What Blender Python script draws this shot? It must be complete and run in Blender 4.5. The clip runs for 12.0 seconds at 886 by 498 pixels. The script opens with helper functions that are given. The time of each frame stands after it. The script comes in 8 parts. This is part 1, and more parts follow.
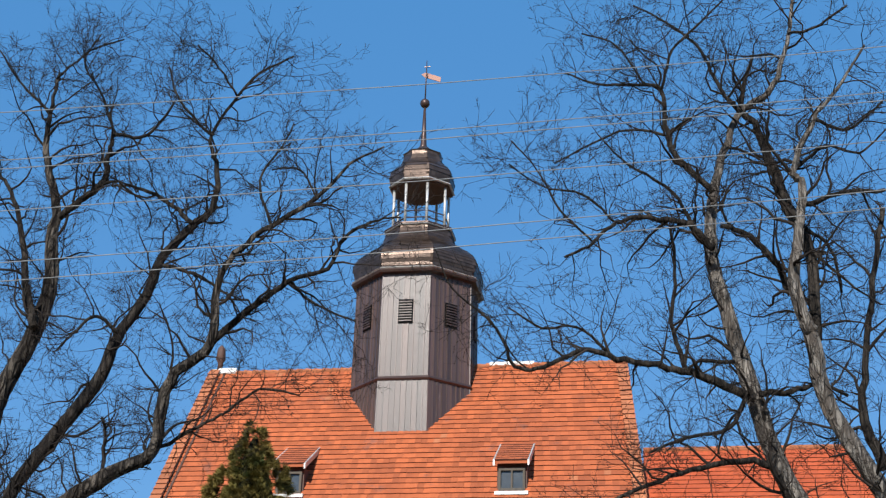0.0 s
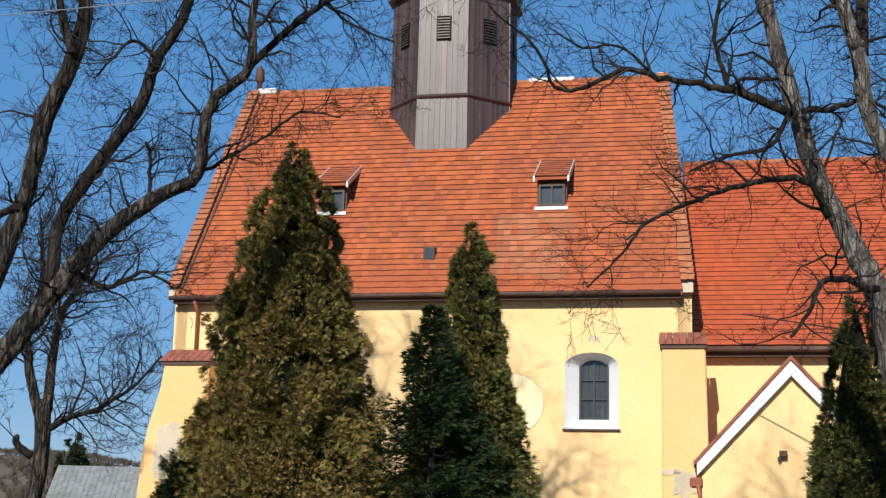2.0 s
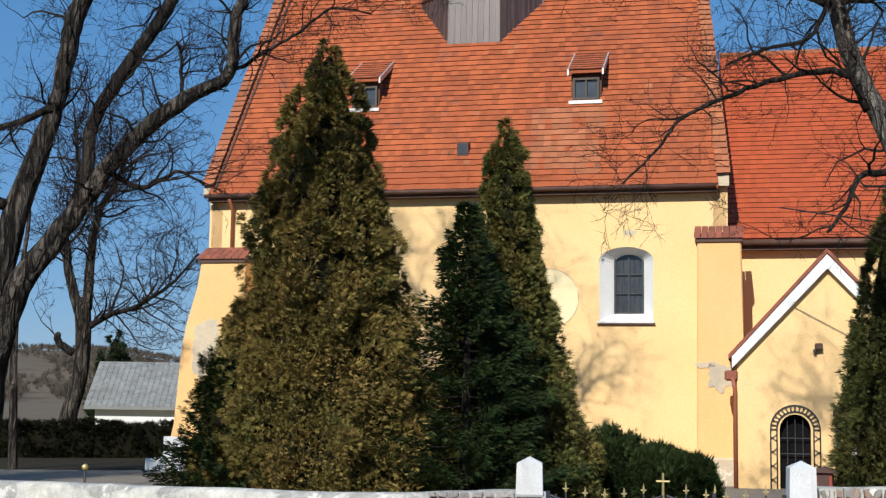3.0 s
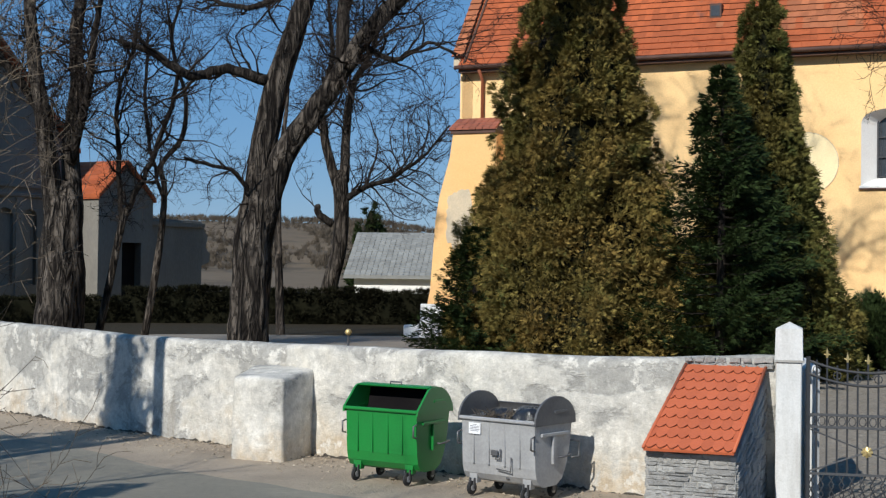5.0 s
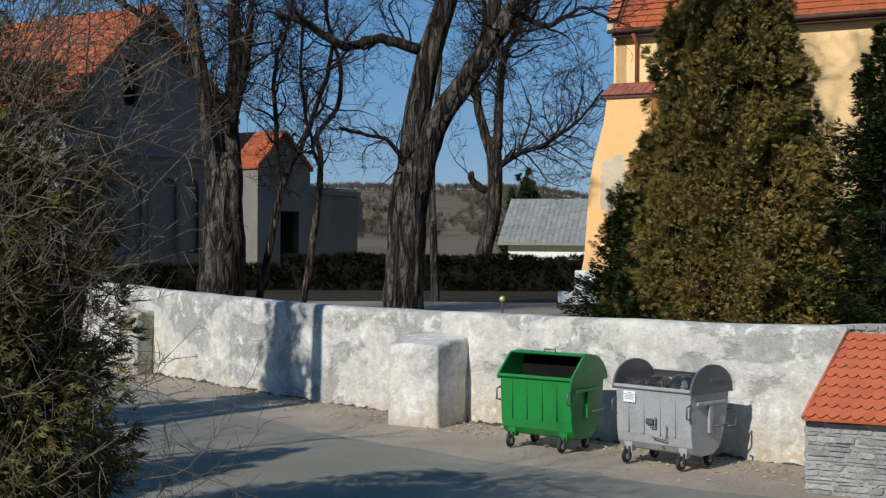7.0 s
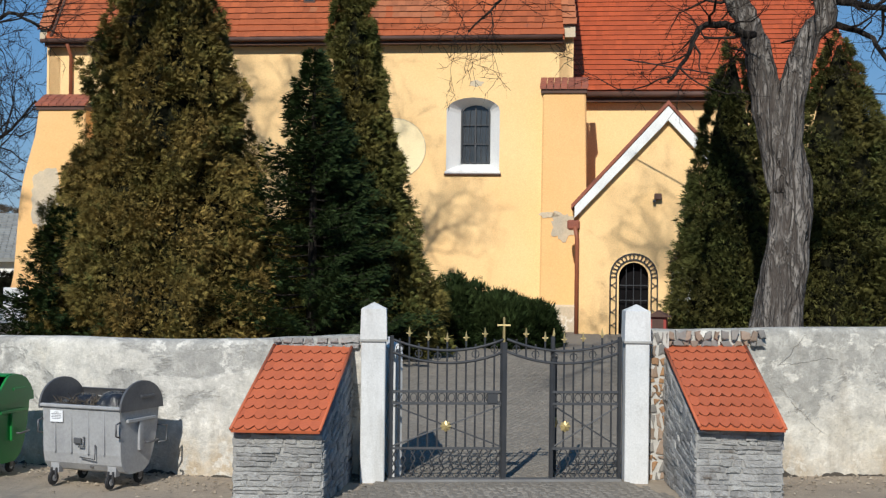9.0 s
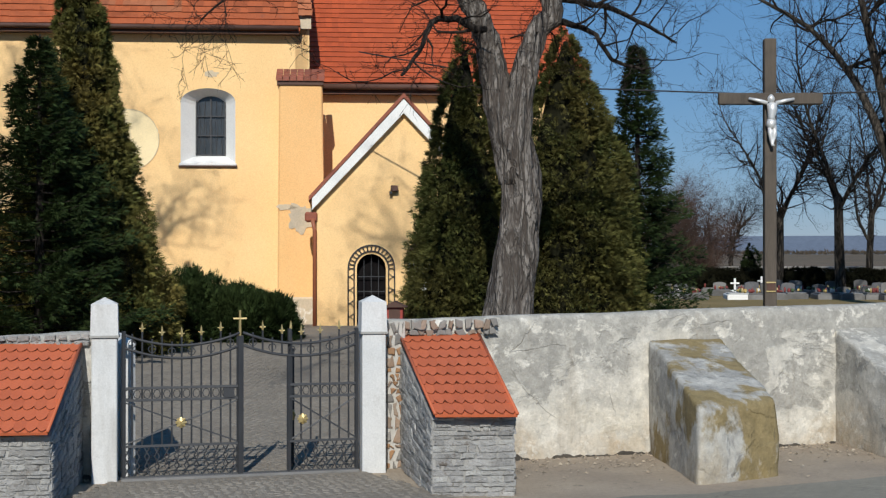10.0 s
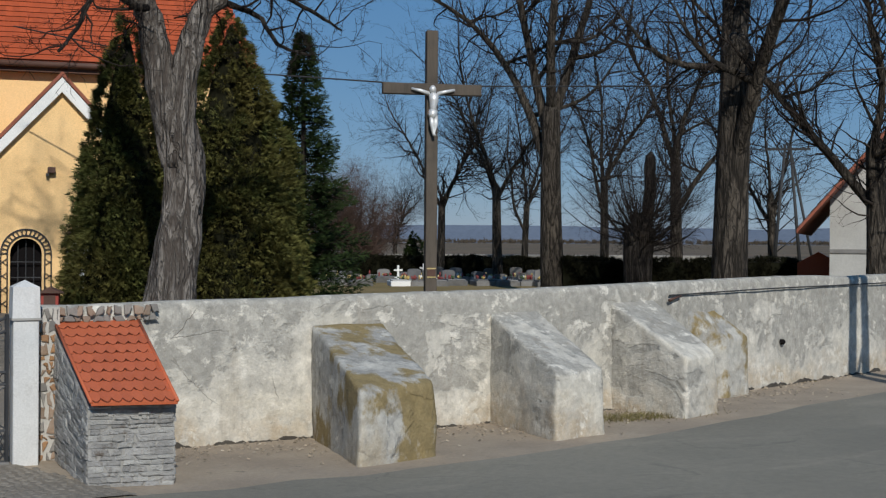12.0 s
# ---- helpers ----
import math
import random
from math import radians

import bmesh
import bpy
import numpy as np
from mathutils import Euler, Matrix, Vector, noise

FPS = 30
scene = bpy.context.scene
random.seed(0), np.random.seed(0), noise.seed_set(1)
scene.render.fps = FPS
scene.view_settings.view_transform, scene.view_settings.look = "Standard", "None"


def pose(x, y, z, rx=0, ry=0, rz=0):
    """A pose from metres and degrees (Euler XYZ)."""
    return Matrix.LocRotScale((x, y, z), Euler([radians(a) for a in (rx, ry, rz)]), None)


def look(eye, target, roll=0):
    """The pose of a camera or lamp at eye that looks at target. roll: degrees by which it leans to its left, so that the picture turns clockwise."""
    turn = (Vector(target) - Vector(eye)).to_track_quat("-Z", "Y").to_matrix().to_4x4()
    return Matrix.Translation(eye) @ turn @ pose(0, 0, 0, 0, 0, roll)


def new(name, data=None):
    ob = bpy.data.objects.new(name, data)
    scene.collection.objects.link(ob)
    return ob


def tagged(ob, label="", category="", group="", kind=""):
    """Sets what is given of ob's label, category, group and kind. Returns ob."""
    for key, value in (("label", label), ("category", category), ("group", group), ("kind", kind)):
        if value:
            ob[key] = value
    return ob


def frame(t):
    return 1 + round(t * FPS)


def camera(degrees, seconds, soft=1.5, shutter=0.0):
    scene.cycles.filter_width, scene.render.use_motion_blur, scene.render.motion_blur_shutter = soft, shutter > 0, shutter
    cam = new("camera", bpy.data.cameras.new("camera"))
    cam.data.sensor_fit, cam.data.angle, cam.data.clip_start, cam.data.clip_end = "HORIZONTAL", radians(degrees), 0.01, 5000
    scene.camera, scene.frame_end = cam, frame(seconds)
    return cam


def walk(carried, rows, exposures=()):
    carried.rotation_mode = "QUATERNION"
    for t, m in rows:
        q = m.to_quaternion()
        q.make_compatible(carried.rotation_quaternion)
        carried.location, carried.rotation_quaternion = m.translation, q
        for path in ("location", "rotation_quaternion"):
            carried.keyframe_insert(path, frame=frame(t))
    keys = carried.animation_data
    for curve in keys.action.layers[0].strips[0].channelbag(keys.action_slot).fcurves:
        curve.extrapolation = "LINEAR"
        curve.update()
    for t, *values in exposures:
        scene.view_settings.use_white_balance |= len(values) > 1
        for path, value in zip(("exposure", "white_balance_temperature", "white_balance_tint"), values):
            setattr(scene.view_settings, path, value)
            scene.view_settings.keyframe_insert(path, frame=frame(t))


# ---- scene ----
cam = camera(35.8, 12.0, 1.3)
PATH = [
    (0.0, -0.011, 0.012, 2.870, 113.01, -1.49, -1.75),
    (0.5, -0.015, 0.033, 2.890, 110.25, -1.11, -1.64),
    (1.0, -0.011, -0.002, 2.916, 109.74, -1.27, -1.90),
    (1.5, -0.033, -0.047, 2.922, 106.20, -1.30, -1.17),
    (2.0, -0.033, -0.018, 2.998, 101.07, -1.18, 0.05),
    (2.5, -0.043, 0.006, 3.035, 97.48, -0.98, 0.96),
    (2.7, -0.020, 0.019, 3.087, 97.10, -1.01, 1.13),
    (4.3, -0.028, -0.007, 3.020, 93.02, -0.21, 6.19),
    (4.5, -0.080, -0.022, 3.029, 92.37, -0.65, 7.31),
    (5.0, -0.084, -0.023, 3.017, 91.06, -0.73, 11.95),
    (5.5, -0.106, 0.004, 3.027, 89.90, -0.41, 15.80),
    (6.0, -0.103, -0.014, 3.024, 89.91, -0.42, 17.89),
    (6.5, -0.101, -0.036, 3.033, 89.38, -0.36, 19.11),
    (6.7, -0.085, -0.029, 3.045, 89.45, -0.25, 19.42),
    (8.3, -0.017, -0.068, 3.023, 91.03, -0.97, 2.65),
    (8.5, 0.029, -0.016, 3.022, 90.74, -0.71, 0.52),
    (9.0, 0.031, 0.015, 3.014, 90.51, -0.63, -4.74),
    (9.5, 0.077, 0.025, 3.014, 90.37, -0.52, -9.79),
    (10.0, 0.082, 0.037, 3.005, 90.25, 0.03, -15.59),
    (10.5, 0.112, 0.035, 3.018, 89.59, -0.27, -21.44),
    (11.0, 0.123, 0.034, 3.012, 89.76, -0.57, -26.22),
    (11.5, 0.168, 0.016, 3.004, 90.37, -0.48, -29.81),
    (12.0, 0.144, 0.061, 2.974, 89.76, -0.39, -29.43),
]
walk(cam, [(r[0], pose(*r[1:])) for r in PATH],
     [(0.0, 0.44, 6300, 8), (1.5, 0.36, 6300, 8), (2.5, 0.13, 6300, 8), (4.5, 0.06, 6300, 8), (6.5, -0.15, 6300, 8), (8.5, -0.05, 6300, 8), (10.0, -0.20, 6300, 8), (10.7, -0.30, 6300, 8), (12.0, -0.45, 6300, 8)])

# ---- light ----
SUN_WAY = Vector((0.256, 0.788, -0.559)).normalized()
world = bpy.data.worlds.new("sky")
scene.world = world
world.use_nodes = True
wn = world.node_tree.nodes
sky = wn.new("ShaderNodeTexSky")
sky.sky_type = "NISHITA"
sky.sun_disc = False
sky.sun_elevation = radians(34)
sky.sun_rotation = radians(198)
sky.altitude = 300
sky.air_density = 1.0
sky.dust_density = 0.0
sky.ozone_density = 1.2
wn["Background"].inputs["Strength"].default_value = 0.103
clear = wn.new("ShaderNodeMix")
clear.data_type = "RGBA"
clear.inputs[0].default_value = 0.72
clear.inputs[7].default_value = (0.50, 2.15, 4.95, 1)
world.node_tree.links.new(sky.outputs[0], clear.inputs[6])
world.node_tree.links.new(clear.outputs[2], wn["Background"].inputs["Color"])
sun = new("sun", bpy.data.lights.new("sun", "SUN"))
sun.data.energy, sun.data.angle, sun.data.color = 5.0, radians(0.5), (1.0, 0.95, 0.87)
sun.matrix_world = look((-20, -40, 45), Vector((-20, -40, 45)) + SUN_WAY)


# ---- materials ----
def surf(name, c1, c2, rough=0.85, scale=1.5, fine=30, bump=0.25, dist=0.01, c3=None, cut=0.62, spots=4.0, metal=0.0,
         rnd=0.0, island=0.0, stretch=(1, 1, 1), spec=0.4, soft=0.06, streak=None):
    """Two colours over a broad noise, a fine grain, a third colour in patches with edges of their own."""
    m = bpy.data.materials.new(name)
    m.use_nodes = True
    n, k = m.node_tree.nodes, m.node_tree.links
    b = n["Principled BSDF"]
    geo = n.new("ShaderNodeNewGeometry")
    mp = n.new("ShaderNodeMapping")
    mp.inputs["Scale"].default_value = stretch
    k.new(geo.outputs["Position"], mp.inputs["Vector"])

    def tex(s, d=6, r=0.6):
        t = n.new("ShaderNodeTexNoise")
        t.inputs["Scale"].default_value, t.inputs["Detail"].default_value, t.inputs["Roughness"].default_value = s, d, r
        k.new(mp.outputs[0], t.inputs["Vector"])
        return t

    def mixer(a, bb, f):
        x = n.new("ShaderNodeMix")
        x.data_type = "RGBA"
        for sock, v in ((6, a), (7, bb)):
            if isinstance(v, tuple):
                x.inputs[sock].default_value = (*v, 1)
            else:
                k.new(v, x.inputs[sock])
        k.new(f, x.inputs[0])
        return x.outputs[2]

    def ramp(sock, lo, hi):
        x = n.new("ShaderNodeMapRange")
        x.inputs[1].default_value, x.inputs[2].default_value = lo, hi
        k.new(sock, x.inputs[0])
        return x.outputs[0]

    broad, grain = tex(scale), tex(fine, 4, 0.7)
    col = mixer(c1, c2, ramp(broad.outputs[0], 0.3, 0.7))
    if c3:
        col = mixer(col, c3, ramp(tex(spots, 12, 0.72).outputs[0], cut, cut + soft))
    if streak:
        run = n.new("ShaderNodeMapping")
        run.inputs["Scale"].default_value = (1.0, 1.0, 0.16)
        k.new(geo.outputs["Position"], run.inputs["Vector"])
        drip = n.new("ShaderNodeTexNoise")
        drip.inputs["Scale"].default_value, drip.inputs["Detail"].default_value, drip.inputs["Roughness"].default_value = 2.4, 8, 0.65
        k.new(run.outputs[0], drip.inputs["Vector"])
        col = mixer(col, streak, ramp(drip.outputs[0], 0.50, 0.70))
    hsv = n.new("ShaderNodeHueSaturation")
    k.new(col, hsv.inputs["Color"])
    val = ramp(grain.outputs[0], 0.2, 0.8)
    mul = n.new("ShaderNodeMath")
    mul.operation = "MULTIPLY_ADD"
    mul.inputs[1].default_value, mul.inputs[2].default_value = 0.35, 0.825
    k.new(val, mul.inputs[0])
    out = mul.outputs[0]
    for amount, node, sock in ((rnd, "ShaderNodeObjectInfo", "Random"), (island, "ShaderNodeNewGeometry", "Random Per Island")):
        if amount:
            r = n.new(node)
            ma = n.new("ShaderNodeMath")
            ma.operation = "MULTIPLY_ADD"
            ma.inputs[1].default_value, ma.inputs[2].default_value = amount, 1 - amount / 2
            k.new(r.outputs[sock], ma.inputs[0])
            mm = n.new("ShaderNodeMath")
            mm.operation = "MULTIPLY"
            k.new(out, mm.inputs[0])
            k.new(ma.outputs[0], mm.inputs[1])
            out = mm.outputs[0]
    k.new(out, hsv.inputs["Value"])
    k.new(hsv.outputs[0], b.inputs["Base Color"])
    b.inputs["Roughness"].default_value, b.inputs["Metallic"].default_value = rough, metal
    b.inputs["Specular IOR Level"].default_value = spec
    if bump:
        bm = n.new("ShaderNodeBump")
        bm.inputs["Strength"].default_value, bm.inputs["Distance"].default_value = bump, dist
        k.new(grain.outputs[0], bm.inputs["Height"])
        k.new(bm.outputs[0], b.inputs["Normal"])
    return m


def node_kit(name):
    """A material, its Principled node and small helpers for wiring its nodes."""
    m = bpy.data.materials.new(name)
    m.use_nodes = True
    n, k = m.node_tree.nodes, m.node_tree.links
    geo = n.new("ShaderNodeNewGeometry")

    def tex(s, stretch=(1, 1, 1), d=8, r=0.6, kind="FBM", warp=0.0):
        mp = n.new("ShaderNodeMapping")
        mp.inputs["Scale"].default_value = stretch
        k.new(geo.outputs["Position"], mp.inputs["Vector"])
        t = n.new("ShaderNodeTexNoise")
        t.noise_type = kind
        t.inputs["Scale"].default_value, t.inputs["Detail"].default_value, t.inputs["Roughness"].default_value = s, d, r
        t.inputs["Distortion"].default_value = warp
        k.new(mp.outputs[0], t.inputs["Vector"])
        return t.outputs[0]

    def ramp(sock, lo, hi, a=0.0, b=1.0):
        x = n.new("ShaderNodeMapRange")
        x.inputs[1].default_value, x.inputs[2].default_value, x.inputs[3].default_value, x.inputs[4].default_value = lo, hi, a, b
        k.new(sock, x.inputs[0])
        return x.outputs[0]

    def mixer(a, b, f):
        x = n.new("ShaderNodeMix")
        x.data_type = "RGBA"
        for sock, v in ((6, a), (7, b)):
            if isinstance(v, tuple):
                x.inputs[sock].default_value = (*v, 1)
            else:
                k.new(v, x.inputs[sock])
        k.new(f, x.inputs[0])
        return x.outputs[2]

    def calc(op, a, b):
        x = n.new("ShaderNodeMath")
        x.operation = op
        for j, v in enumerate((a, b)):
            if isinstance(v, (int, float)):
                x.inputs[j].default_value = v
            else:
                k.new(v, x.inputs[j])
        return x.outputs[0]

    return m, n, k, geo, tex, ramp, mixer, calc


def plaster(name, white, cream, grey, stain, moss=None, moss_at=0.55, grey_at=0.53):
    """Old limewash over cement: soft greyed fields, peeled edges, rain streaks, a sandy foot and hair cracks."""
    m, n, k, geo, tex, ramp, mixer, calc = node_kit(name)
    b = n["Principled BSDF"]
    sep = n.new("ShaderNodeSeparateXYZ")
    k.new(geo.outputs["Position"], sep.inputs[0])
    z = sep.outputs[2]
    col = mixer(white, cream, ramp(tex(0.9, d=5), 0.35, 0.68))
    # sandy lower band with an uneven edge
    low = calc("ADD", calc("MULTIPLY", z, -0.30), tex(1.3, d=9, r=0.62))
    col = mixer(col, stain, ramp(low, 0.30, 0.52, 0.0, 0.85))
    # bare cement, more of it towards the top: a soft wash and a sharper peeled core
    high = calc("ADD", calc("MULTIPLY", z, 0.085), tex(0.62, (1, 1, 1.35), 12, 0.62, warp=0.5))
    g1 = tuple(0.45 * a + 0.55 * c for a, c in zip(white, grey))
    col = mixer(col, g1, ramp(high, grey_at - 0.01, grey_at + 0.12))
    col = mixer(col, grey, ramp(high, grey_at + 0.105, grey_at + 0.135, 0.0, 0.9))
    # flakes of limewash left standing on the bare parts
    col = mixer(col, white, ramp(tex(2.6, (1, 1, 1.2), 13, 0.70), 0.555, 0.605, 0.0, 0.85))
    # grey grime in fine mottles, heavier in some stretches
    col = mixer(col, g1, calc("MULTIPLY", ramp(tex(4.6, (1, 1, 0.7), 12, 0.72), 0.48, 0.60), ramp(tex(0.5, d=4), 0.42, 0.62, 0.25, 0.95)))
    col = mixer(col, tuple(0.72 * c for c in grey), ramp(tex(7.5, (1, 1, 0.5), 10, 0.75), 0.60, 0.70, 0.0, 0.6))
    # rain streaks
    run = tex(3.0, (1.0, 1.0, 0.10), 6, 0.6)
    col = mixer(col, tuple(0.62 * c for c in stain), ramp(run, 0.58, 0.78, 0.0, 0.55))
    # blotches of damp
    col = mixer(col, tuple(0.55 * c for c in grey), ramp(tex(1.9, d=10, r=0.7), 0.60, 0.80, 0.0, 0.6))
    if moss:
        col = mixer(col, moss, ramp(tex(1.0, (1, 1, 0.8), 11, 0.64), moss_at, moss_at + 0.06, 0.0, 0.9))
    # hair cracks
    mp = n.new("ShaderNodeMapping")
    mp.inputs["Scale"].default_value = (1, 1, 1.2)
    wob = n.new("ShaderNodeVectorMath")
    nv = n.new("ShaderNodeTexNoise")
    nv.inputs["Scale"].default_value, nv.inputs["Detail"].default_value = 3.0, 6
    k.new(geo.outputs["Position"], nv.inputs["Vector"])
    wob.operation = "MULTIPLY_ADD"
    wob.inputs[1].default_value = (0.22, 0.22, 0.22)
    k.new(nv.outputs[1], wob.inputs[0])
    k.new(geo.outputs["Position"], wob.inputs[2])
    k.new(wob.outputs[0], mp.inputs["Vector"])
    vo = n.new("ShaderNodeTexVoronoi")
    vo.feature = "DISTANCE_TO_EDGE"
    vo.inputs["Scale"].default_value = 0.6
    k.new(mp.outputs[0], vo.inputs["Vector"])
    line = calc("MULTIPLY", ramp(vo.outputs[0], 0.001, 0.005, 0.45, 0.0), ramp(tex(0.8, d=3), 0.56, 0.64))
    col = mixer(col, (0.16, 0.14, 0.11), line)
    # fine mottling
    fine = tex(28, d=5, r=0.72)
    mott = tex(6.5, d=6, r=0.65)
    hsv = n.new("ShaderNodeHueSaturation")
    k.new(col, hsv.inputs["Color"])
    k.new(calc("MULTIPLY", ramp(fine, 0.25, 0.75, 0.84, 1.12), ramp(mott, 0.3, 0.7, 0.76, 1.13)), hsv.inputs["Value"])
    k.new(hsv.outputs[0], b.inputs["Base Color"])
    b.inputs["Roughness"].default_value, b.inputs["Specular IOR Level"].default_value = 0.95, 0.2
    bm = n.new("ShaderNodeBump")
    bm.inputs["Strength"].default_value, bm.inputs["Distance"].default_value = 0.9, 0.035
    peel = ramp(high, grey_at + 0.105, grey_at + 0.135, 0.35, 0.0)
    hgt = calc("ADD", calc("ADD", calc("MULTIPLY", mott, 0.9), calc("MULTIPLY", fine, 0.35)), calc("SUBTRACT", peel, calc("MULTIPLY", line, 0.5)))
    k.new(hgt, bm.inputs["Height"])
    k.new(bm.outputs[0], b.inputs["Normal"])
    return m


def road_surface(name):
    """Worn asphalt: sandy wash, dark mended streaks, hair cracks and loose grit."""
    m, n, k, geo, tex, ramp, mixer, calc = node_kit(name)
    b = n["Principled BSDF"]
    col = mixer((0.235, 0.215, 0.172), (0.190, 0.175, 0.142), ramp(tex(0.22, d=5), 0.35, 0.65))
    col = mixer(col, (0.275, 0.250, 0.200), ramp(tex(0.55, (0.5, 1.4, 1), 9, 0.62), 0.54, 0.70, 0.0, 0.8))
    col = mixer(col, (0.140, 0.130, 0.108), ramp(tex(0.7, (0.35, 1.6, 1), 10, 0.66), 0.60, 0.68, 0.0, 0.7))
    vo = n.new("ShaderNodeTexVoronoi")
    vo.feature = "DISTANCE_TO_EDGE"
    vo.inputs["Scale"].default_value = 0.45
    wob = n.new("ShaderNodeVectorMath")
    wob.operation = "MULTIPLY_ADD"
    wob.inputs[1].default_value = (0.5, 0.5, 0.0)
    nv = n.new("ShaderNodeTexNoise")
    nv.inputs["Scale"].default_value, nv.inputs["Detail"].default_value = 2.0, 6
    k.new(geo.outputs["Position"], nv.inputs["Vector"])
    k.new(nv.outputs[1], wob.inputs[0])
    k.new(geo.outputs["Position"], wob.inputs[2])
    k.new(wob.outputs[0], vo.inputs["Vector"])
    crack = calc("MULTIPLY", ramp(vo.outputs[0], 0.001, 0.008, 0.3, 0.0), ramp(tex(0.5, d=3), 0.50, 0.60))
    col = mixer(col, (0.06, 0.055, 0.048), crack)
    grit = tex(55, d=4, r=0.75)
    spots = tex(9, d=6, r=0.7)
    hsv = n.new("ShaderNodeHueSaturation")
    k.new(col, hsv.inputs["Color"])
    k.new(calc("MULTIPLY", ramp(grit, 0.25, 0.75, 0.78, 1.2), ramp(spots, 0.3, 0.7, 0.88, 1.1)), hsv.inputs["Value"])
    k.new(hsv.outputs[0], b.inputs["Base Color"])
    b.inputs["Roughness"].default_value, b.inputs["Specular IOR Level"].default_value = 0.92, 0.25
    bm = n.new("ShaderNodeBump")
    bm.inputs["Strength"].default_value, bm.inputs["Distance"].default_value = 0.6, 0.012
    k.new(calc("SUBTRACT", calc("ADD", grit, spots), crack), bm.inputs["Height"])
    k.new(bm.outputs[0], b.inputs["Normal"])
    return m


def bark_of(name, ridge, furrow, size=5.0, depth=0.05, warm=None):
    """Deep interlacing furrows running up the stem."""
    m, n, k, geo, tex, ramp, mixer, calc = node_kit(name)
    b = n["Principled BSDF"]
    a = tex(size, (1.0, 1.0, 0.16), 3, 0.5, "FBM", 0.6)
    f = calc("ABSOLUTE", calc("SUBTRACT", a, 0.5), 0.0)
    a2 = tex(size * 2.3, (1.0, 1.0, 0.22), 3, 0.5, "FBM", 0.4)
    f2 = calc("ABSOLUTE", calc("SUBTRACT", a2, 0.5), 0.0)
    deep = calc("MULTIPLY", ramp(f, 0.008, 0.105), ramp(f2, 0.0, 0.06, 0.45, 1.0))
    top = mixer(ridge, tuple(0.6 * c for c in ridge), ramp(tex(1.8, d=5), 0.35, 0.7))
    if warm:
        top = mixer(top, warm, ramp(tex(1.3, (1, 1, 0.3), 8), 0.62, 0.72))
    col = mixer(furrow, top, deep)
    hsv = n.new("ShaderNodeHueSaturation")
    k.new(col, hsv.inputs["Color"])
    fine = tex(40, (1, 1, 0.4), 4, 0.7)
    k.new(ramp(fine, 0.25, 0.75, 0.72, 1.2), hsv.inputs["Value"])
    k.new(hsv.outputs[0], b.inputs["Base Color"])
    b.inputs["Roughness"].default_value, b.inputs["Specular IOR Level"].default_value = 0.95, 0.12
    bm = n.new("ShaderNodeBump")
    bm.inputs["Strength"].default_value, bm.inputs["Distance"].default_value = 1.0, depth
    k.new(calc("ADD", deep, calc("MULTIPLY", fine, 0.18)), bm.inputs["Height"])
    k.new(bm.outputs[0], b.inputs["Normal"])
    return m


PILLAR = surf("greyed_white_paint", (0.62, 0.62, 0.61), (0.54, 0.54, 0.53), 0.85, 2.5, 40, 0.4, 0.008, (0.46, 0.45, 0.43), 0.58, 3, soft=0.1, streak=(0.42, 0.41, 0.385))
YELLOW = surf("yellow_plaster", (0.82, 0.535, 0.245), (0.86, 0.585, 0.285), 0.9, 0.5, 25, 0.2, 0.01, (0.76, 0.49, 0.20), 0.60, 0.35, soft=0.2)
ORANGE_PLASTER = surf("buttress_plaster", (0.78, 0.45, 0.18), (0.81, 0.50, 0.22), 0.9, 0.6, 25, 0.25, 0.012, (0.74, 0.45, 0.19), 0.56, 0.7, soft=0.15)
GREY_RENDER = surf("grey_render", (0.42, 0.36, 0.28), (0.62, 0.50, 0.34), 0.95, 1.2, 20, 0.5, 0.02, (0.70, 0.66, 0.58), 0.6, 2)
WHITE = surf("white_paint", (0.78, 0.77, 0.74), (0.72, 0.71, 0.69), 0.8, 1.5, 30, 0.15)
ROOF_OLD = surf("old_clay_tile", (0.385, 0.094, 0.029), (0.305, 0.075, 0.026), 0.8, 0.35, 18, 0.3, 0.01, (0.18, 0.070, 0.045), 0.58, 0.9, island=0.42, soft=0.12)
ROOF_PALE = surf("pale_clay_tile", (0.39, 0.135, 0.058), (0.32, 0.105, 0.046), 0.85, 0.8, 18, 0.3, 0.01, island=0.4)
ROOF_NEW = surf("new_clay_tile", (0.39, 0.074, 0.022), (0.34, 0.064, 0.020), 0.6, 0.4, 18, 0.2, 0.01, island=0.25)
ROOF_HUT = surf("orange_shingle", (0.50, 0.125, 0.05), (0.46, 0.11, 0.045), 0.6, 2.0, 40, 0.15, 0.004, rnd=0.16)
# Dark lip colours that paint the shadow lines under shingles and tiles.
HUT_LIP_SHADE = surf("shingle_lip_shade", (0.22, 0.06, 0.028), (0.17, 0.05, 0.025), 0.8, 2, 30, 0.1)
LIP_SHADE = surf("tile_lip_shade", (0.15, 0.05, 0.03), (0.10, 0.038, 0.025), 0.9, 2, 30, 0.1)
DARK_TILE = surf("dark_edge", (0.07, 0.035, 0.025), (0.10, 0.05, 0.035), 0.7, 2, 30, 0.2)
BROWN_TILE = surf("brown_cap_tile", (0.30, 0.09, 0.05), (0.22, 0.075, 0.05), 0.8, 3, 30, 0.3, rnd=0.4)
TIMBER = surf("weathered_boards", (0.092, 0.052, 0.040), (0.055, 0.034, 0.028), 0.42, 1.0, 14, 0.5, 0.012, (0.17, 0.125, 0.11), 0.62, 1.8, stretch=(3, 3, 0.35), rnd=0.7, spec=0.7)
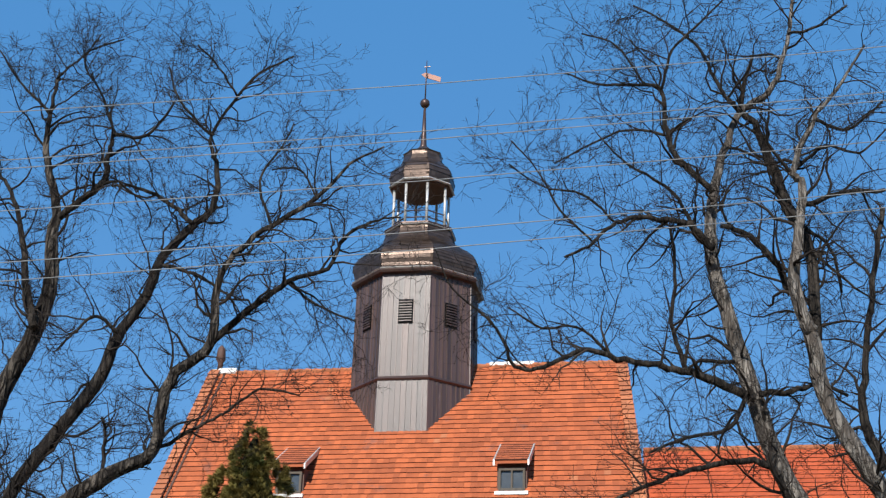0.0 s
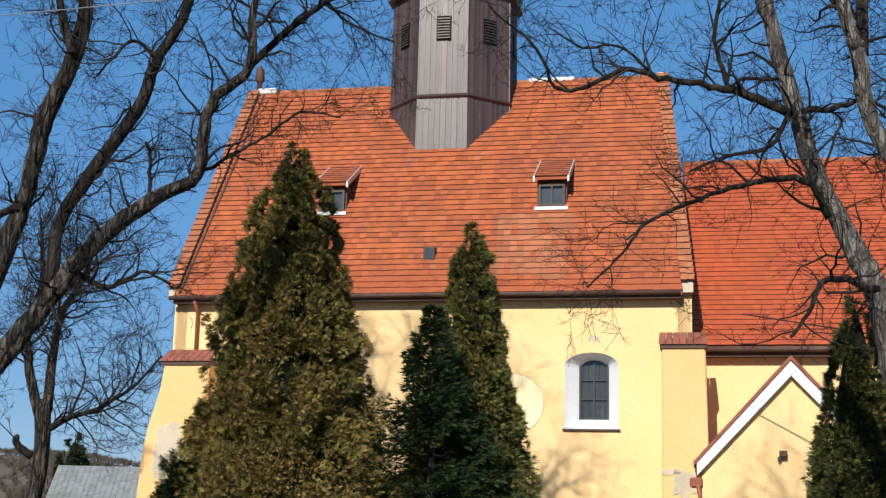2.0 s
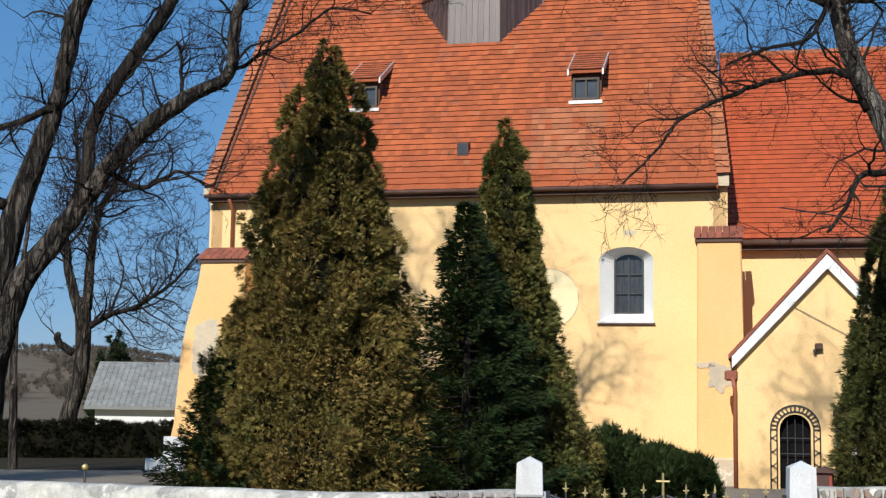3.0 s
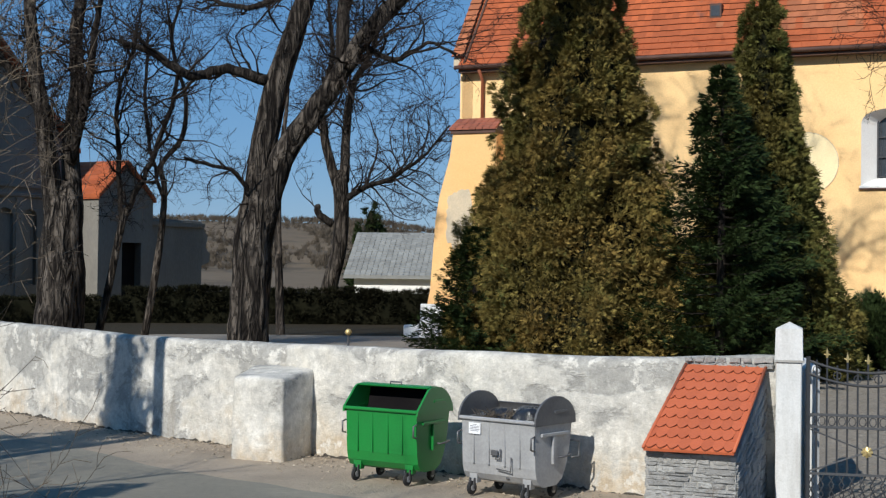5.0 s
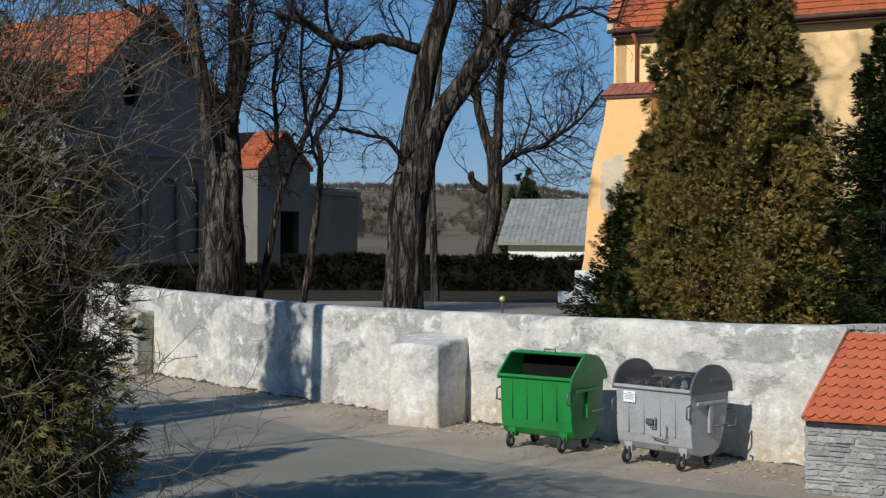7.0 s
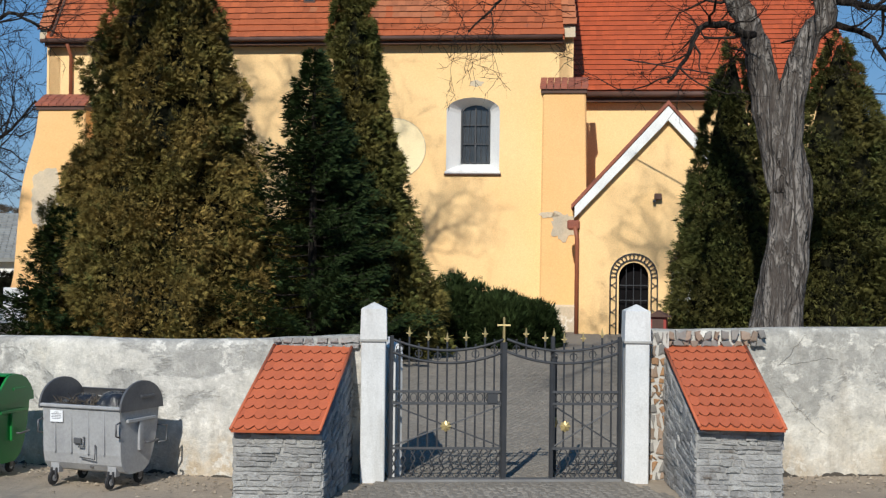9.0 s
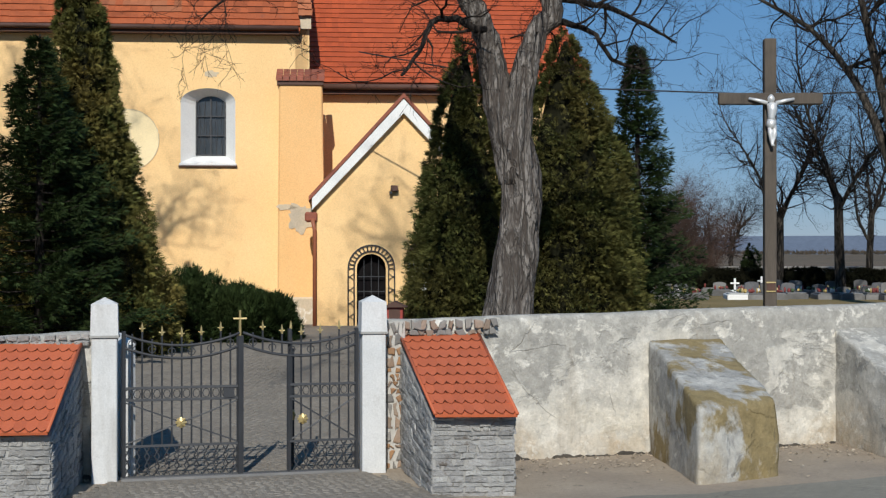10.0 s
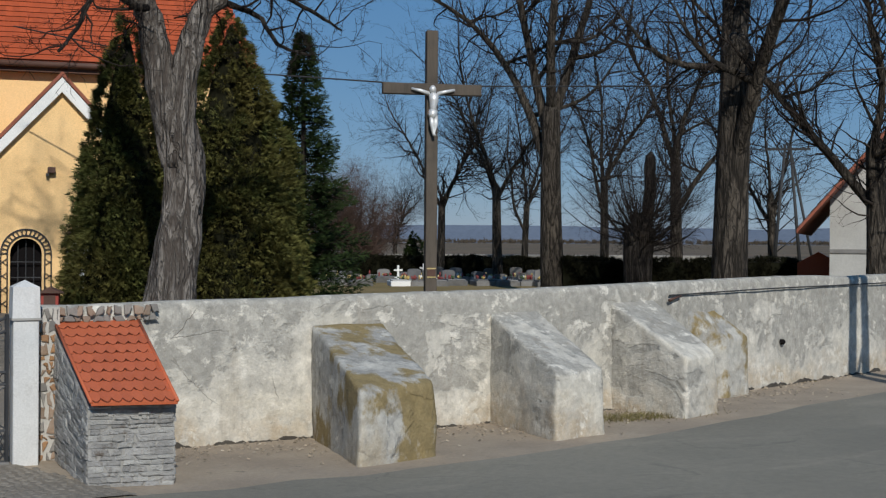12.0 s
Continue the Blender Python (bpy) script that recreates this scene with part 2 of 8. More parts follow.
SHINGLE = surf("dark_copper_shingle", (0.088, 0.060, 0.046), (0.11, 0.075, 0.058), 0.33, 2.0, 12, 0.35, 0.02, metal=0.6, island=0.5)
METAL_TRIM = surf("brown_metal", (0.09, 0.055, 0.045), (0.07, 0.045, 0.04), 0.4, 2, 30, 0.1, metal=0.5)
PALE_METAL = surf("pale_metal", (0.55, 0.53, 0.50), (0.45, 0.43, 0.41), 0.4, 2, 30, 0.1, metal=0.4)
# Near-black colour standing for shade inside hollows and behind openings.
DARK = surf("dark_void", (0.008, 0.007, 0.008), (0.012, 0.011, 0.011), 0.9, 2, 30, 0.0, spec=0.03)
IRON = surf("grey_painted_iron", (0.036, 0.038, 0.042), (0.050, 0.051, 0.055), 0.55, 3, 60, 0.15, 0.003, spec=0.3)
GOLD = surf("gilt_paint", (0.60, 0.47, 0.22), (0.50, 0.38, 0.17), 0.5, 4, 50, 0.1, 0.003, metal=0.6)
GLASS_DARK = surf("leaded_glass", (0.03, 0.036, 0.042), (0.055, 0.06, 0.065), 0.18, 2.5, 14, 0.25, 0.01, spec=0.9)
RUST_PIPE = surf("rust_brown_pipe", (0.25, 0.075, 0.035), (0.30, 0.10, 0.05), 0.5, 2, 30, 0.1)
RED_BOX = surf("red_brown_board", (0.30, 0.045, 0.03), (0.24, 0.04, 0.03), 0.6, 2, 30, 0.1)
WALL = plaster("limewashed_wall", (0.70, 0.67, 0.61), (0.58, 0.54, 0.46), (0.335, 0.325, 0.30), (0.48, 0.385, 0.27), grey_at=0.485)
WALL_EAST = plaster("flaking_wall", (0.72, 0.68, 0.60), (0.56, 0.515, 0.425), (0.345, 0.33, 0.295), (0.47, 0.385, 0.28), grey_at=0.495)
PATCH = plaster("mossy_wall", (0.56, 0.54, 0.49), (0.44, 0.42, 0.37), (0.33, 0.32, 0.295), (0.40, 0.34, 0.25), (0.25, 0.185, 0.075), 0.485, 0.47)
SLATE = surf("grey_slate_stone", (0.36, 0.35, 0.335), (0.24, 0.235, 0.225), 0.9, 5, 22, 1.0, 0.035, (0.15, 0.125, 0.105), 0.56, 6, rnd=0.35, soft=0.1)
RUBBLE = surf("rubble_stone", (0.22, 0.15, 0.10), (0.26, 0.21, 0.17), 0.9, 4, 25, 0.5, 0.012, (0.27, 0.12, 0.05), 0.58, 2.5, rnd=0.7)
SLATE_PALE = surf("limed_slate_stone", (0.43, 0.42, 0.40), (0.28, 0.275, 0.26), 0.9, 6, 24, 1.0, 0.035, (0.19, 0.17, 0.15), 0.57, 7, rnd=0.3, soft=0.1)
RUBBLE_WARM = surf("orange_rubble_stone", (0.30, 0.17, 0.08), (0.24, 0.14, 0.08), 0.9, 4, 25, 0.5, 0.012, rnd=0.5)
RUBBLE_GREY = surf("grey_rubble_stone", (0.24, 0.225, 0.20), (0.17, 0.16, 0.15), 0.9, 4, 25, 0.5, 0.012, rnd=0.5)
MORTAR = surf("mortar", (0.36, 0.35, 0.33), (0.28, 0.27, 0.25), 0.95, 5, 40, 0.5, 0.01)
ASPHALT = road_surface("asphalt")
DIRT = surf("sandy_dirt", (0.36, 0.295, 0.22), (0.26, 0.21, 0.16), 0.95, 0.8, 14, 0.8, 0.03, (0.12, 0.10, 0.08), 0.60, 3, soft=0.1)
BARK = bark_of("rough_bark", (0.27, 0.24, 0.212), (0.075, 0.062, 0.053), 6.5, 0.05, (0.25, 0.15, 0.095))
BARK_MID = bark_of("grey_bark", (0.135, 0.113, 0.094), (0.010, 0.008, 0.007), 4.2, 0.08)
BARK_LIME = bark_of("lime_bark", (0.110, 0.092, 0.074), (0.020, 0.017, 0.014), 6.0, 0.04)
BARK_DARK = bark_of("dark_bark", (0.060, 0.050, 0.042), (0.012, 0.010, 0.009), 6.0, 0.035)
TWIG = surf("dark_twig", (0.034, 0.027, 0.023), (0.021, 0.017, 0.015), 0.9, 1.5, 20, 0.0, island=0.6, spec=0.08)
TWIG_PALE = surf("pale_twig", (0.15, 0.122, 0.092), (0.075, 0.060, 0.046), 0.9, 1.5, 20, 0.0, island=0.8, spec=0.08)
TWIG_RED = surf("reddish_far_twig", (0.125, 0.08, 0.062), (0.085, 0.058, 0.047), 0.9, 1.5, 20, 0.0, island=0.5, spec=0.08)
THUJA = surf("bronzed_thuja", (0.145, 0.128, 0.036), (0.235, 0.148, 0.045), 0.8, 0.8, 12, 0.0, 0.01, (0.060, 0.078, 0.024), 0.50, 1.6, island=0.9, soft=0.15, spec=0.08)
THUJA_GREEN = surf("green_thuja", (0.095, 0.098, 0.028), (0.150, 0.118, 0.034), 0.75, 0.5, 12, 0.0, 0.01, (0.055, 0.075, 0.022), 0.52, 1.2, island=0.9, soft=0.15, spec=0.08)
THUJA_DARK = surf("dark_green_thuja", (0.060, 0.070, 0.020), (0.100, 0.086, 0.026), 0.75, 0.5, 12, 0.0, 0.01, (0.035, 0.052, 0.016), 0.52, 1.2, island=0.9, soft=0.15, spec=0.08)
FIR = surf("dark_fir", (0.019, 0.034, 0.011), (0.031, 0.045, 0.014), 0.7, 0.8, 12, 0.0, island=0.9, spec=0.08)
GRASS = surf("dry_grass", (0.24, 0.175, 0.085), (0.17, 0.135, 0.06), 0.95, 0.3, 6, 0.6, 0.05, (0.11, 0.11, 0.04), 0.60, 0.5, soft=0.15, spec=0.08)
HILL = surf("bare_field", (0.17, 0.128, 0.085), (0.125, 0.098, 0.07), 0.95, 0.02, 0.5, 0.0, 0.05, (0.10, 0.080, 0.058), 0.50, 0.03, soft=0.05, spec=0.08)
FAR_WOOD = surf("far_brown_wood", (0.095, 0.075, 0.055), (0.065, 0.055, 0.043), 0.9, 0.05, 3, 0.0, island=0.5, spec=0.05)
# Dark ground colour that stands for shade under the trees.
GROUND_SHADE = surf("ground_shade", (0.040, 0.033, 0.022), (0.026, 0.022, 0.015), 0.95, 1.5, 14, 0.8, 0.03, (0.075, 0.06, 0.035), 0.60, 4, soft=0.1, spec=0.1)
PAVING = surf("worn_paving", (0.22, 0.192, 0.155), (0.175, 0.153, 0.125), 0.95, 0.5, 16, 0.8, 0.02, (0.15, 0.135, 0.115), 0.60, 2.2, soft=0.12)
GREEN_BIN = surf("green_enamel", (0.012, 0.20, 0.035), (0.015, 0.17, 0.035), 0.38, 2, 40, 0.08, 0.004, spec=0.5)
ZINC = surf("galvanised_steel", (0.40, 0.40, 0.40), (0.31, 0.31, 0.315), 0.5, 3, 25, 0.12, 0.004, (0.27, 0.26, 0.25), 0.60, 4, metal=0.2, soft=0.15)
ZINC_DARK = surf("worn_steel", (0.15, 0.15, 0.155), (0.11, 0.11, 0.115), 0.5, 3, 25, 0.12, 0.004, metal=0.5)
RUBBER = surf("black_rubber", (0.02, 0.02, 0.021), (0.028, 0.027, 0.027), 0.7, 4, 40, 0.1)
BAG = surf("black_plastic_bag", (0.012, 0.012, 0.014), (0.02, 0.02, 0.022), 0.25, 5, 18, 0.6, 0.03, spec=0.7)
PAPER = surf("white_notice", (0.75, 0.76, 0.78), (0.68, 0.69, 0.71), 0.7, 5, 60, 0.0)
INK = surf("grey_print", (0.25, 0.25, 0.27), (0.2, 0.2, 0.22), 0.8, 5, 60, 0.0)
OAK = surf("weathered_timber", (0.105, 0.085, 0.066), (0.07, 0.057, 0.045), 0.85, 1.5, 14, 0.5, 0.01, (0.07, 0.058, 0.047), 0.58, 3, stretch=(4, 4, 0.4))
SILVER = surf("silver_paint", (0.72, 0.72, 0.71), (0.60, 0.60, 0.60), 0.4, 4, 40, 0.1, metal=0.35)
OLD_PLASTER = surf("weathered_grey_plaster", (0.20, 0.187, 0.165), (0.14, 0.132, 0.118), 0.95, 0.5, 12, 0.4, 0.02, (0.17, 0.16, 0.15), 0.58, 0.9, stretch=(1, 1, 0.4), soft=0.12, spec=0.15)
FAR_ROOF = surf("grey_fibre_roof", (0.24, 0.245, 0.235), (0.19, 0.19, 0.18), 0.8, 1, 10, 0.2, island=0.25)
HOUSE_WHITE = surf("pale_house_render", (0.43, 0.425, 0.405), (0.36, 0.355, 0.34), 0.9, 1, 20, 0.1)
BUSH = surf("shaded_bush", (0.12, 0.10, 0.036), (0.075, 0.066, 0.026), 0.8, 0.9, 12, 0.0, 0.01, (0.19, 0.145, 0.055), 0.58, 1.5, island=0.9, soft=0.1, spec=0.08)
# Near-black leaf colour with the shade of hedges and crown insides put in.
HEDGE_SHADE = surf("hedge_and_core_shade", (0.009, 0.010, 0.005), (0.015, 0.014, 0.007), 0.9, 1, 12, 0.0, island=0.8, spec=0.08)
STONE_GREY = surf("grey_granite", (0.17, 0.165, 0.16), (0.11, 0.106, 0.10), 0.5, 3, 40, 0.1, rnd=0.8)
# The blue of distance haze is put into the hills' base colour.
HAZED_HILL = surf("hazed_hill", (0.12, 0.145, 0.19), (0.10, 0.125, 0.17), 1.0, 0.01, 0.1, 0.0)
WIRE = surf("cable", (0.22, 0.22, 0.22), (0.16, 0.16, 0.16), 0.5, 3, 40, 0.0)
WIRE_DARK = surf("dark_cable", (0.03, 0.03, 0.032), (0.03, 0.03, 0.03), 0.6, 3, 40, 0.0)
CONCRETE = surf("concrete_pole", (0.33, 0.31, 0.28), (0.27, 0.25, 0.23), 0.9, 1, 25, 0.3)
FLOWERS = [surf("flower_" + nm, c, c, 0.7, 3, 40, 0.0) for nm, c in (("yellow", (0.42, 0.30, 0.10)), ("red", (0.20, 0.045, 0.04)), ("white", (0.62, 0.62, 0.60)), ("green", (0.06, 0.09, 0.04)))]


# ---- mesh helpers ----
def mesh_of(name, verts, faces, mat, smooth=False):
    me = bpy.data.meshes.new(name)
    me.from_pydata([tuple(v) for v in verts], [], faces)
    me.materials.append(mat)
    if smooth:
        me.polygons.foreach_set("use_smooth", [True] * len(me.polygons))
    me.update()
    return me


def part(name, bm, material, parent=None, label="", smooth=False):
    """One mesh object out of a bmesh, under a thing or part."""
    me = bpy.data.meshes.new(name)
    bmesh.ops.recalc_face_normals(bm, faces=bm.faces)
    bm.to_mesh(me)
    bm.free()
    me.materials.append(material)
    if smooth:
        me.polygons.foreach_set("use_smooth", [True] * len(me.polygons))
    ob = new(name, me)
    ob.parent = parent
    return tagged(ob, label)


def meshpart(name, verts, faces, material, parent=None, label="", smooth=False):
    ob = new(name, mesh_of(name, verts, faces, material, smooth))
    ob.parent = parent
    return tagged(ob, label)


def empty(name, m, label, category, group=""):
    e = new(name)
    e.empty_display_size = 0.3
    e.matrix_basis = m
    return tagged(e, label, category, group)


def box(bm, x0, x1, y0, y1, z0, z1, bevel=0.0, m=None):
    vs = [bm.verts.new((x, y, z)) for x in (x0, x1) for y in (y0, y1) for z in (z0, z1)]
    fs = [bm.faces.new([vs[i] for i in q]) for q in ((0, 1, 3, 2), (4, 6, 7, 5), (0, 4, 5, 1), (2, 3, 7, 6), (0, 2, 6, 4), (1, 5, 7, 3))]
    if bevel:
        es = list({e for f in fs for e in f.edges})
        r = bmesh.ops.bevel(bm, geom=es, offset=bevel, segments=1, affect="EDGES")
        vs = list({v for f in r["faces"] for v in f.verts} | {v for v in vs if v.is_valid})
    if m is not None:
        bmesh.ops.transform(bm, matrix=m, verts=vs)
    return vs


def bm_box(*a, **k):
    bm = bmesh.new()
    box(bm, *a, **k)
    return bm


def prism(bm, pts, y0, y1):
    """A shape in x and z, drawn out from y0 to y1."""
    a = [bm.verts.new((p[0], y0, p[1])) for p in pts]
    b = [bm.verts.new((p[0], y1, p[1])) for p in pts]
    bm.faces.new(a)
    bm.faces.new(b[::-1])
    for i in range(len(pts)):
        j = (i + 1) % len(pts)
        bm.faces.new((a[i], b[i], b[j], a[j]))


def bm_prism(pts, y0, y1):
    bm = bmesh.new()
    prism(bm, pts, y0, y1)
    return bm


def hexa(bm, bottom, top):
    """A solid between two quads."""
    a = [bm.verts.new(p) for p in bottom]
    b = [bm.verts.new(p) for p in top]
    bm.faces.new(a[::-1])
    bm.faces.new(b)
    for i in range(len(a)):
        j = (i + 1) % len(a)
        bm.faces.new((a[i], a[j], b[j], b[i]))


def tube(verts, faces, pts, radii, sides=6, closed=True):
    """Adds a tapered tube along pts to the lists."""
    start = len(verts)
    n = len(pts)
    prev = None
    for i in range(n):
        d = (pts[min(i + 1, n - 1)] - pts[max(i - 1, 0)])
        d = d.normalized() if d.length > 1e-9 else Vector((0, 0, 1))
        if prev is None:
            a = d.cross(Vector((0.31, 0.77, 0.55)))
            a = a.normalized() if a.length > 1e-6 else Vector((1, 0, 0))
        else:
            a = (prev - d * prev.dot(d)).normalized()
        prev = a
        b = d.cross(a)
        for s in range(sides):
            w = 2 * math.pi * s / sides
            verts.append(pts[i] + (a * math.cos(w) + b * math.sin(w)) * radii[i])
    for i in range(n - 1):
        for s in range(sides):
            u = (s + 1) % sides
            o = start + i * sides
            faces.append((o + s, o + u, o + sides + u, o + sides + s))
    if closed:
        faces.append(tuple(range(start + sides - 1, start - 1, -1)))
        faces.append(tuple(range(start + (n - 1) * sides, start + n * sides)))


def rod(name, pts, r, mat, parent=None, label="", sides=8, smooth=True):
    v, f = [], []
    pts = [Vector(p) for p in pts]
    tube(v, f, pts, [r] * len(pts) if not isinstance(r, (list, tuple)) else r, sides)
    return meshpart(name, v, f, mat, parent, label, smooth)


def spline(pts, k=6):
    """Catmull-Rom through the points, of any dimension."""
    p = [np.array(q, float) for q in pts]
    p = [2 * p[0] - p[1], *p, 2 * p[-1] - p[-2]]
    out = []
    for i in range(1, len(p) - 2):
        for j in range(k):
            t = j / k
            out.append(0.5 * (2 * p[i] + (p[i + 1] - p[i - 1]) * t + (2 * p[i - 1] - 5 * p[i] + 4 * p[i + 1] - p[i + 2]) * t * t
                              + (3 * p[i] - p[i - 1] - 3 * p[i + 1] + p[i + 2]) * t ** 3))
    out.append(p[-2])
    return out


def smooth01(a, b, x):
    t = min(1.0, max(0.0, (x - a) / (b - a)))
    return t * t * (3 - 2 * t)


# ---- churchyard wall lines: x, y of the front foot, height of the top ----
WEST = spline([(-30, 38.5, 1.95), (-23.5, 33, 1.92), (-17, 27.8, 1.91), (-13.9, 25.7, 1.85), (-10.3, 23.45, 1.80), (-6.8, 21.75, 1.82),
               (-2.3, 19.5, 1.88), (-0.6, 19.0, 1.94), (0.5, 18.88, 2.0)], 10)
EAST = spline([(4.40, 18.9, 2.09), (7.3, 19.15, 2.12), (11.9, 19.45, 2.2), (16.0, 20.4, 2.26), (20.0, 21.7, 2.31), (25.5, 23.5, 2.29), (35, 27, 2.3), (48, 32, 2.3)], 10)


def wall_y(x):
    """How far off the wall's foot is at x."""
    line = WEST + EAST
    for a, b in zip(line, line[1:]):
        if a[0] <= x <= b[0]:
            return a[1] + (b[1] - a[1]) * (x - a[0]) / max(1e-6, b[0] - a[0])
    return line[0][1] - (x + 30) * 0.8 if x < -30 else line[-1][1] + (x - 48) * 0.4


def ground_z(x, y):
    inside = y - wall_y(x)
    z = 0.85 * smooth01(1.2, 18, inside)
    z += 0.35 * smooth01(1.0, 2.2, inside) * (1 - smooth01(3, 18, inside)) * smooth01(2.6, 4.2, abs(x - 2.5))
    far = math.hypot(x, y)
    az = math.degrees(math.atan2(-x, y))
    z += (2.0 * smooth01(110, 190, far) + 15 * smooth01(190, 420, far)) * smooth01(2, 16, az) * smooth01(75, 45, az)
    z += 3.0 * smooth01(400, 2500, far)
    return z


# ---- ground ----
def ground():
    xs = sorted(set([round(-34 + 0.8 * i, 2) for i in range(103)] + [s * v for s in (-1, 1) for v in (56, 66, 80, 100, 130, 170, 220, 300, 400, 600, 1000, 2000, 4000)]))
    ys = sorted(set([round(-8 + 0.8 * i, 2) for i in range(95)] + [-4000, -1000, -300, -100, -40, -16, 75, 85, 95, 105, 120, 140, 165, 190, 220, 260, 300, 340, 380, 420, 500, 700, 1000, 2000, 4000]))
    v = [(x, y, ground_z(x, y) + (0.03 * noise.noise((x * 0.3, y * 0.3, 0)) if y > wall_y(x) else -0.01)) for y in ys for x in xs]
    n = len(xs)
    f = [(j * n + i, j * n + i + 1, (j + 1) * n + i + 1, (j + 1) * n + i) for j in range(len(ys) - 1) for i in range(n - 1)]
    ob = meshpart("ground", v, f, GRASS, smooth=True)
    me = ob.data
    me.materials.append(HILL)
    for p in me.polygons:
        if p.center.length > 105:
            p.material_index = 1
    return tagged(ob, "dry brownish grass and bare fields to the horizon", "ground", kind="structure")


ground()


def strip(name, left, right, z, mat, label, category, rough=0.0, k=8, cross=6):
    """A surface between two lines on the ground."""
    a, b = spline(left, k), spline(right, k)
    v = []
    for i, (p, q) in enumerate(zip(a, b)):
        for j in range(cross + 1):
            t = j / cross
            x, y = p[0] + (q[0] - p[0]) * t, p[1] + (q[1] - p[1]) * t
            if rough and j in (0, cross):
                y += rough * noise.noise((x * 1.3, y * 1.3, 3)) * 2
            v.append((x, y, z + ground_z(x, y) + (rough * 0.12 * noise.noise((x * 2, y * 2, 5)) if rough else 0)))
    n = cross + 1
    f = [(i * n + j, i * n + j + 1, (i + 1) * n + j + 1, (i + 1) * n + j) for i in range(len(a) - 1) for j in range(cross)]
    return tagged(meshpart(name, v, f, mat, smooth=True), label, category, kind="structure")


strip("road", [(-60, 30), (-30, 24), (-14, 14.5), (-4, 9.5), (8, 9), (26, 13), (66, 28)], [(-62, 56), (-30, 36), (-14.4, 23.9), (-5.2, 17.9), (6.0, 15.6), (22, 20.0), (62, 36)], 0.02, ASPHALT,
      "worn grey asphalt village road with faint patches", "road", 0.12, k=14, cross=14)
strip("verge", [(-62, 54.5), (-30, 35), (-14.6, 22.6), (-5.2, 16.9), (6.0, 14.6), (22, 19.0), (62, 35)], [(-62, 59), (-30, 39), (-14.2, 26.2), (-5.2, 21.2), (6.0, 19.3), (22, 22.6), (62, 38)], 0.006, DIRT,
      "sandy dirt verge along the wall foot", "verge", 0.1, k=16, cross=10)
strip("driveway", [(-0.8, 15.7), (0.75, 18.6), (0.9, 21), (0.6, 27), (-0.5, 34), (-1.5, 41)], [(4.9, 15.7), (4.12, 18.6), (4.6, 21), (7.4, 28), (9.6, 35), (12, 42)], 0.03, PAVING,
      "worn stone-paved drive from the gate to the church", "driveway", k=10, cross=12)
strip("yard", [(-34, 37.5), (-26, 38), (-18, 38.5), (-10, 38), (0, 38)], [(-38, 43.0), (-28, 43.5), (-18, 44.5), (-10, 46), (0, 46)], 0.02, PAVING,
      "pale gravelled yard path with tree shadows", "path", k=6, cross=6)
# Added dark strip: tree shade on the yard, painted as a surface.
strip("hedge_bed", [(-38, 43.0), (-28, 43.5), (-18, 44.5), (-10, 46), (-3, 46.5)], [(-38, 45.3), (-28, 50.3), (-18, 54.6), (-10, 57.4), (-3, 58)], 0.03, GROUND_SHADE,
      "strip of painted tree shade along the hedge", "planting bed", k=6, cross=6)


def churchyard_wall(name, line, label, mat, thick=0.42):
    """Front, rounded top and back, uneven as old plaster is."""
    rows, v, f = 0, [], []
    fine = []
    for a, b in zip(line, line[1:]):
        m = max(1, int(np.hypot(b[0] - a[0], b[1] - a[1]) / 0.22))
        fine += [a + (b - a) * i / m for i in range(m)]
    fine.append(line[-1])
    prof = [(0.05, -0.1), (0.035, 0.12), (0.03, 0.3), (0.02, 0.5), (0.01, 0.7), (0.0, 0.86), (0.0, 0.955), (-0.04, 0.99), (-0.14, 1.0), (-0.28, 1.0), (-0.38, 0.985), (-0.42, 0.94), (-0.42, -0.1)]
    for i, p in enumerate(fine):
        d = fine[min(i + 1, len(fine) - 1)] - fine[max(i - 1, 0)]
        t = Vector((d[0], d[1], 0)).normalized()
        out = Vector((t.y, -t.x, 0))
        h = p[2] + 0.025 * noise.noise((p[0] * 0.6, p[1] * 0.6, 1)) + 0.012 * noise.noise((p[0] * 2.5, p[1] * 2.5, 2))
        for o, k in prof:
            e = 0.022 * noise.noise((p[0] * 1.2, p[1], k * 3)) + 0.012 * noise.noise((p[0] * 4, p[1] * 4, k * 9)) if k > 0 else 0
            q = Vector((p[0], p[1], k * h)) + out * (o * thick / 0.42 + e)
            v.append(q)
    n = len(prof)
    for i in range(len(fine) - 1):
        for j in range(n - 1):
            f.append((i * n + j, (i + 1) * n + j, (i + 1) * n + j + 1, i * n + j + 1))
    f.append(tuple(range(n)))
    f.append(tuple(range((len(fine) - 1) * n + n - 1, (len(fine) - 1) * n - 1, -1)))
    return tagged(meshpart(name, v, f, mat, smooth=True), label, "wall", kind="structure")


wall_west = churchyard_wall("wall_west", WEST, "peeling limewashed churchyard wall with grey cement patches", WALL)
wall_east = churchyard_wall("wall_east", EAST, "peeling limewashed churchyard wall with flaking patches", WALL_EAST)


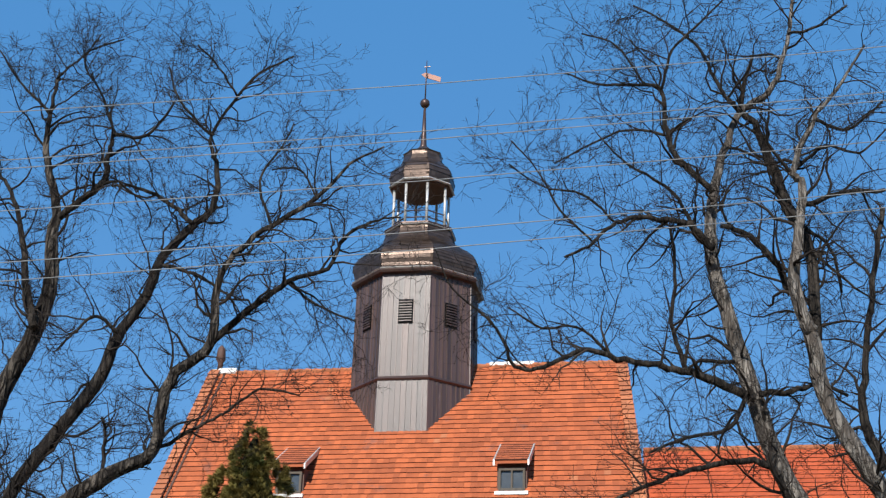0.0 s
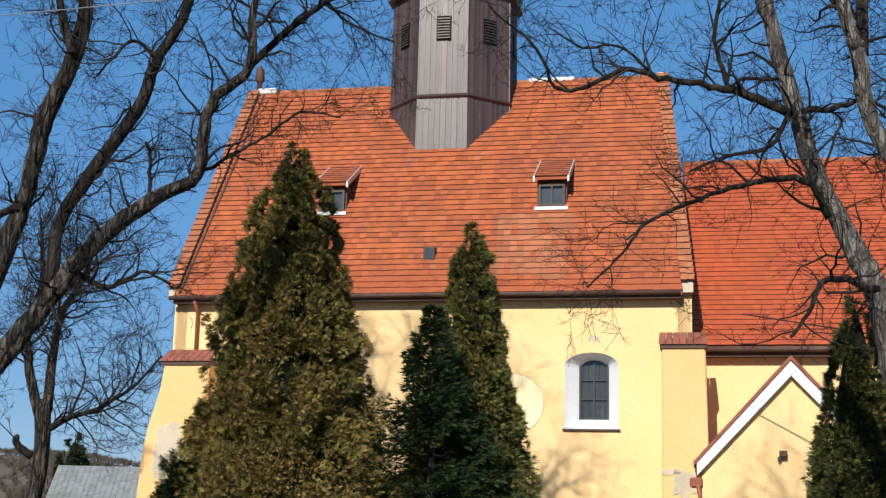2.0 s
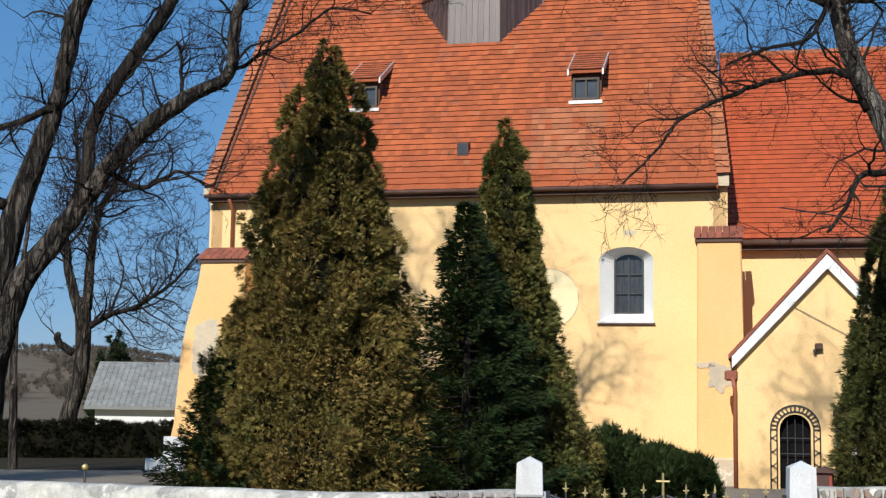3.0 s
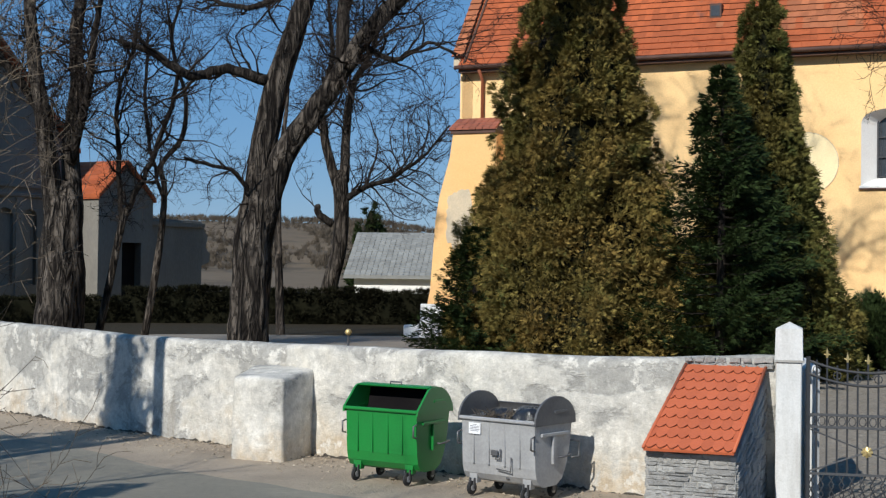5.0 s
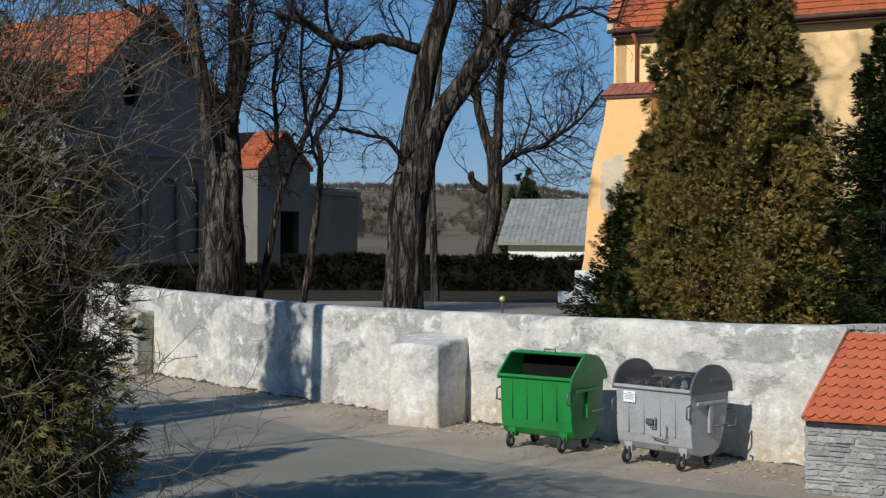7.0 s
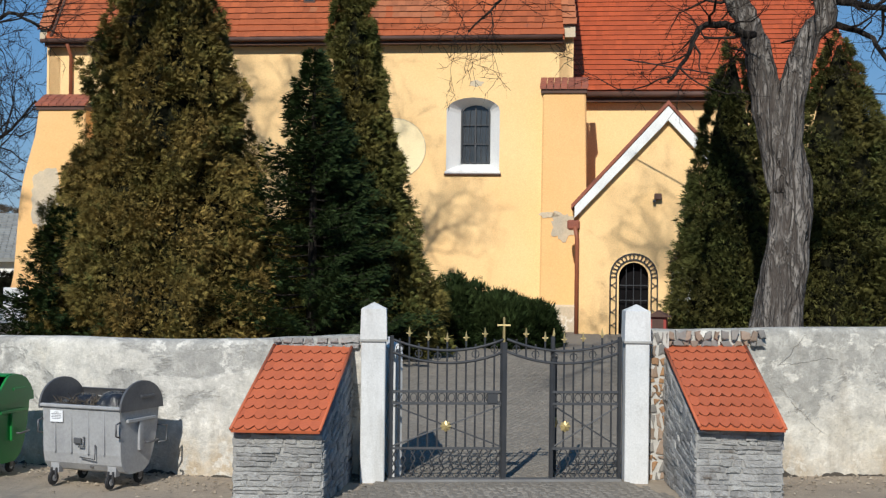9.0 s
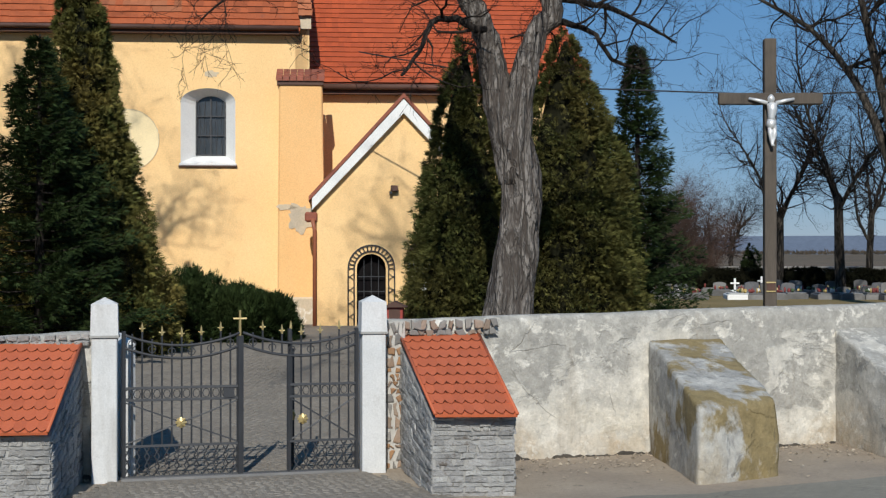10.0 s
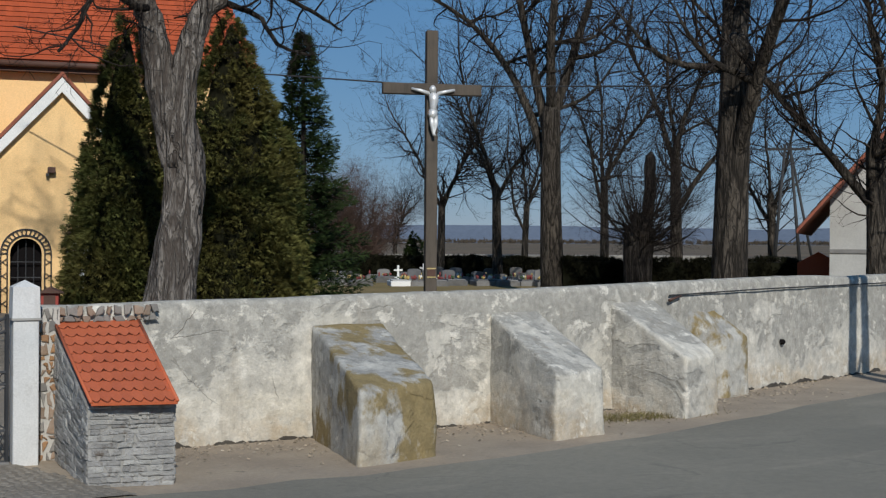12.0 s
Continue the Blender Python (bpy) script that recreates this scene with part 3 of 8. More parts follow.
def buttress(parent, front_l, front_r, back_l, back_r, zf, zb, mat, label):
    """A sloping-topped block against the wall; points are x, y."""
    bm = bmesh.new()
    base = [(front_l[0] - 0.03, front_l[1] - 0.05, -0.1), (front_r[0] + 0.03, front_r[1] - 0.05, -0.1), (*back_r, -0.1), (*back_l, -0.1)]
    top = [(*front_l, zf), (*front_r, zf), (*back_r, zb), (*back_l, zb)]
    hexa(bm, base, top)
    bmesh.ops.subdivide_edges(bm, edges=list(bm.edges), cuts=22, use_grid_fill=True)
    for _ in range(3):
        bmesh.ops.smooth_vert(bm, verts=list(bm.verts), factor=0.5, use_axis_x=True, use_axis_y=True, use_axis_z=True)
    for q in bm.verts:
        q.co += Vector((noise.noise(q.co * 1.7), noise.noise(q.co * 1.7 + Vector((9, 0, 0))), noise.noise(q.co * 1.7 + Vector((0, 7, 0))))) * 0.032 + Vector((noise.noise(q.co * 6), noise.noise(q.co * 6 + Vector((9, 0, 0))), noise.noise(q.co * 6 + Vector((0, 7, 0))))) * 0.012
    return part("buttress", bm, mat, parent, label, True)


buttress(wall_east, (8.09, 16.35), (9.45, 16.75), (8.67, 19.25), (9.92, 19.35), 1.03, 1.75, PATCH, "mossy plastered buttress with an ochre-stained sloping top")
buttress(wall_east, (11.79, 17.2), (12.88, 17.5), (12.0, 19.5), (13.1, 19.75), 1.03, 1.86, WALL_EAST, "grey plastered buttress with a sloping top")
buttress(wall_east, (15.28, 18.4), (16.33, 18.85), (14.92, 20.2), (16.2, 20.5), 1.05, 1.97, WALL_EAST, "cracked plaster buttress with a steep sloping top")
buttress(wall_east, (18.05, 20.55), (18.86, 20.86), (17.05, 20.85), (18.05, 21.15), 1.16, 1.84, PATCH, "mossy-topped plaster buttress")
buttress(wall_west, (-7.96, 21.0), (-7.06, 20.8), (-8.1, 22.35), (-6.85, 21.85), 1.34, 1.44, WALL, "flat-topped plaster buttress with worn edges")
buttress(wall_west, (-16.72, 27.0), (-15.92, 26.40), (-16.95, 27.85), (-15.74, 27.1), 1.36, 1.44, PATCH, "small mossy plaster buttress")
rod("conduit_bracket", [(16.55, 20.46, 1.93), (16.95, 20.60, 2.0)], [0.028, 0.02], DARK_TILE, wall_east, "", 6)
# The hole is a dark disc on the plaster, its inner shade painted.
rod("drain_hole", [(20.72, 21.83, 0.93), (20.75, 21.95, 0.93)], 0.06, DARK, wall_east, "dark disc painted as the shade of a drain hole", 10)
rod("conduit", [(16.6, 20.52, 2.02), (20.0, 21.63, 2.07), (25.5, 23.43, 2.1), (34, 26.5, 2.12)], 0.014, WIRE_DARK, wall_east, "black pipe fixed along the wall")


# ---- church ----
CHURCH = pose(-0.8, 45.0, 0, 0, 0, -11.4)
church = empty("church", CHURCH, "yellow plastered village church with red tile roofs and boarded turret", "church")


def arch(x0, x1, z0, z1, rise, n=10):
    """Outline with a curved head, counter-clockwise from the lower left."""
    cx, hw = (x0 + x1) / 2, (x1 - x0) / 2
    pts = [(x0, z0), (x1, z0)]
    for i in range(n + 1):
        a = math.pi * i / n
        pts.append((cx + hw * math.cos(a), z1 - rise + rise * math.sin(a)))
    return pts


def holed(outline, holes, y0, y1):
    """A slab in x and z with openings right through it."""
    bm = bmesh.new()
    edges = []
    for loop in (outline, *holes):
        vs = [bm.verts.new((p[0], y0, p[1])) for p in loop]
        edges += [bm.edges.new((vs[i], vs[(i + 1) % len(vs)])) for i in range(len(vs))]
    bmesh.ops.triangle_fill(bm, use_beauty=True, edges=edges)
    r = bmesh.ops.extrude_face_region(bm, geom=list(bm.faces))
    for q in r["geom"]:
        if isinstance(q, bmesh.types.BMVert):
            q.co.y = y1
    return bm


def ring(outer, inner, y0, y1):
    """A splayed reveal from one outline to another."""
    bm = bmesh.new()
    a = [bm.verts.new((p[0], y0, p[1])) for p in outer]
    b = [bm.verts.new((p[0], y1, p[1])) for p in inner]
    for i in range(len(a)):
        j = (i + 1) % len(a)
        bm.faces.new((a[i], a[j], b[j], b[i]))
    return bm


# nave: front wall with its window, gables and back
WIN_OUT, WIN_IN = arch(4.64, 6.36, 5.93, 8.30, 0.42), arch(5.09, 6.0, 6.19, 8.10, 0.30)
part("wall", holed([(-8.75, 0.2), (8.66, 0.2), (8.66, 10.45), (-8.75, 10.45)], [WIN_OUT], 0.0, 0.9), YELLOW, church)
part("wall", bm_prism([(-8.75, 0.2), (8.6, 0.2), (8.6, 10.4), (-8.75, 10.4)], 13.1, 14.0), YELLOW, church)


def gable(u0, u1, lean):
    bm = bmesh.new()
    a = [(0.0, 0.2), (14.0, 0.2), (14.0, 10.5), (7.0, 19.55), (0.0, 10.5)]
    p = [bm.verts.new((u0 + lean * max(0, (z - 10.5) / 9), v, z)) for v, z in a]
    q = [bm.verts.new((u1 + lean * max(0, (z - 10.5) / 9), v, z)) for v, z in a]
    bm.faces.new(p)
    bm.faces.new(q[::-1])
    for i in range(5):
        j = (i + 1) % 5
        bm.faces.new((p[i], p[j], q[j], q[i]))
    return bm


part("wall", gable(-8.82, -8.35, -0.05), YELLOW, church)
part("wall", gable(8.25, 8.70, -1.0), YELLOW, church)

window = part("window", ring(WIN_OUT, WIN_IN, 0.0, 0.5), WHITE, church, "deep white splayed window reveal")
part("pane", bm_prism(WIN_IN, 0.52, 0.54), GLASS_DARK, window, "leaded glass pane")
for x in (5.09, 5.545, 6.0):
    part("mullion", bm_box(x - 0.025, x + 0.025, 0.44, 0.515, 6.19, 8.08), IRON, window)
for z in (6.22, 6.83, 7.45):
    part("glazing_bar", bm_box(5.09, 6.0, 0.45, 0.512, z - 0.02, z + 0.02), IRON, window)
v, f = [], []
for i in range(5):
    for s in (-1, 1):
        x = 5.09 + 0.18 * i + 0.09
        tube(v, f, [Vector((x, 0.505, 6.2)), Vector((x + s * 0.04, 0.505, 7.0)), Vector((x, 0.505, 7.95))], [0.008] * 3, 3)
meshpart("lead_came", v, f, ZINC_DARK, window)
part("sill", bm_box(4.6, 6.40, -0.07, 0.3, 5.84, 5.925, bevel=0.015), WHITE, window, "white sill")
part("sill_flashing", bm_box(4.58, 6.42, -0.09, 0.1, 5.80, 5.838), DARK_TILE, window)
bm = bmesh.new()
circ = [(2.98 + 0.99 * math.cos(a * math.pi / 20), 6.65 + 0.97 * math.sin(a * math.pi / 20)) for a in range(40)]
prism(bm, circ, -0.012, 0.01)
medallion = part("medallion", bm, surf("cream_paint", (0.86, 0.70, 0.42), (0.82, 0.66, 0.38), 0.9, 1, 30, 0.1), church, "round cream painted wall medallion")
meshpart("outline", *(lambda v, f: (tube(v, f, [Vector((p[0], -0.014, p[1])) for p in circ + circ[:1]], [0.012] * 41, 4), (v, f))[1])([], []), GREY_RENDER, medallion)

# roof courses
SLOPE = math.atan2(9.5, 7.35)


def roof_right(t):
    return 8.42 - 1.02 * t


def tile_mesh(w, length, thick, kind):
    """One flat tile with a rounded lower edge: x across, y up the slope, z out."""
    k = 5 if kind == "beaver" else 1
    low = [(-w / 2 + w * i / k, -(length * 0.13) * math.sin(math.pi * i / k) if k > 1 else 0.0) for i in range(k + 1)]
    out = low + [(w / 2, length), (-w / 2, length)]
    lift = lambda y: thick * 1.5 * (1 - y / length)
    return [(x, y, thick + lift(y)) for x, y in out] + [(x, y, lift(y) - 0.01) for x, y in out]


def tile_faces(n):
    return [tuple(range(n))] + [(i, i + n, (i + 1) % n + n, (i + 1) % n) for i in range(n)]


def courses(u_left, u_right, low, high, gauge, w, thick, jitter, seed, kind="flat"):
    """Places of tiles over a slope from low to high (v, z): matrices."""
    r = random.Random(seed)
    (v0, z0), (v1, z1) = low, high
    length = math.hypot(v1 - v0, z1 - z0)
    ax, up = Vector((1, 0, 0)), Vector((0, v1 - v0, z1 - z0)).normalized()
    out = ax.cross(up)
    n = int(length / gauge)
    res = []
    for i in range(n):
        t = i / n
        a, b = u_left(t), u_right(t)
        cols = max(1, int((b - a) / w))
        ww = (b - a) / cols
        off = ww / 2 if (i % 2 and kind == "beaver") else 0
        for j in range(cols):
            if off and j == cols - 1:
                continue
            u = a + ww * (j + 0.5) + off
            base = Vector((0, v0, z0)) + up * (gauge * i)
            p = Vector((u, base.y, base.z)) + up * r.uniform(-jitter, jitter) + out * r.uniform(0, jitter * 0.6)
            rot = Matrix((ax, up, out)).transposed().to_4x4()
            res.append((Matrix.Translation(p) @ rot @ Matrix.Rotation(r.uniform(-jitter, jitter) * 0.8, 4, "Z"), t, u, ww))
    return res


def joined_tiles(name, places, gauge, thick, mat, parent, kind="flat", second=None, where=None):
    v, f, ids = [], [], []
    lips = 5 if kind == "beaver" else 1
    for m, t, u, ww in places:
        local = tile_mesh(ww * 0.985, gauge * 1.25, thick, kind)
        n = len(local) // 2
        o = len(v)
        v += [m @ Vector(p) for p in local]
        fs = tile_faces(n)
        f += [tuple(i + o for i in q) for q in fs]
        own = 1 if where and where(u, t) else 0
        # Lower lips take the dark slot, a painted shadow line for each course.
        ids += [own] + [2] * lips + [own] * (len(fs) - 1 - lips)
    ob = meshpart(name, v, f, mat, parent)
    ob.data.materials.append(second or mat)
    ob.data.materials.append(LIP_SHADE)
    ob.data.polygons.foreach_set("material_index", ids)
    return tagged(ob, kind="stuff")


def slab(bm, u0, u1, lo, hi, d, u2=None, u3=None):
    """Roof deck below the tiles."""
    (v0, z0), (v1, z1) = lo, hi
    u2, u3 = u0 if u2 is None else u2, u1 if u3 is None else u3
    hexa(bm, [(u0, v0, z0 - d), (u1, v0, z0 - d), (u3, v1, z1 - d), (u2, v1, z1 - d)], [(u0, v0, z0), (u1, v0, z0), (u3, v1, z1), (u2, v1, z1)])


EAVE, RIDGE = (-0.40, 10.20), (7.0, 19.72)
bm = bmesh.new()
slab(bm, -8.72, 8.42, EAVE, RIDGE, 0.12, -8.72, 7.40)
slab(bm, -8.72, 8.42, (14.4, 10.2), RIDGE, 0.12, -8.72, 7.40)
nave_roof = part("roof", bm, ROOF_OLD, church, "weathered orange clay tile roof in worn courses")
GAUGE = 0.285
places = courses(lambda t: -8.72, roof_right, EAVE, RIDGE, GAUGE, 0.23, 0.032, 0.010, 3)
low_rows = [q for q in places if q[1] < 0.045 or (q[1] < 0.07 and -3.5 < q[2] < 1)]
rest = [q for q in places if not (q[1] < 0.045 or (q[1] < 0.07 and -3.5 < q[2] < 1))]
joined_tiles("tile_field", rest, GAUGE, 0.032, ROOF_OLD, nave_roof, "flat", ROOF_PALE, lambda u, t: (2.2 < u < 4.6 and t < 0.32 and noise.noise((u * 2, t * 30, 0)) > -0.25) or noise.noise((u * 9, t * 90, 4)) > 0.62)
# verge strips over the gables and the ridge
r1 = random.Random(5)
for lean, ua, ub in ((0.0, -9.02, -8.60), (-1.02, 8.36, 8.80)):
    pl = courses(lambda t: ua + lean * t, lambda t: ub + lean * t, (-0.30, 10.52), (7.02, 20.0), 0.30, 0.22, 0.04, 0.02, 8)
    joined_tiles("verge_tiles", pl, 0.30, 0.04, ROOF_PALE, nave_roof)
    bm = bmesh.new()
    slab(bm, ua + 0.04, ub - 0.04, (-0.25, 10.5), (7.0, 19.95), 0.32, ua + 0.04 + lean, ub - 0.04 + lean)
    part("verge_coping", bm, GREY_RENDER, nave_roof)
v, f = [], []
for i in range(44):
    x = -8.7 + 16.1 * i / 44
    tube(v, f, [Vector((x, 7.0, 19.74 + 0.02 * r1.random())), Vector((x + 0.40, 7.0, 19.72))], [0.13, 0.11], 8)
tagged(meshpart("ridge_tiles", v, f, ROOF_PALE, nave_roof), kind="stuff")
part("mortar_bed", bm_box(-8.7, -7.9, 6.85, 7.15, 19.7, 19.95, bevel=0.05), WHITE, nave_roof, "white mortar at the ridge end")
part("mortar_bed", bm_box(2.4, 4.2, 6.88, 7.12, 19.7, 19.9, bevel=0.05), WHITE, nave_roof)
finial = rod("finial", [(-8.66, 7.0, 19.7), (-8.66, 7.0, 20.2), (-8.66, 7.0, 20.35), (-8.66, 7.0, 20.8), (-8.66, 7.0, 20.95)], [0.13, 0.10, 0.20, 0.16, 0.05], DARK_TILE, church, "dark stone gable finial", 8)
rod("gutter", [(-8.85, -0.48, 10.16), (8.36, -0.48, 10.16)], 0.075, DARK_TILE, church, "dark metal gutter")
part("fascia", bm_box(-8.75, 8.38, -0.38, 0.0, 9.99, 10.1), DARK_TILE, church)
rod("downpipe", [(-7.95, -0.45, 10.05), (-7.95, -0.10, 9.7), (-7.95, -0.10, 1.0)], 0.06, RUST_PIPE, church, "brown downpipe")
rod("verge_gutter", [(-8.52, -0.42, 10.3), (-8.40, 7.0, 19.82)], 0.05, DARK_TILE, church, "dark lead valley along the verge")


def dormer(u):
    d = part("dormer", bm_box(u - 0.52, u + 0.52, 2.30, 4.2, 13.3, 14.62), DARK_TILE, church, "small shed dormer with a tiled roof")
    bm = bmesh.new()
    slab(bm, u - 0.60, u + 0.60, (2.0, 14.66), (4.32, 15.98), 0.09)
    part("dormer_roof", bm, ROOF_OLD, d)
    joined_tiles("tile_field", courses(lambda t: u - 0.58, lambda t: u + 0.58, (2.0, 14.67), (4.3, 15.97), 0.28, 0.2, 0.025, 0.01, int(u * 10) + 90), 0.28, 0.025, ROOF_OLD, d)
    for s in (-1, 1):
        bm = bmesh.new()
        slab(bm, u + s * 0.60 - 0.03, u + s * 0.60 + 0.03, (1.97, 14.70), (4.34, 16.04), 0.2)
        part("flashing", bm, PALE_METAL, d)
    w = part("window", holed([(u - 0.46, 13.68), (u + 0.46, 13.68), (u + 0.46, 14.45), (u - 0.46, 14.45)], [[(u - 0.38, 13.76), (u - 0.03, 13.76), (u - 0.03, 14.37), (u - 0.38, 14.37)], [(u + 0.03, 13.76), (u + 0.38, 13.76), (u + 0.38, 14.37), (u + 0.03, 14.37)]], 2.18, 2.27), OAK, d, "grey casement")
    part("pane", bm_box(u - 0.4, u + 0.4, 2.275, 2.29, 13.74, 14.4), GLASS_DARK, w)
    part("apron", bm_box(u - 0.58, u + 0.58, 2.02, 2.3, 13.5, 13.62), PALE_METAL, d, "pale lead apron")


dormer(3.92)
dormer(-4.0)
skylight = part("skylight", bm_box(-0.24, 0.16, 0.55, 1.1, 11.5, 12.0, bevel=0.02), DARK_TILE, church, "small roof hatch")
part("pane", bm_box(-0.18, 0.10, 0.53, 0.545, 11.58, 11.92), GLASS_DARK, skylight)

# ridge turret
turret = part("turret", bmesh.new(), TIMBER, church, "octagonal dark-boarded ridge turret with a bell-shaped roof and open lantern")
TC = Vector((-0.50, 6.78, 0))


def octo(a, z):
    """Corners of an octagon with apothem a, a flat side in front."""
    r = a / math.cos(math.pi / 8)
    return [Vector((TC.x + r * math.cos(math.pi / 8 + i * math.pi / 4), TC.y + r * math.sin(math.pi / 8 + i * math.pi / 4), z)) for i in range(8)]


def octo_shell(profile):
    v, f = [], []
    for a, z in profile:
        v += octo(a, z)
    for i in range(len(profile) - 1):
        for s in range(8):
            t = (s + 1) % 8
            f.append((i * 8 + s, i * 8 + t, i * 8 + 8 + t, i * 8 + 8 + s))
    f.append(tuple(range((len(profile) - 1) * 8, len(profile) * 8)))
    f.append(tuple(range(7, -1, -1)))
    return v, f


meshpart("core", *octo_shell([(2.29, 14.3), (2.22, 18.6), (2.21, 22.85)]), DARK, turret)
rb = random.Random(11)
for face in range(8):
    mid = 4 * face
    a0 = math.pi / 8 + face * math.pi / 4
    for za, zb, aa, ab, nb in ((14.4, 18.50, 2.42, 2.31, 9), (18.58, 22.84, 2.31, 2.28, 9)):
        lo, hi = octo(aa, za), octo(ab, zb)
        p, q, s, t = lo[face], lo[(face + 1) % 8], hi[face], hi[(face + 1) % 8]
        normal = (q - p).cross(s - p).normalized()
        if normal.dot(p - TC) < 0:
            normal = -normal
        if normal.y > 0.3:
            continue
        for i in range(nb):
            x0, x1 = (i + 0.03) / nb, (i + 0.97) / nb
            d = normal * rb.uniform(0.0, 0.02)
            bm = bmesh.new()
            c0 = [p.lerp(q, x0), p.lerp(q, x1), s.lerp(t, x1), s.lerp(t, x0)]
            hexa(bm, [c - normal * 0.05 for c in c0], [c + d for c in c0])
            part("board", bm, TIMBER, turret)
            e0 = p.lerp(q, i / nb), s.lerp(t, i / nb)
            bm = bmesh.new()
            w = (q - p).normalized() * 0.025
            hexa(bm, [e0[0] - w, e0[0] + w, e0[1] + w, e0[1] - w], [e + normal * 0.035 for e in (e0[0] - w, e0[0] + w, e0[1] + w, e0[1] - w)])
            part("batten", bm, TIMBER, turret)
    m4 = (octo(2.30, 0)[face] + octo(2.30, 0)[(face + 1) % 8]) / 2
    nrm = (m4 - TC).normalized()
    nrm.z = 0
    if nrm.y < 0.3:
        ang = math.degrees(math.atan2(nrm.x, -nrm.y))
        lm = Matrix.Translation((m4.x, m4.y, 0)) @ pose(0, 0, 0, 0, 0, ang)
        bm = bmesh.new()
        box(bm, -0.28, 0.28, -0.06, 0.1, 20.74, 21.70, m=lm)
        louvre = part("louvre", bm, DARK, turret)
        for k in range(8):
            bm = bmesh.new()
            box(bm, -0.25, 0.25, -0.11, -0.05, 20.80 + k * 0.11, 20.84 + k * 0.11, m=lm)
            part("slat", bm, TIMBER, louvre)
meshpart("band", *octo_shell([(2.36, 18.46), (2.41, 18.52), (2.35, 18.62)]), METAL_TRIM, turret)
meshpart("eave_board", *octo_shell([(2.20, 22.78), (2.50, 22.82), (2.54, 22.90), (2.48, 22.98), (2.2, 23.04)]), METAL_TRIM, turret)
BELL = [(2.46, 22.98), (2.41, 23.08), (2.40, 23.18), (2.47, 23.36), (2.51, 23.56), (2.48, 23.76), (2.36, 23.98), (2.14, 24.20), (1.86, 24.40), (1.62, 24.58), (1.46, 24.78), (1.38, 25.00), (1.34, 25.20), (1.33, 25.32)]
meshpart("bell_roof", *octo_shell([(a - 0.02, z) for a, z in BELL]), SHINGLE, turret, "dark shingled bell-shaped roof")


def octo_shingles(profile, rows, name):
    """Small lapped shingles over an octagonal bell."""
    v, f = [], []
    zs = [p[1] for p in profile]
    cum = [0.0]
    for p, q in zip(profile, profile[1:]):
        cum.append(cum[-1] + math.hypot(q[0] - p[0], q[1] - p[1]))
    at = lambda s: (float(np.interp(s, cum, [p[0] for p in profile])), float(np.interp(s, cum, zs)))
    for i in range(rows):
        s0, s1 = cum[-1] * i / rows, min(cum[-1], cum[-1] * (i + 1.15) / rows)
        (a0, z0), (a1, z1) = at(s0), at(s1)
        lo, hi = octo(a0 + 0.022, z0), octo(a1, z1)
        for fc in range(8):
            p, q, s, t = lo[fc], lo[(fc + 1) % 8], hi[fc], hi[(fc + 1) % 8]
            n = max(2, int((q - p).length / 0.2))
            for j in range(n):
                o = (0.5 if i % 2 else 0.0)
                x0, x1 = max(0, (j - o + 0.03) / n), min(1, (j + 1 - o - 0.03) / n)
                k = len(v)
                v += [p.lerp(q, x0), p.lerp(q, x1), s.lerp(t, x1), s.lerp(t, x0)]
                f.append((k, k + 1, k + 2, k + 3))
    return tagged(meshpart(name, v, f, SHINGLE, turret), kind="stuff")


octo_shingles(BELL, 20, "bell_shingles")
for z, a in ((23.0, 2.49), (25.34, 1.37)):
    meshpart("edge_strip", *octo_shell([(a, z - 0.03), (a + 0.03, z), (a, z + 0.03)]), PALE_METAL, turret)
meshpart("lantern_base", *octo_shell([(1.30, 25.32), (1.39, 25.38), (1.39, 25.44), (1.24, 25.50)]), METAL_TRIM, turret)
for p in octo(1.07, 25.45):
    rod("lantern_post", [p, p + Vector((0, 0, 1.95))], 0.062, PALE_METAL, turret, "pale lantern post", 6)
for a, z in ((1.07, 26.05), (1.07, 25.75)):
    c = octo(a, z)
    rod("lantern_rail", c + [c[0]], 0.03, METAL_TRIM, turret, "", 5)
CAP = [(1.22, 27.36), (1.27, 27.44), (1.24, 27.54), (1.29, 27.70), (1.30, 27.92), (1.22, 28.14), (1.02, 28.34), (0.84, 28.52), (0.76, 28.72), (0.76, 28.92), (0.80, 29.0), (0.62, 29.10), (0.34, 29.24), (0.22, 29.42)]
meshpart("lantern_ceiling", *octo_shell([(1.1, 27.28), (1.24, 27.34), (1.18, 27.40)]), DARK_TILE, turret)
meshpart("lantern_roof", *octo_shell([(a - 0.02, z) for a, z in CAP]), SHINGLE, turret, "dark shingled lantern dome")
octo_shingles(CAP, 11, "dome_shingles")
meshpart("edge_strip", *octo_shell([(1.27, 27.37), (1.31, 27.41), (1.27, 27.47)]), PALE_METAL, turret)
top = Vector((TC.x, TC.y, 0))
rod("spire", [top + Vector((0, 0, z)) for z in (29.3, 29.55, 30.2, 31.4)], [0.26, 0.14, 0.10, 0.05], METAL_TRIM, turret, "slender metal spire", 8)
bm = bmesh.new()
bmesh.ops.create_uvsphere(bm, u_segments=16, v_segments=10, radius=0.21, matrix=Matrix.Translation(top + Vector((0, 0, 31.58))))
part("ball", bm, METAL_TRIM, turret, "dark metal ball", True)
rod("vane_rod", [top + Vector((0, 0, 31.8)), top + Vector((0.02, 0, 33.7))], [0.035, 0.02], METAL_TRIM, turret, "", 5)
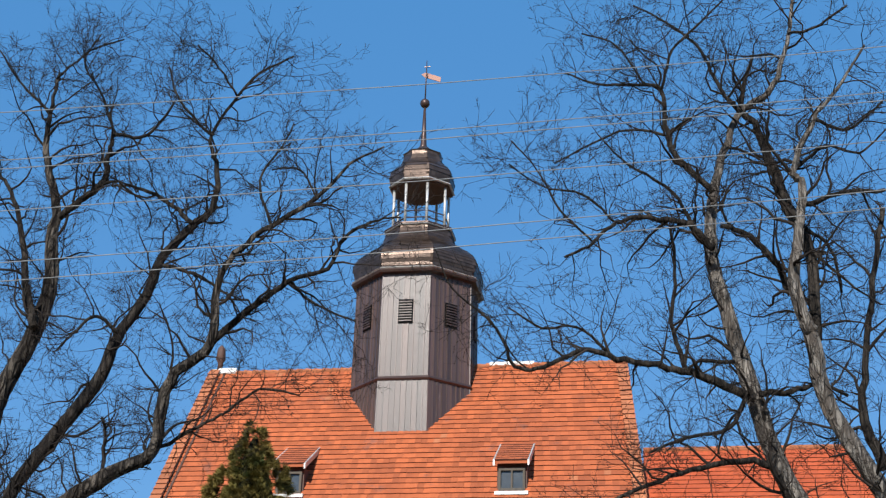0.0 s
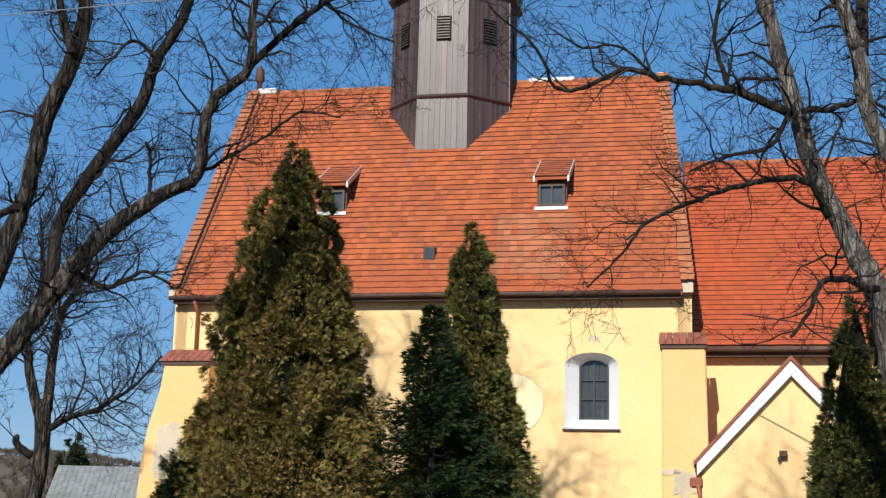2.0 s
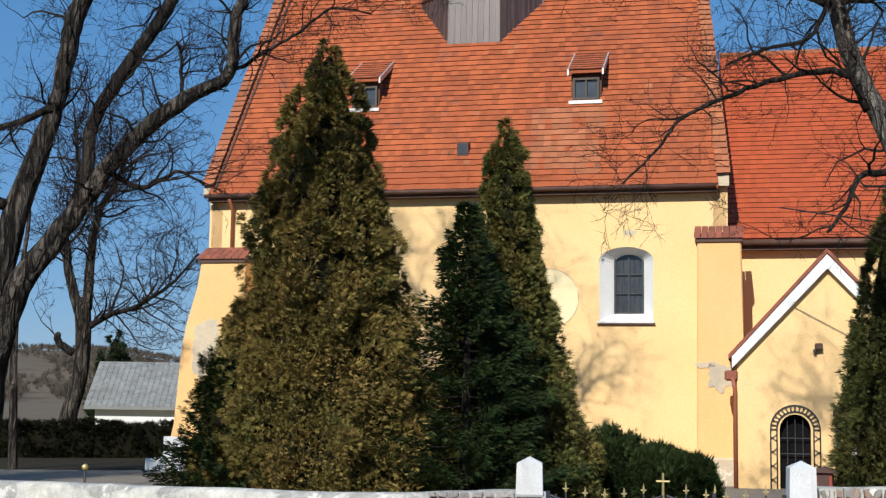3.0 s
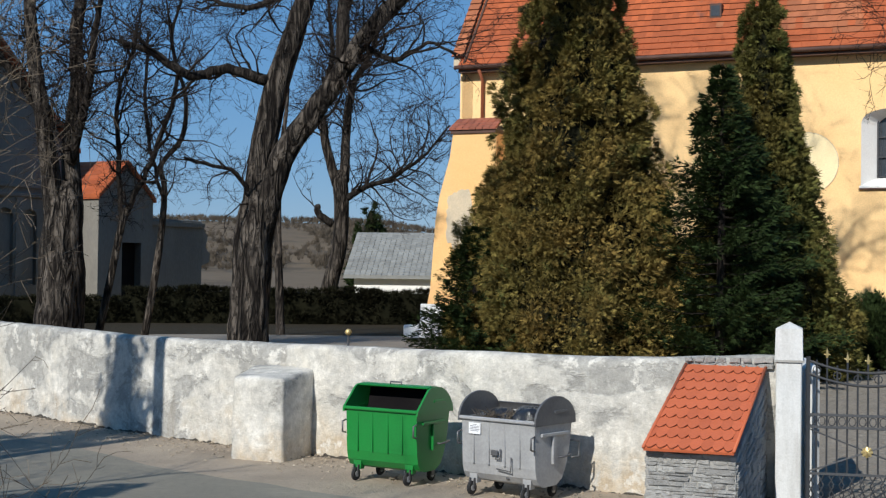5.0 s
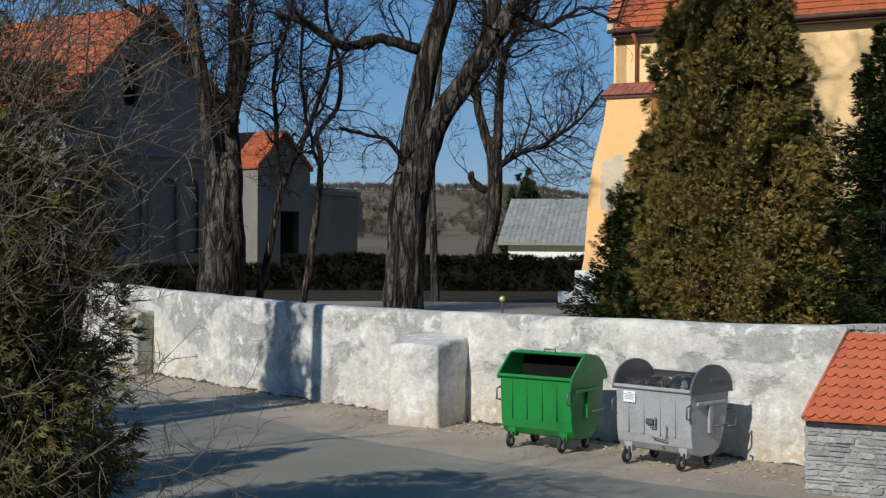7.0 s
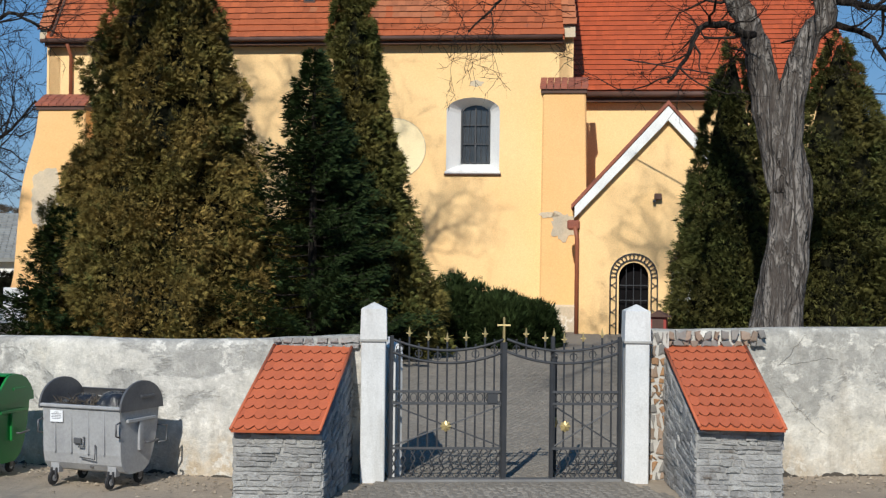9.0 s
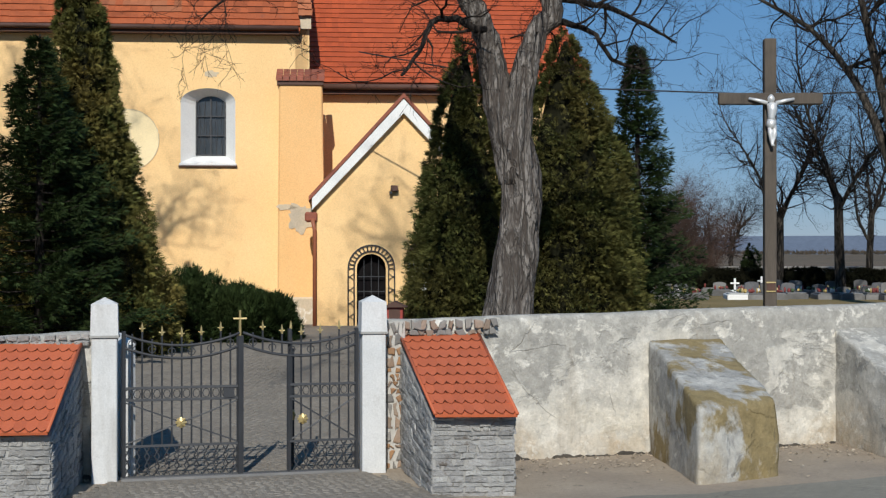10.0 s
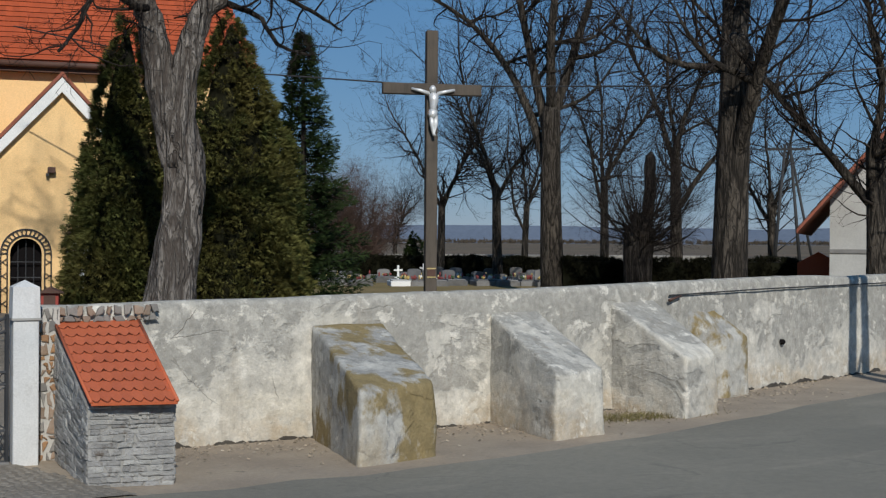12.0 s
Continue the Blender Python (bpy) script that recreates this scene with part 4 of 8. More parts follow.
part("weather_vane", bm_prism([(TC.x - 0.25, 33.15), (TC.x - 0.1, 33.0), (TC.x + 0.6, 32.72), (TC.x + 0.62, 32.95), (TC.x - 0.05, 33.22)], 6.98, 7.02), RUST_PIPE, turret, "swallow-tailed weather vane")
part("vane_cross", bm_box(TC.x - 0.12, TC.x + 0.14, 6.98, 7.02, 33.5, 33.54), METAL_TRIM, turret)

# chancel
part("wall", bm_box(8.66, 17.6, 1.6, 2.4, 0.3, 8.75), YELLOW, church)
part("wall", bm_box(16.8, 17.6, 2.4, 12.4, 0.3, 8.75), YELLOW, church)
bm = bmesh.new()
hexa(bm, [(8.3, 1.2, 8.5), (18.0, 1.2, 8.5), (15.9, 7.0, 16.1), (8.3, 7.0, 16.1)], [(8.3, 1.2, 8.62), (18.0, 1.2, 8.62), (15.9, 7.0, 16.22), (8.3, 7.0, 16.22)])
hexa(bm, [(18.0, 1.2, 8.5), (18.0, 12.8, 8.5), (15.9, 7.0, 16.1), (15.9, 7.0, 16.1)], [(18.0, 1.2, 8.62), (18.0, 12.8, 8.62), (15.9, 7.0, 16.22), (15.9, 7.0, 16.22)])
hexa(bm, [(8.3, 12.8, 8.5), (18.0, 12.8, 8.5), (15.9, 7.0, 16.1), (8.3, 7.0, 16.1)], [(8.3, 12.8, 8.62), (18.0, 12.8, 8.62), (15.9, 7.0, 16.22), (8.3, 7.0, 16.22)])
chancel_roof = part("roof", bm, ROOF_NEW, church, "newer bright red tile roof over the chancel")
joined_tiles("tile_field", courses(lambda t: 8.55, lambda t: 18.0 - 2.1 * t, (1.2, 8.64), (7.0, 16.24), 0.235, 0.21, 0.026, 0.004, 21), 0.235, 0.026, ROOF_NEW, chancel_roof)
rod("ridge", [(8.3, 7.0, 16.24), (15.9, 7.0, 16.24)], 0.13, ROOF_PALE, chancel_roof, "", 8)
rod("gutter", [(8.7, 1.10, 8.52), (18.0, 1.10, 8.52)], 0.10, DARK_TILE, church)
part("fascia", bm_box(8.68, 17.9, 1.22, 1.6, 8.3, 8.5), DARK_TILE, church)


# corner buttresses
def church_buttress(pts, y0, y1, cap, mat):
    bm = bm_prism(pts, y0, y1)
    bmesh.ops.bevel(bm, geom=list(bm.edges), offset=0.05, segments=1, affect="EDGES")
    b = part("buttress", bm, mat, church, "flared corner buttress with a tiled cap")
    (u0, u1, z) = cap
    for k in range(3):
        for i in range(7):
            uu = u0 + (u1 - u0) * i / 7
            bm = bmesh.new()
            hexa(bm, [(uu + 0.01, y0 - 0.12 + k * 0.25, z + k * 0.13), (uu + (u1 - u0) / 7 - 0.01, y0 - 0.12 + k * 0.25, z + k * 0.13), (uu + (u1 - u0) / 7 - 0.01, y0 + 0.25 + k * 0.25, z + 0.16 + k * 0.13), (uu + 0.01, y0 + 0.25 + k * 0.25, z + 0.16 + k * 0.13)],
                 [(uu + 0.01, y0 - 0.12 + k * 0.25, z + 0.07 + k * 0.13), (uu + (u1 - u0) / 7 - 0.01, y0 - 0.12 + k * 0.25, z + 0.07 + k * 0.13), (uu + (u1 - u0) / 7 - 0.01, y0 + 0.25 + k * 0.25, z + 0.22 + k * 0.13), (uu + 0.01, y0 + 0.25 + k * 0.25, z + 0.22 + k * 0.13)])
            part("tile", bm, BROWN_TILE, b)
    part("cap_bed", bm_box(u0 + 0.04, u1 - 0.04, y0 - 0.06, y1, z - 0.12, z + 0.02), DARK_TILE, b)
    return b


church_buttress([(7.72, 0.3), (9.3, 0.3), (9.18, 4.5), (9.12, 8.4), (7.78, 8.4)], -1.0, 0.0, (7.68, 9.2, 8.42), ORANGE_PLASTER)
left_buttress = church_buttress([(-9.75, 0.3), (-7.0, 0.3), (-7.05, 7.9), (-8.62, 7.9), (-8.72, 7.0), (-9.08, 5.7), (-9.22, 4.9), (-9.35, 2.4), (-9.66, 1.5)], -1.1, 0.9, (-8.72, -7.0, 7.92), ORANGE_PLASTER)
part("plinth", bm_box(-10.2, -8.7, -1.5, 0.9, 0.2, 1.28, bevel=0.04), WHITE, church, "whitewashed plinth block")
part("whitewashed_foot", bm_box(-9.74, -8.9, -1.13, -0.9, 1.2, 2.0, bevel=0.03), WHITE, church, "whitewashed foot of the buttress")


def stain(cx, cz, rx, rz, y, seed, label):
    """A thin patch of bare render with a ragged outline."""
    rim = []
    for i in range(36):
        a = 2 * math.pi * i / 36
        k = 1 + 0.45 * noise.noise((math.cos(a) * 1.6 + seed, math.sin(a) * 1.6, 0)) + 0.25 * noise.noise((math.cos(a) * 5, math.sin(a) * 5, seed))
        rim.append((cx + rx * k * math.cos(a), cz + rz * k * math.sin(a)))
    return part("render_patch", bm_prism(rim, y - 0.012, y + 0.02), GREY_RENDER, church, label)


stain(8.45, 4.15, 0.42, 0.42, -1.01, 1, "bare grey render patch")
stain(8.0, 4.5, 0.26, 0.10, -1.01, 2, "bare grey render patch")
stain(-8.35, 4.9, 0.62, 1.05, -1.11, 3, "damp grey stain on the buttress")
stain(5.6, 8.75, 0.20, 0.11, 0.0, 4, "small bare patch over the window")
part("foot_render", bm_box(7.7, 9.1, -1.06, -0.9, 0.4, 1.7, bevel=0.06), GREY_RENDER, church, "weathered render at the foot")

# porch
DOOR = arch(10.18, 11.06, 0.7, 3.04, 0.44)
part("wall", holed([(8.98, 0.4), (14.2, 0.4), (14.2, 4.55), (11.59, 7.42), (8.98, 4.55)], [DOOR], -2.5, -2.0), YELLOW, church)
part("wall", bm_box(8.98, 9.4, -2.0, 1.6, 0.4, 4.5), YELLOW, church)
part("wall", bm_box(13.8, 14.2, -2.0, 1.6, 0.4, 4.5), YELLOW, church)
bm = bmesh.new()
for s in (-1, 1):
    e = 11.59 + s * 2.85
    hexa(bm, [(e, -2.75, 4.62), (11.59, -2.75, 7.74), (11.59, 2.2, 7.74), (e, 2.2, 4.62)], [(e, -2.75, 4.76), (11.59, -2.75, 7.88), (11.59, 2.2, 7.88), (e, 2.2, 4.76)])
porch_roof = part("roof", bm, BROWN_TILE, church, "brown tiled gabled porch roof")
for s in (-1, 1):
    e = 11.59 + s * 2.75
    part("bargeboard", bm_prism([(e, 4.36), (11.59, 7.28), (11.59, 7.70), (e, 4.70)][::s], -2.72, -2.52), WHITE, porch_roof, "white bargeboard")
part("kneeler", bm_box(8.62, 9.0, -2.6, -2.0, 4.0, 4.3, bevel=0.05), BROWN_TILE, church)
rod("downpipe", [(8.85, -2.62, 4.1), (8.92, -2.6, 3.75), (8.92, -2.6, 0.6)], 0.065, RUST_PIPE, church, "rust-brown downpipe")
porch_door = part("door", bm_box(10.1, 11.14, -2.12, -2.06, 0.6, 3.08), DARK, church, "dark doorway behind wrought iron")
cz = 2.60
for rr in (0.52, 0.70):
    a = [(10.62 - rr, -2.54, 0.75), (10.62 - rr, -2.54, cz)] + [(10.62 - rr * math.cos(math.pi * i / 14), -2.54, cz + rr * math.sin(math.pi * i / 14)) for i in range(1, 14)] + [(10.62 + rr, -2.54, cz), (10.62 + rr, -2.54, 0.75)]
    rod("iron_hoop", a, 0.022, IRON, porch_door, "wrought iron hoop", 5)
for i in range(17):
    a = math.pi * i / 16
    for s in (-1, 1):
        p = [(10.62 - 0.52 * math.cos(a + s * 0.05), -2.54, cz + 0.52 * math.sin(a + s * 0.05)), (10.62 - 0.70 * math.cos(a - s * 0.05), -2.54, cz + 0.70 * math.sin(a - s * 0.05))]
        rod("iron_scroll", p, 0.012, IRON, porch_door, "", 4)
for i in range(9):
    for sx in (-1, 1):
        z = 0.85 + i * 0.2
        rod("iron_scroll", [(10.62 + sx * 0.52, -2.54, z), (10.62 + sx * 0.70, -2.54, z + 0.14 * (1 if i % 2 else -1))], 0.012, IRON, porch_door, "", 4)
for dx in (-0.22, 0.0, 0.22):
    part("iron_bar", bm_box(10.61 + dx, 10.63 + dx, -2.30, -2.27, 0.7, 3.0), IRON, porch_door)
for z in (1.9, 2.35):
    part("iron_bar", bm_box(10.18, 11.06, -2.31, -2.28, z - 0.012, z + 0.012), IRON, porch_door)
lamp = part("wall_lamp", bm_box(11.2, 11.42, -2.72, -2.5, 4.92, 5.10, bevel=0.02), DARK_TILE, church, "small dark lantern on a bracket")
part("bracket", bm_box(11.16, 11.24, -2.7, -2.5, 4.84, 4.92), IRON, lamp)
niche = part("window", ring(arch(11.72, 12.7, 1.6, 3.35, 0.3), arch(11.86, 12.56, 1.7, 3.2, 0.2), -2.62, -2.45), WHITE, church, "white-framed porch window")
part("pane", bm_prism(arch(11.86, 12.56, 1.7, 3.2, 0.2), -2.54, -2.52), WHITE, niche)
part("hood", bm_prism(arch(11.68, 12.74, 3.0, 3.4, 0.32), -2.66, -2.5), DARK_TILE, niche)

# tiles of the lowest nave courses, one by one
base_tile = tile_mesh(0.227, GAUGE * 1.25, 0.032, "flat")
tile_data = mesh_of("tile", base_tile, tile_faces(len(base_tile) // 2), ROOF_OLD)
for m, t, u, ww in low_rows[:300]:
    o = new("tile", tile_data)
    o.parent = nave_roof
    o.matrix_basis = m


# ---- gate ----
def pillar(x, y, label):
    p = empty("gate_pillar", pose(x, y, 0, 0, 0, -4), label, "gate pillar", "gate pillars")
    bm = bm_box(-0.165, 0.165, -0.165, 0.165, -0.05, 1.92, bevel=0.012)
    part("shaft", bm, PILLAR, p)
    bm = bmesh.new()
    box(bm, -0.19, 0.19, -0.19, 0.19, 1.92, 1.95)
    part("joint", bm, MORTAR, p)
    bm = bmesh.new()
    hexa(bm, [(-0.18, -0.18, 1.95), (0.18, -0.18, 1.95), (0.18, 0.18, 1.95), (-0.18, 0.18, 1.95)], [(-0.17, -0.17, 2.36), (0.17, -0.17, 2.36), (0.17, 0.17, 2.36), (-0.17, 0.17, 2.36)])
    top = bm.verts.new((0, 0, 2.45))
    t = [v for v in bm.verts if abs(v.co.z - 2.36) < 1e-5]
    bmesh.ops.delete(bm, geom=[f for f in bm.faces if all(abs(v.co.z - 2.36) < 1e-5 for v in f.verts)], context="FACES_ONLY")
    t.sort(key=lambda v: math.atan2(v.co.y, v.co.x))
    for i in range(4):
        bm.faces.new((t[i], t[(i + 1) % 4], top))
    part("cap", bm, PILLAR, p, "white cap with a low pyramid top")
    return p


pillar(0.65, 18.72, "white-painted square gate pillar")
pillar(4.26, 18.66, "white-painted square gate pillar")


def gate_leaf(name, w, m, label, fixed, reach, solid=None):
    """A wrought leaf hung at x = 0, running to x = w; the top sags towards the middle."""
    g = empty(name, m, label, "gate", "gate leaves")
    s = 1 if w > 0 else -1
    L = abs(w)
    solid = solid or L
    sag = lambda x: 1.80 + 0.16 * ((x - reach) / reach) ** 2
    P = lambda x, z: (s * x, 0, z)
    bar = lambda nm, a, b, r=0.014, mat=IRON, lab="": rod(nm, [a, b], r, mat, g, lab, 4, False)
    for nm, x, top, r in (("hinge_stile", 0.02, 2.0, 0.03), ("meeting_stile", L, 1.92 if fixed else 1.68, 0.05)):
        if nm == "hinge_stile" or solid == L:
            bar(nm, P(x, 0.04), P(x, top), r)
    if solid < L:
        bar("inner_stile", P(solid, 0.04), P(solid, 1.64), 0.03)
    for off in (0.0, -0.17):
        rod("top_rail", [P(L * i / 12, sag(L * i / 12) + off) for i in range(13)], 0.02, IRON, g, "", 5)
    for z in (0.06, 0.47, 1.08, 1.24):
        bar("rail", P(0, z), P(solid if z > 0.1 else L, z), 0.024)
    n = int(L / 0.125)
    for i in range(1, n):
        x = L * i / n
        top = sag(x) + (0.13 if i % 2 == 0 else 0.05)
        b = bar("bar", P(x, 0.47 if x < solid else sag(x) - 0.17), P(x, top), 0.013)
        if i % 2 == 0:
            v, f = [], []
            z = top
            tube(v, f, [Vector(P(x, z - 0.02)), Vector(P(x, z + 0.03)), Vector(P(x, z + 0.12))], [0.012, 0.02, 0.002], 4)
            tube(v, f, [Vector(P(x - 0.04, z + 0.035)), Vector(P(x, z + 0.02)), Vector(P(x + 0.04, z + 0.035))], [0.007, 0.011, 0.007], 4)
            meshpart("spearhead", v, f, GOLD, b, "gilt lily-shaped spearhead")
        else:
            v, f = [], []
            tube(v, f, [Vector(P(x + 0.05 * math.cos(a * math.pi / 4), sag(x) - 0.085 + 0.05 * math.sin(a * math.pi / 4))) for a in range(9)], [0.007] * 9, 4)
            meshpart("scroll", v, f, IRON, g)
    for i in range(n):
        x = L * (i + 0.5) / n
        if x > solid:
            continue
        v, f = [], []
        tube(v, f, [Vector(P(x + 0.045 * math.cos(a * math.pi / 4), 1.16 + 0.06 * math.sin(a * math.pi / 4))) for a in range(9)], [0.007] * 9, 4)
        meshpart("ring", v, f, IRON, g)
        v, f = [], []
        tube(v, f, [Vector(P(x - 0.04, 0.08)), Vector(P(x + 0.03, 0.2)), Vector(P(x - 0.03, 0.33)), Vector(P(x + 0.04, 0.46))], [0.010] * 4, 4)
        tube(v, f, [Vector(P(x + 0.04, 0.08)), Vector(P(x - 0.03, 0.2)), Vector(P(x + 0.03, 0.33)), Vector(P(x - 0.04, 0.46))], [0.010] * 4, 4)
        meshpart("scroll", v, f, IRON, g)
    bar("brace", P(0.04, 1.05), P(min(solid, 2 * reach) - 0.04, 0.50), 0.014)
    bar("brace", P(0.04, 0.50), P(min(solid, 2 * reach) - 0.04, 1.05), 0.014)
    v, f = [], []
    c = P(reach * 0.98, 0.775)
    for a in range(8):
        e = Vector((c[0] + 0.07 * math.cos(a * math.pi / 4), -0.03, c[2] + 0.07 * math.sin(a * math.pi / 4)))
        tube(v, f, [Vector((c[0], -0.04, c[2])), e], [0.035, 0.018], 5)
    meshpart("rosette", v, f, GOLD, g, "gilt rosette")
    if fixed:
        v, f = [], []
        tube(v, f, [Vector(P(L, 1.90)), Vector(P(L, 2.26))], [0.018, 0.015], 4)
        tube(v, f, [Vector(P(L - 0.09, 2.15)), Vector(P(L + 0.09, 2.15))], [0.015, 0.015], 4)
        meshpart("cross", v, f, GOLD, g, "small gilt cross")
        part("lock_plate", bm_box(*sorted((s * (L - 0.22), s * (L - 0.08))), -0.03, 0.03, 1.09, 1.22), IRON, g)
    return g


gate_leaf("gate_leaf", 1.55, pose(0.87, 18.64, 0.0, 0, 0, -1), "closed wrought iron gate leaf with gilt spearheads", True, 0.78)
gate_leaf("gate_leaf", -1.58, pose(4.04, 18.60, 0.0, 0, 0, 0), "wrought iron gate leaf with an open wicket gap", False, 0.79, 0.96)
gate_leaf("wicket_gate", 0.74, pose(3.10, 18.66, 0.0, 0, 0, 79), "narrow wrought iron wicket standing open", False, 0.40)
part("threshold", bm_box(0.85, 4.05, 18.5, 18.72, -0.02, 0.06, bevel=0.01), STONE_GREY, None)
tagged(bpy.data.objects["threshold"], "grey stone gate threshold", "threshold", kind="structure")


# ---- tile-capped stone piers beside the gate ----
def stones(parent, p, q, r, s, rows, per, mat, name, seed, depth=0.035, wild=0.0, gap=0.010):
    """Rough courses of stones over the quad p q (foot) s r (head), each an object of its own."""
    rr = random.Random(seed)
    p, q, r, s = map(Vector, (p, q, r, s))
    nrm = (q - p).cross(r - p).normalized()
    cuts = [0.0]
    for i in range(rows):
        cuts.append(cuts[-1] + rr.uniform(0.6, 1.4))
    cuts = [c / cuts[-1] for c in cuts]
    for z0, z1 in zip(cuts, cuts[1:]):
        xs, n = [0.0], max(2, per + rr.randint(-1, 1))
        for i in range(n):
            xs.append(xs[-1] + rr.uniform(0.5, 1.6))
        xs = [x / xs[-1] for x in xs]
        for x0, x1 in zip(xs, xs[1:]):
            gx, gz = gap / max(0.2, (q - p).length), gap * 0.8 / max(0.2, (r - p).length)
            jit = lambda: rr.uniform(-1.0, 1.0) * gx * 1.6
            c = []
            for x, z in ((x0 + gx, z0 + gz), ((x0 + x1) / 2, z0 + gz * rr.uniform(0.2, 1.5)), (x1 - gx, z0 + gz), (x1 - gx, z1 - gz), ((x0 + x1) / 2, z1 - gz * rr.uniform(0.2, 1.5)), (x0 + gx, z1 - gz)):
                x, z = x + jit() + rr.uniform(-1, 1) * wild * (x1 - x0), z + rr.uniform(-0.8, 0.8) * gz + rr.uniform(-1, 1) * wild * (z1 - z0)
                x, z = min(1, max(0, x)), min(1, max(0, z))
                c.append(p.lerp(q, x).lerp(r.lerp(s, x), z))
            d = rr.uniform(0.3, 1.0) * depth
            mid = sum(c, Vector()) / 6
            bm = bmesh.new()
            a = [bm.verts.new(k - nrm * 0.03) for k in c]
            b = [bm.verts.new(k + nrm * d * rr.uniform(0.7, 1.0)) for k in c]
            t = [bm.verts.new(k.lerp(mid, 0.25) + nrm * d * rr.uniform(1.05, 1.4)) for k in c]
            for u, w in ((a, b), (b, t)):
                for i in range(6):
                    j = (i + 1) % 6
                    bm.faces.new((u[i], u[j], w[j], w[i]))
            bm.faces.new(t)
            part(name, bm, rr.choice(mat) if isinstance(mat, list) else mat, parent)


def pier(back_l, back_r, front_l, front_r, zb, zf, seed, label):
    """Stone pier leaning on the wall with a shingled sloping cap; points are x, y."""
    e = empty("gate_pier", pose(0, 0, 0), label, "stone pier", "tile-capped piers")
    fl, fr, bl, br = (Vector((*a, 0)) for a in (front_l, front_r, back_l, back_r))
    inn = lambda a, b, k: a.lerp(b, k)
    bm = bmesh.new()
    ext = 0.93
    f2l, f2r = inn(bl, fl, ext), inn(br, fr, ext)
    up = Vector((0, 0, 1))
    hexa(bm, [f2l - up * 0.05, f2r - up * 0.05, br - up * 0.05, bl - up * 0.05], [f2l + up * (zf - 0.03), f2r + up * (zf - 0.03), br + up * (zb - 0.06), bl + up * (zb - 0.06)])
    part("core", bm, MORTAR, e)
    top = lambda a, k: a + up * k
    stones(e, f2l, f2r, top(f2l, zf - 0.02), top(f2r, zf - 0.02), 15, 5, [SLATE, SLATE, SLATE_PALE], "stone", seed, 0.03, 0.13, 0.006)
    stones(e, bl, f2l, top(bl, zb - 0.08), top(f2l, zf - 0.02), 15, 8, [SLATE, SLATE, SLATE_PALE], "stone", seed + 1, 0.03, 0.15, 0.006)
    stones(e, f2r, br, top(f2r, zf - 0.02), top(br, zb - 0.08), 15, 8, [SLATE, SLATE, SLATE_PALE], "stone", seed + 2, 0.03, 0.15, 0.006)
    # cap
    A, B, C, D = top(fl, zf), top(fr, zf), top(br, zb), top(bl, zb)
    nrm = (B - A).cross(D - A).normalized()
    bm = bmesh.new()
    hexa(bm, [A, B, C, D], [A + nrm * 0.035, B + nrm * 0.035, C + nrm * 0.035, D + nrm * 0.035])
    cap = part("cap", bm, ROOF_HUT, e, "orange scalloped shingle cap")
    rows, cols = 9, 8
    for i in range(rows):
        for j in range(cols):
            y0, y1 = i / rows, min(1.0, (i + 1.12) / rows)
            off = 0.5 / cols if i % 2 else 0.0
            x0, x1 = max(0.0, j / cols - off), min(1.0, (j + 1) / cols - off)
            pt = lambda x, y, h: A.lerp(B, x).lerp(D.lerp(C, x), y) + nrm * h
            low = []
            for k in range(7):
                x = x0 + (x1 - x0) * k / 6
                low.append((x, y0 + 0.04 * (1 - math.sin(math.pi * k / 6))))
            bm = bmesh.new()
            hi = [(x1, y1), (x0, y1)]
            a = [bm.verts.new(pt(x, y, 0.056)) for x, y in low] + [bm.verts.new(pt(x, y, 0.042)) for x, y in hi]
            b = [bm.verts.new(pt(x, y, 0.034)) for x, y in low] + [bm.verts.new(pt(x, y, 0.034)) for x, y in hi]
            bm.faces.new(a)
            for k in range(9):
                bm.faces.new((a[k], b[k], b[(k + 1) % 9], a[(k + 1) % 9]))
            sh = part("shingle", bm, ROOF_HUT, cap)
            # Rim faces are coloured dark as the shadow line below the shingle.
            sh.data.materials.append(HUT_LIP_SHADE)
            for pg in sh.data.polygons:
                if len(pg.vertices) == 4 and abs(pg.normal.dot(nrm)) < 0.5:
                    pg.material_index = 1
        if i % 2:
            bm = bmesh.new()
            x0 = 1 - 0.5 / cols
            q = [pt(x0, i / rows, 0.05), pt(1, i / rows, 0.05), pt(1, min(1, (i + 1.1) / rows), 0.04), pt(x0, min(1, (i + 1.1) / rows), 0.04)]
            hexa(bm, [k - nrm * 0.015 for k in q], q)
            part("shingle", bm, ROOF_HUT, cap)
    for P1, P2 in ((A, D), (B, C)):
        rod("edge_strip", [P1 + nrm * 0.045, P2 + nrm * 0.045], 0.022, ROOF_HUT, cap, "", 6)
    return e


pier((-0.70, 18.98), (0.36, 18.88), (-1.14, 16.9), (-0.06, 16.75), 1.80, 0.90, 40, "grey slate pier with an orange scalloped shingle cap")
pier((4.72, 18.95), (5.90, 18.99), (4.52, 16.3), (5.50, 16.05), 1.83, 1.01, 60, "grey slate pier with an orange scalloped shingle cap")
stones(wall_east, (4.43, 18.795, 0.0), (4.76, 18.795, 0.0), (4.43, 18.795, 2.06), (4.76, 18.795, 2.06), 15, 3, [RUBBLE, RUBBLE_WARM, RUBBLE_GREY, RUBBLE_GREY], "stone", 71, 0.025, 0.15, 0.022)
stones(wall_east, (4.74, 18.86, 1.85), (6.2, 18.98, 1.85), (4.74, 18.86, 2.09), (6.2, 18.98, 2.09), 2, 12, [RUBBLE, RUBBLE_GREY, RUBBLE_GREY], "stone", 72, 0.025, 0.15, 0.02)
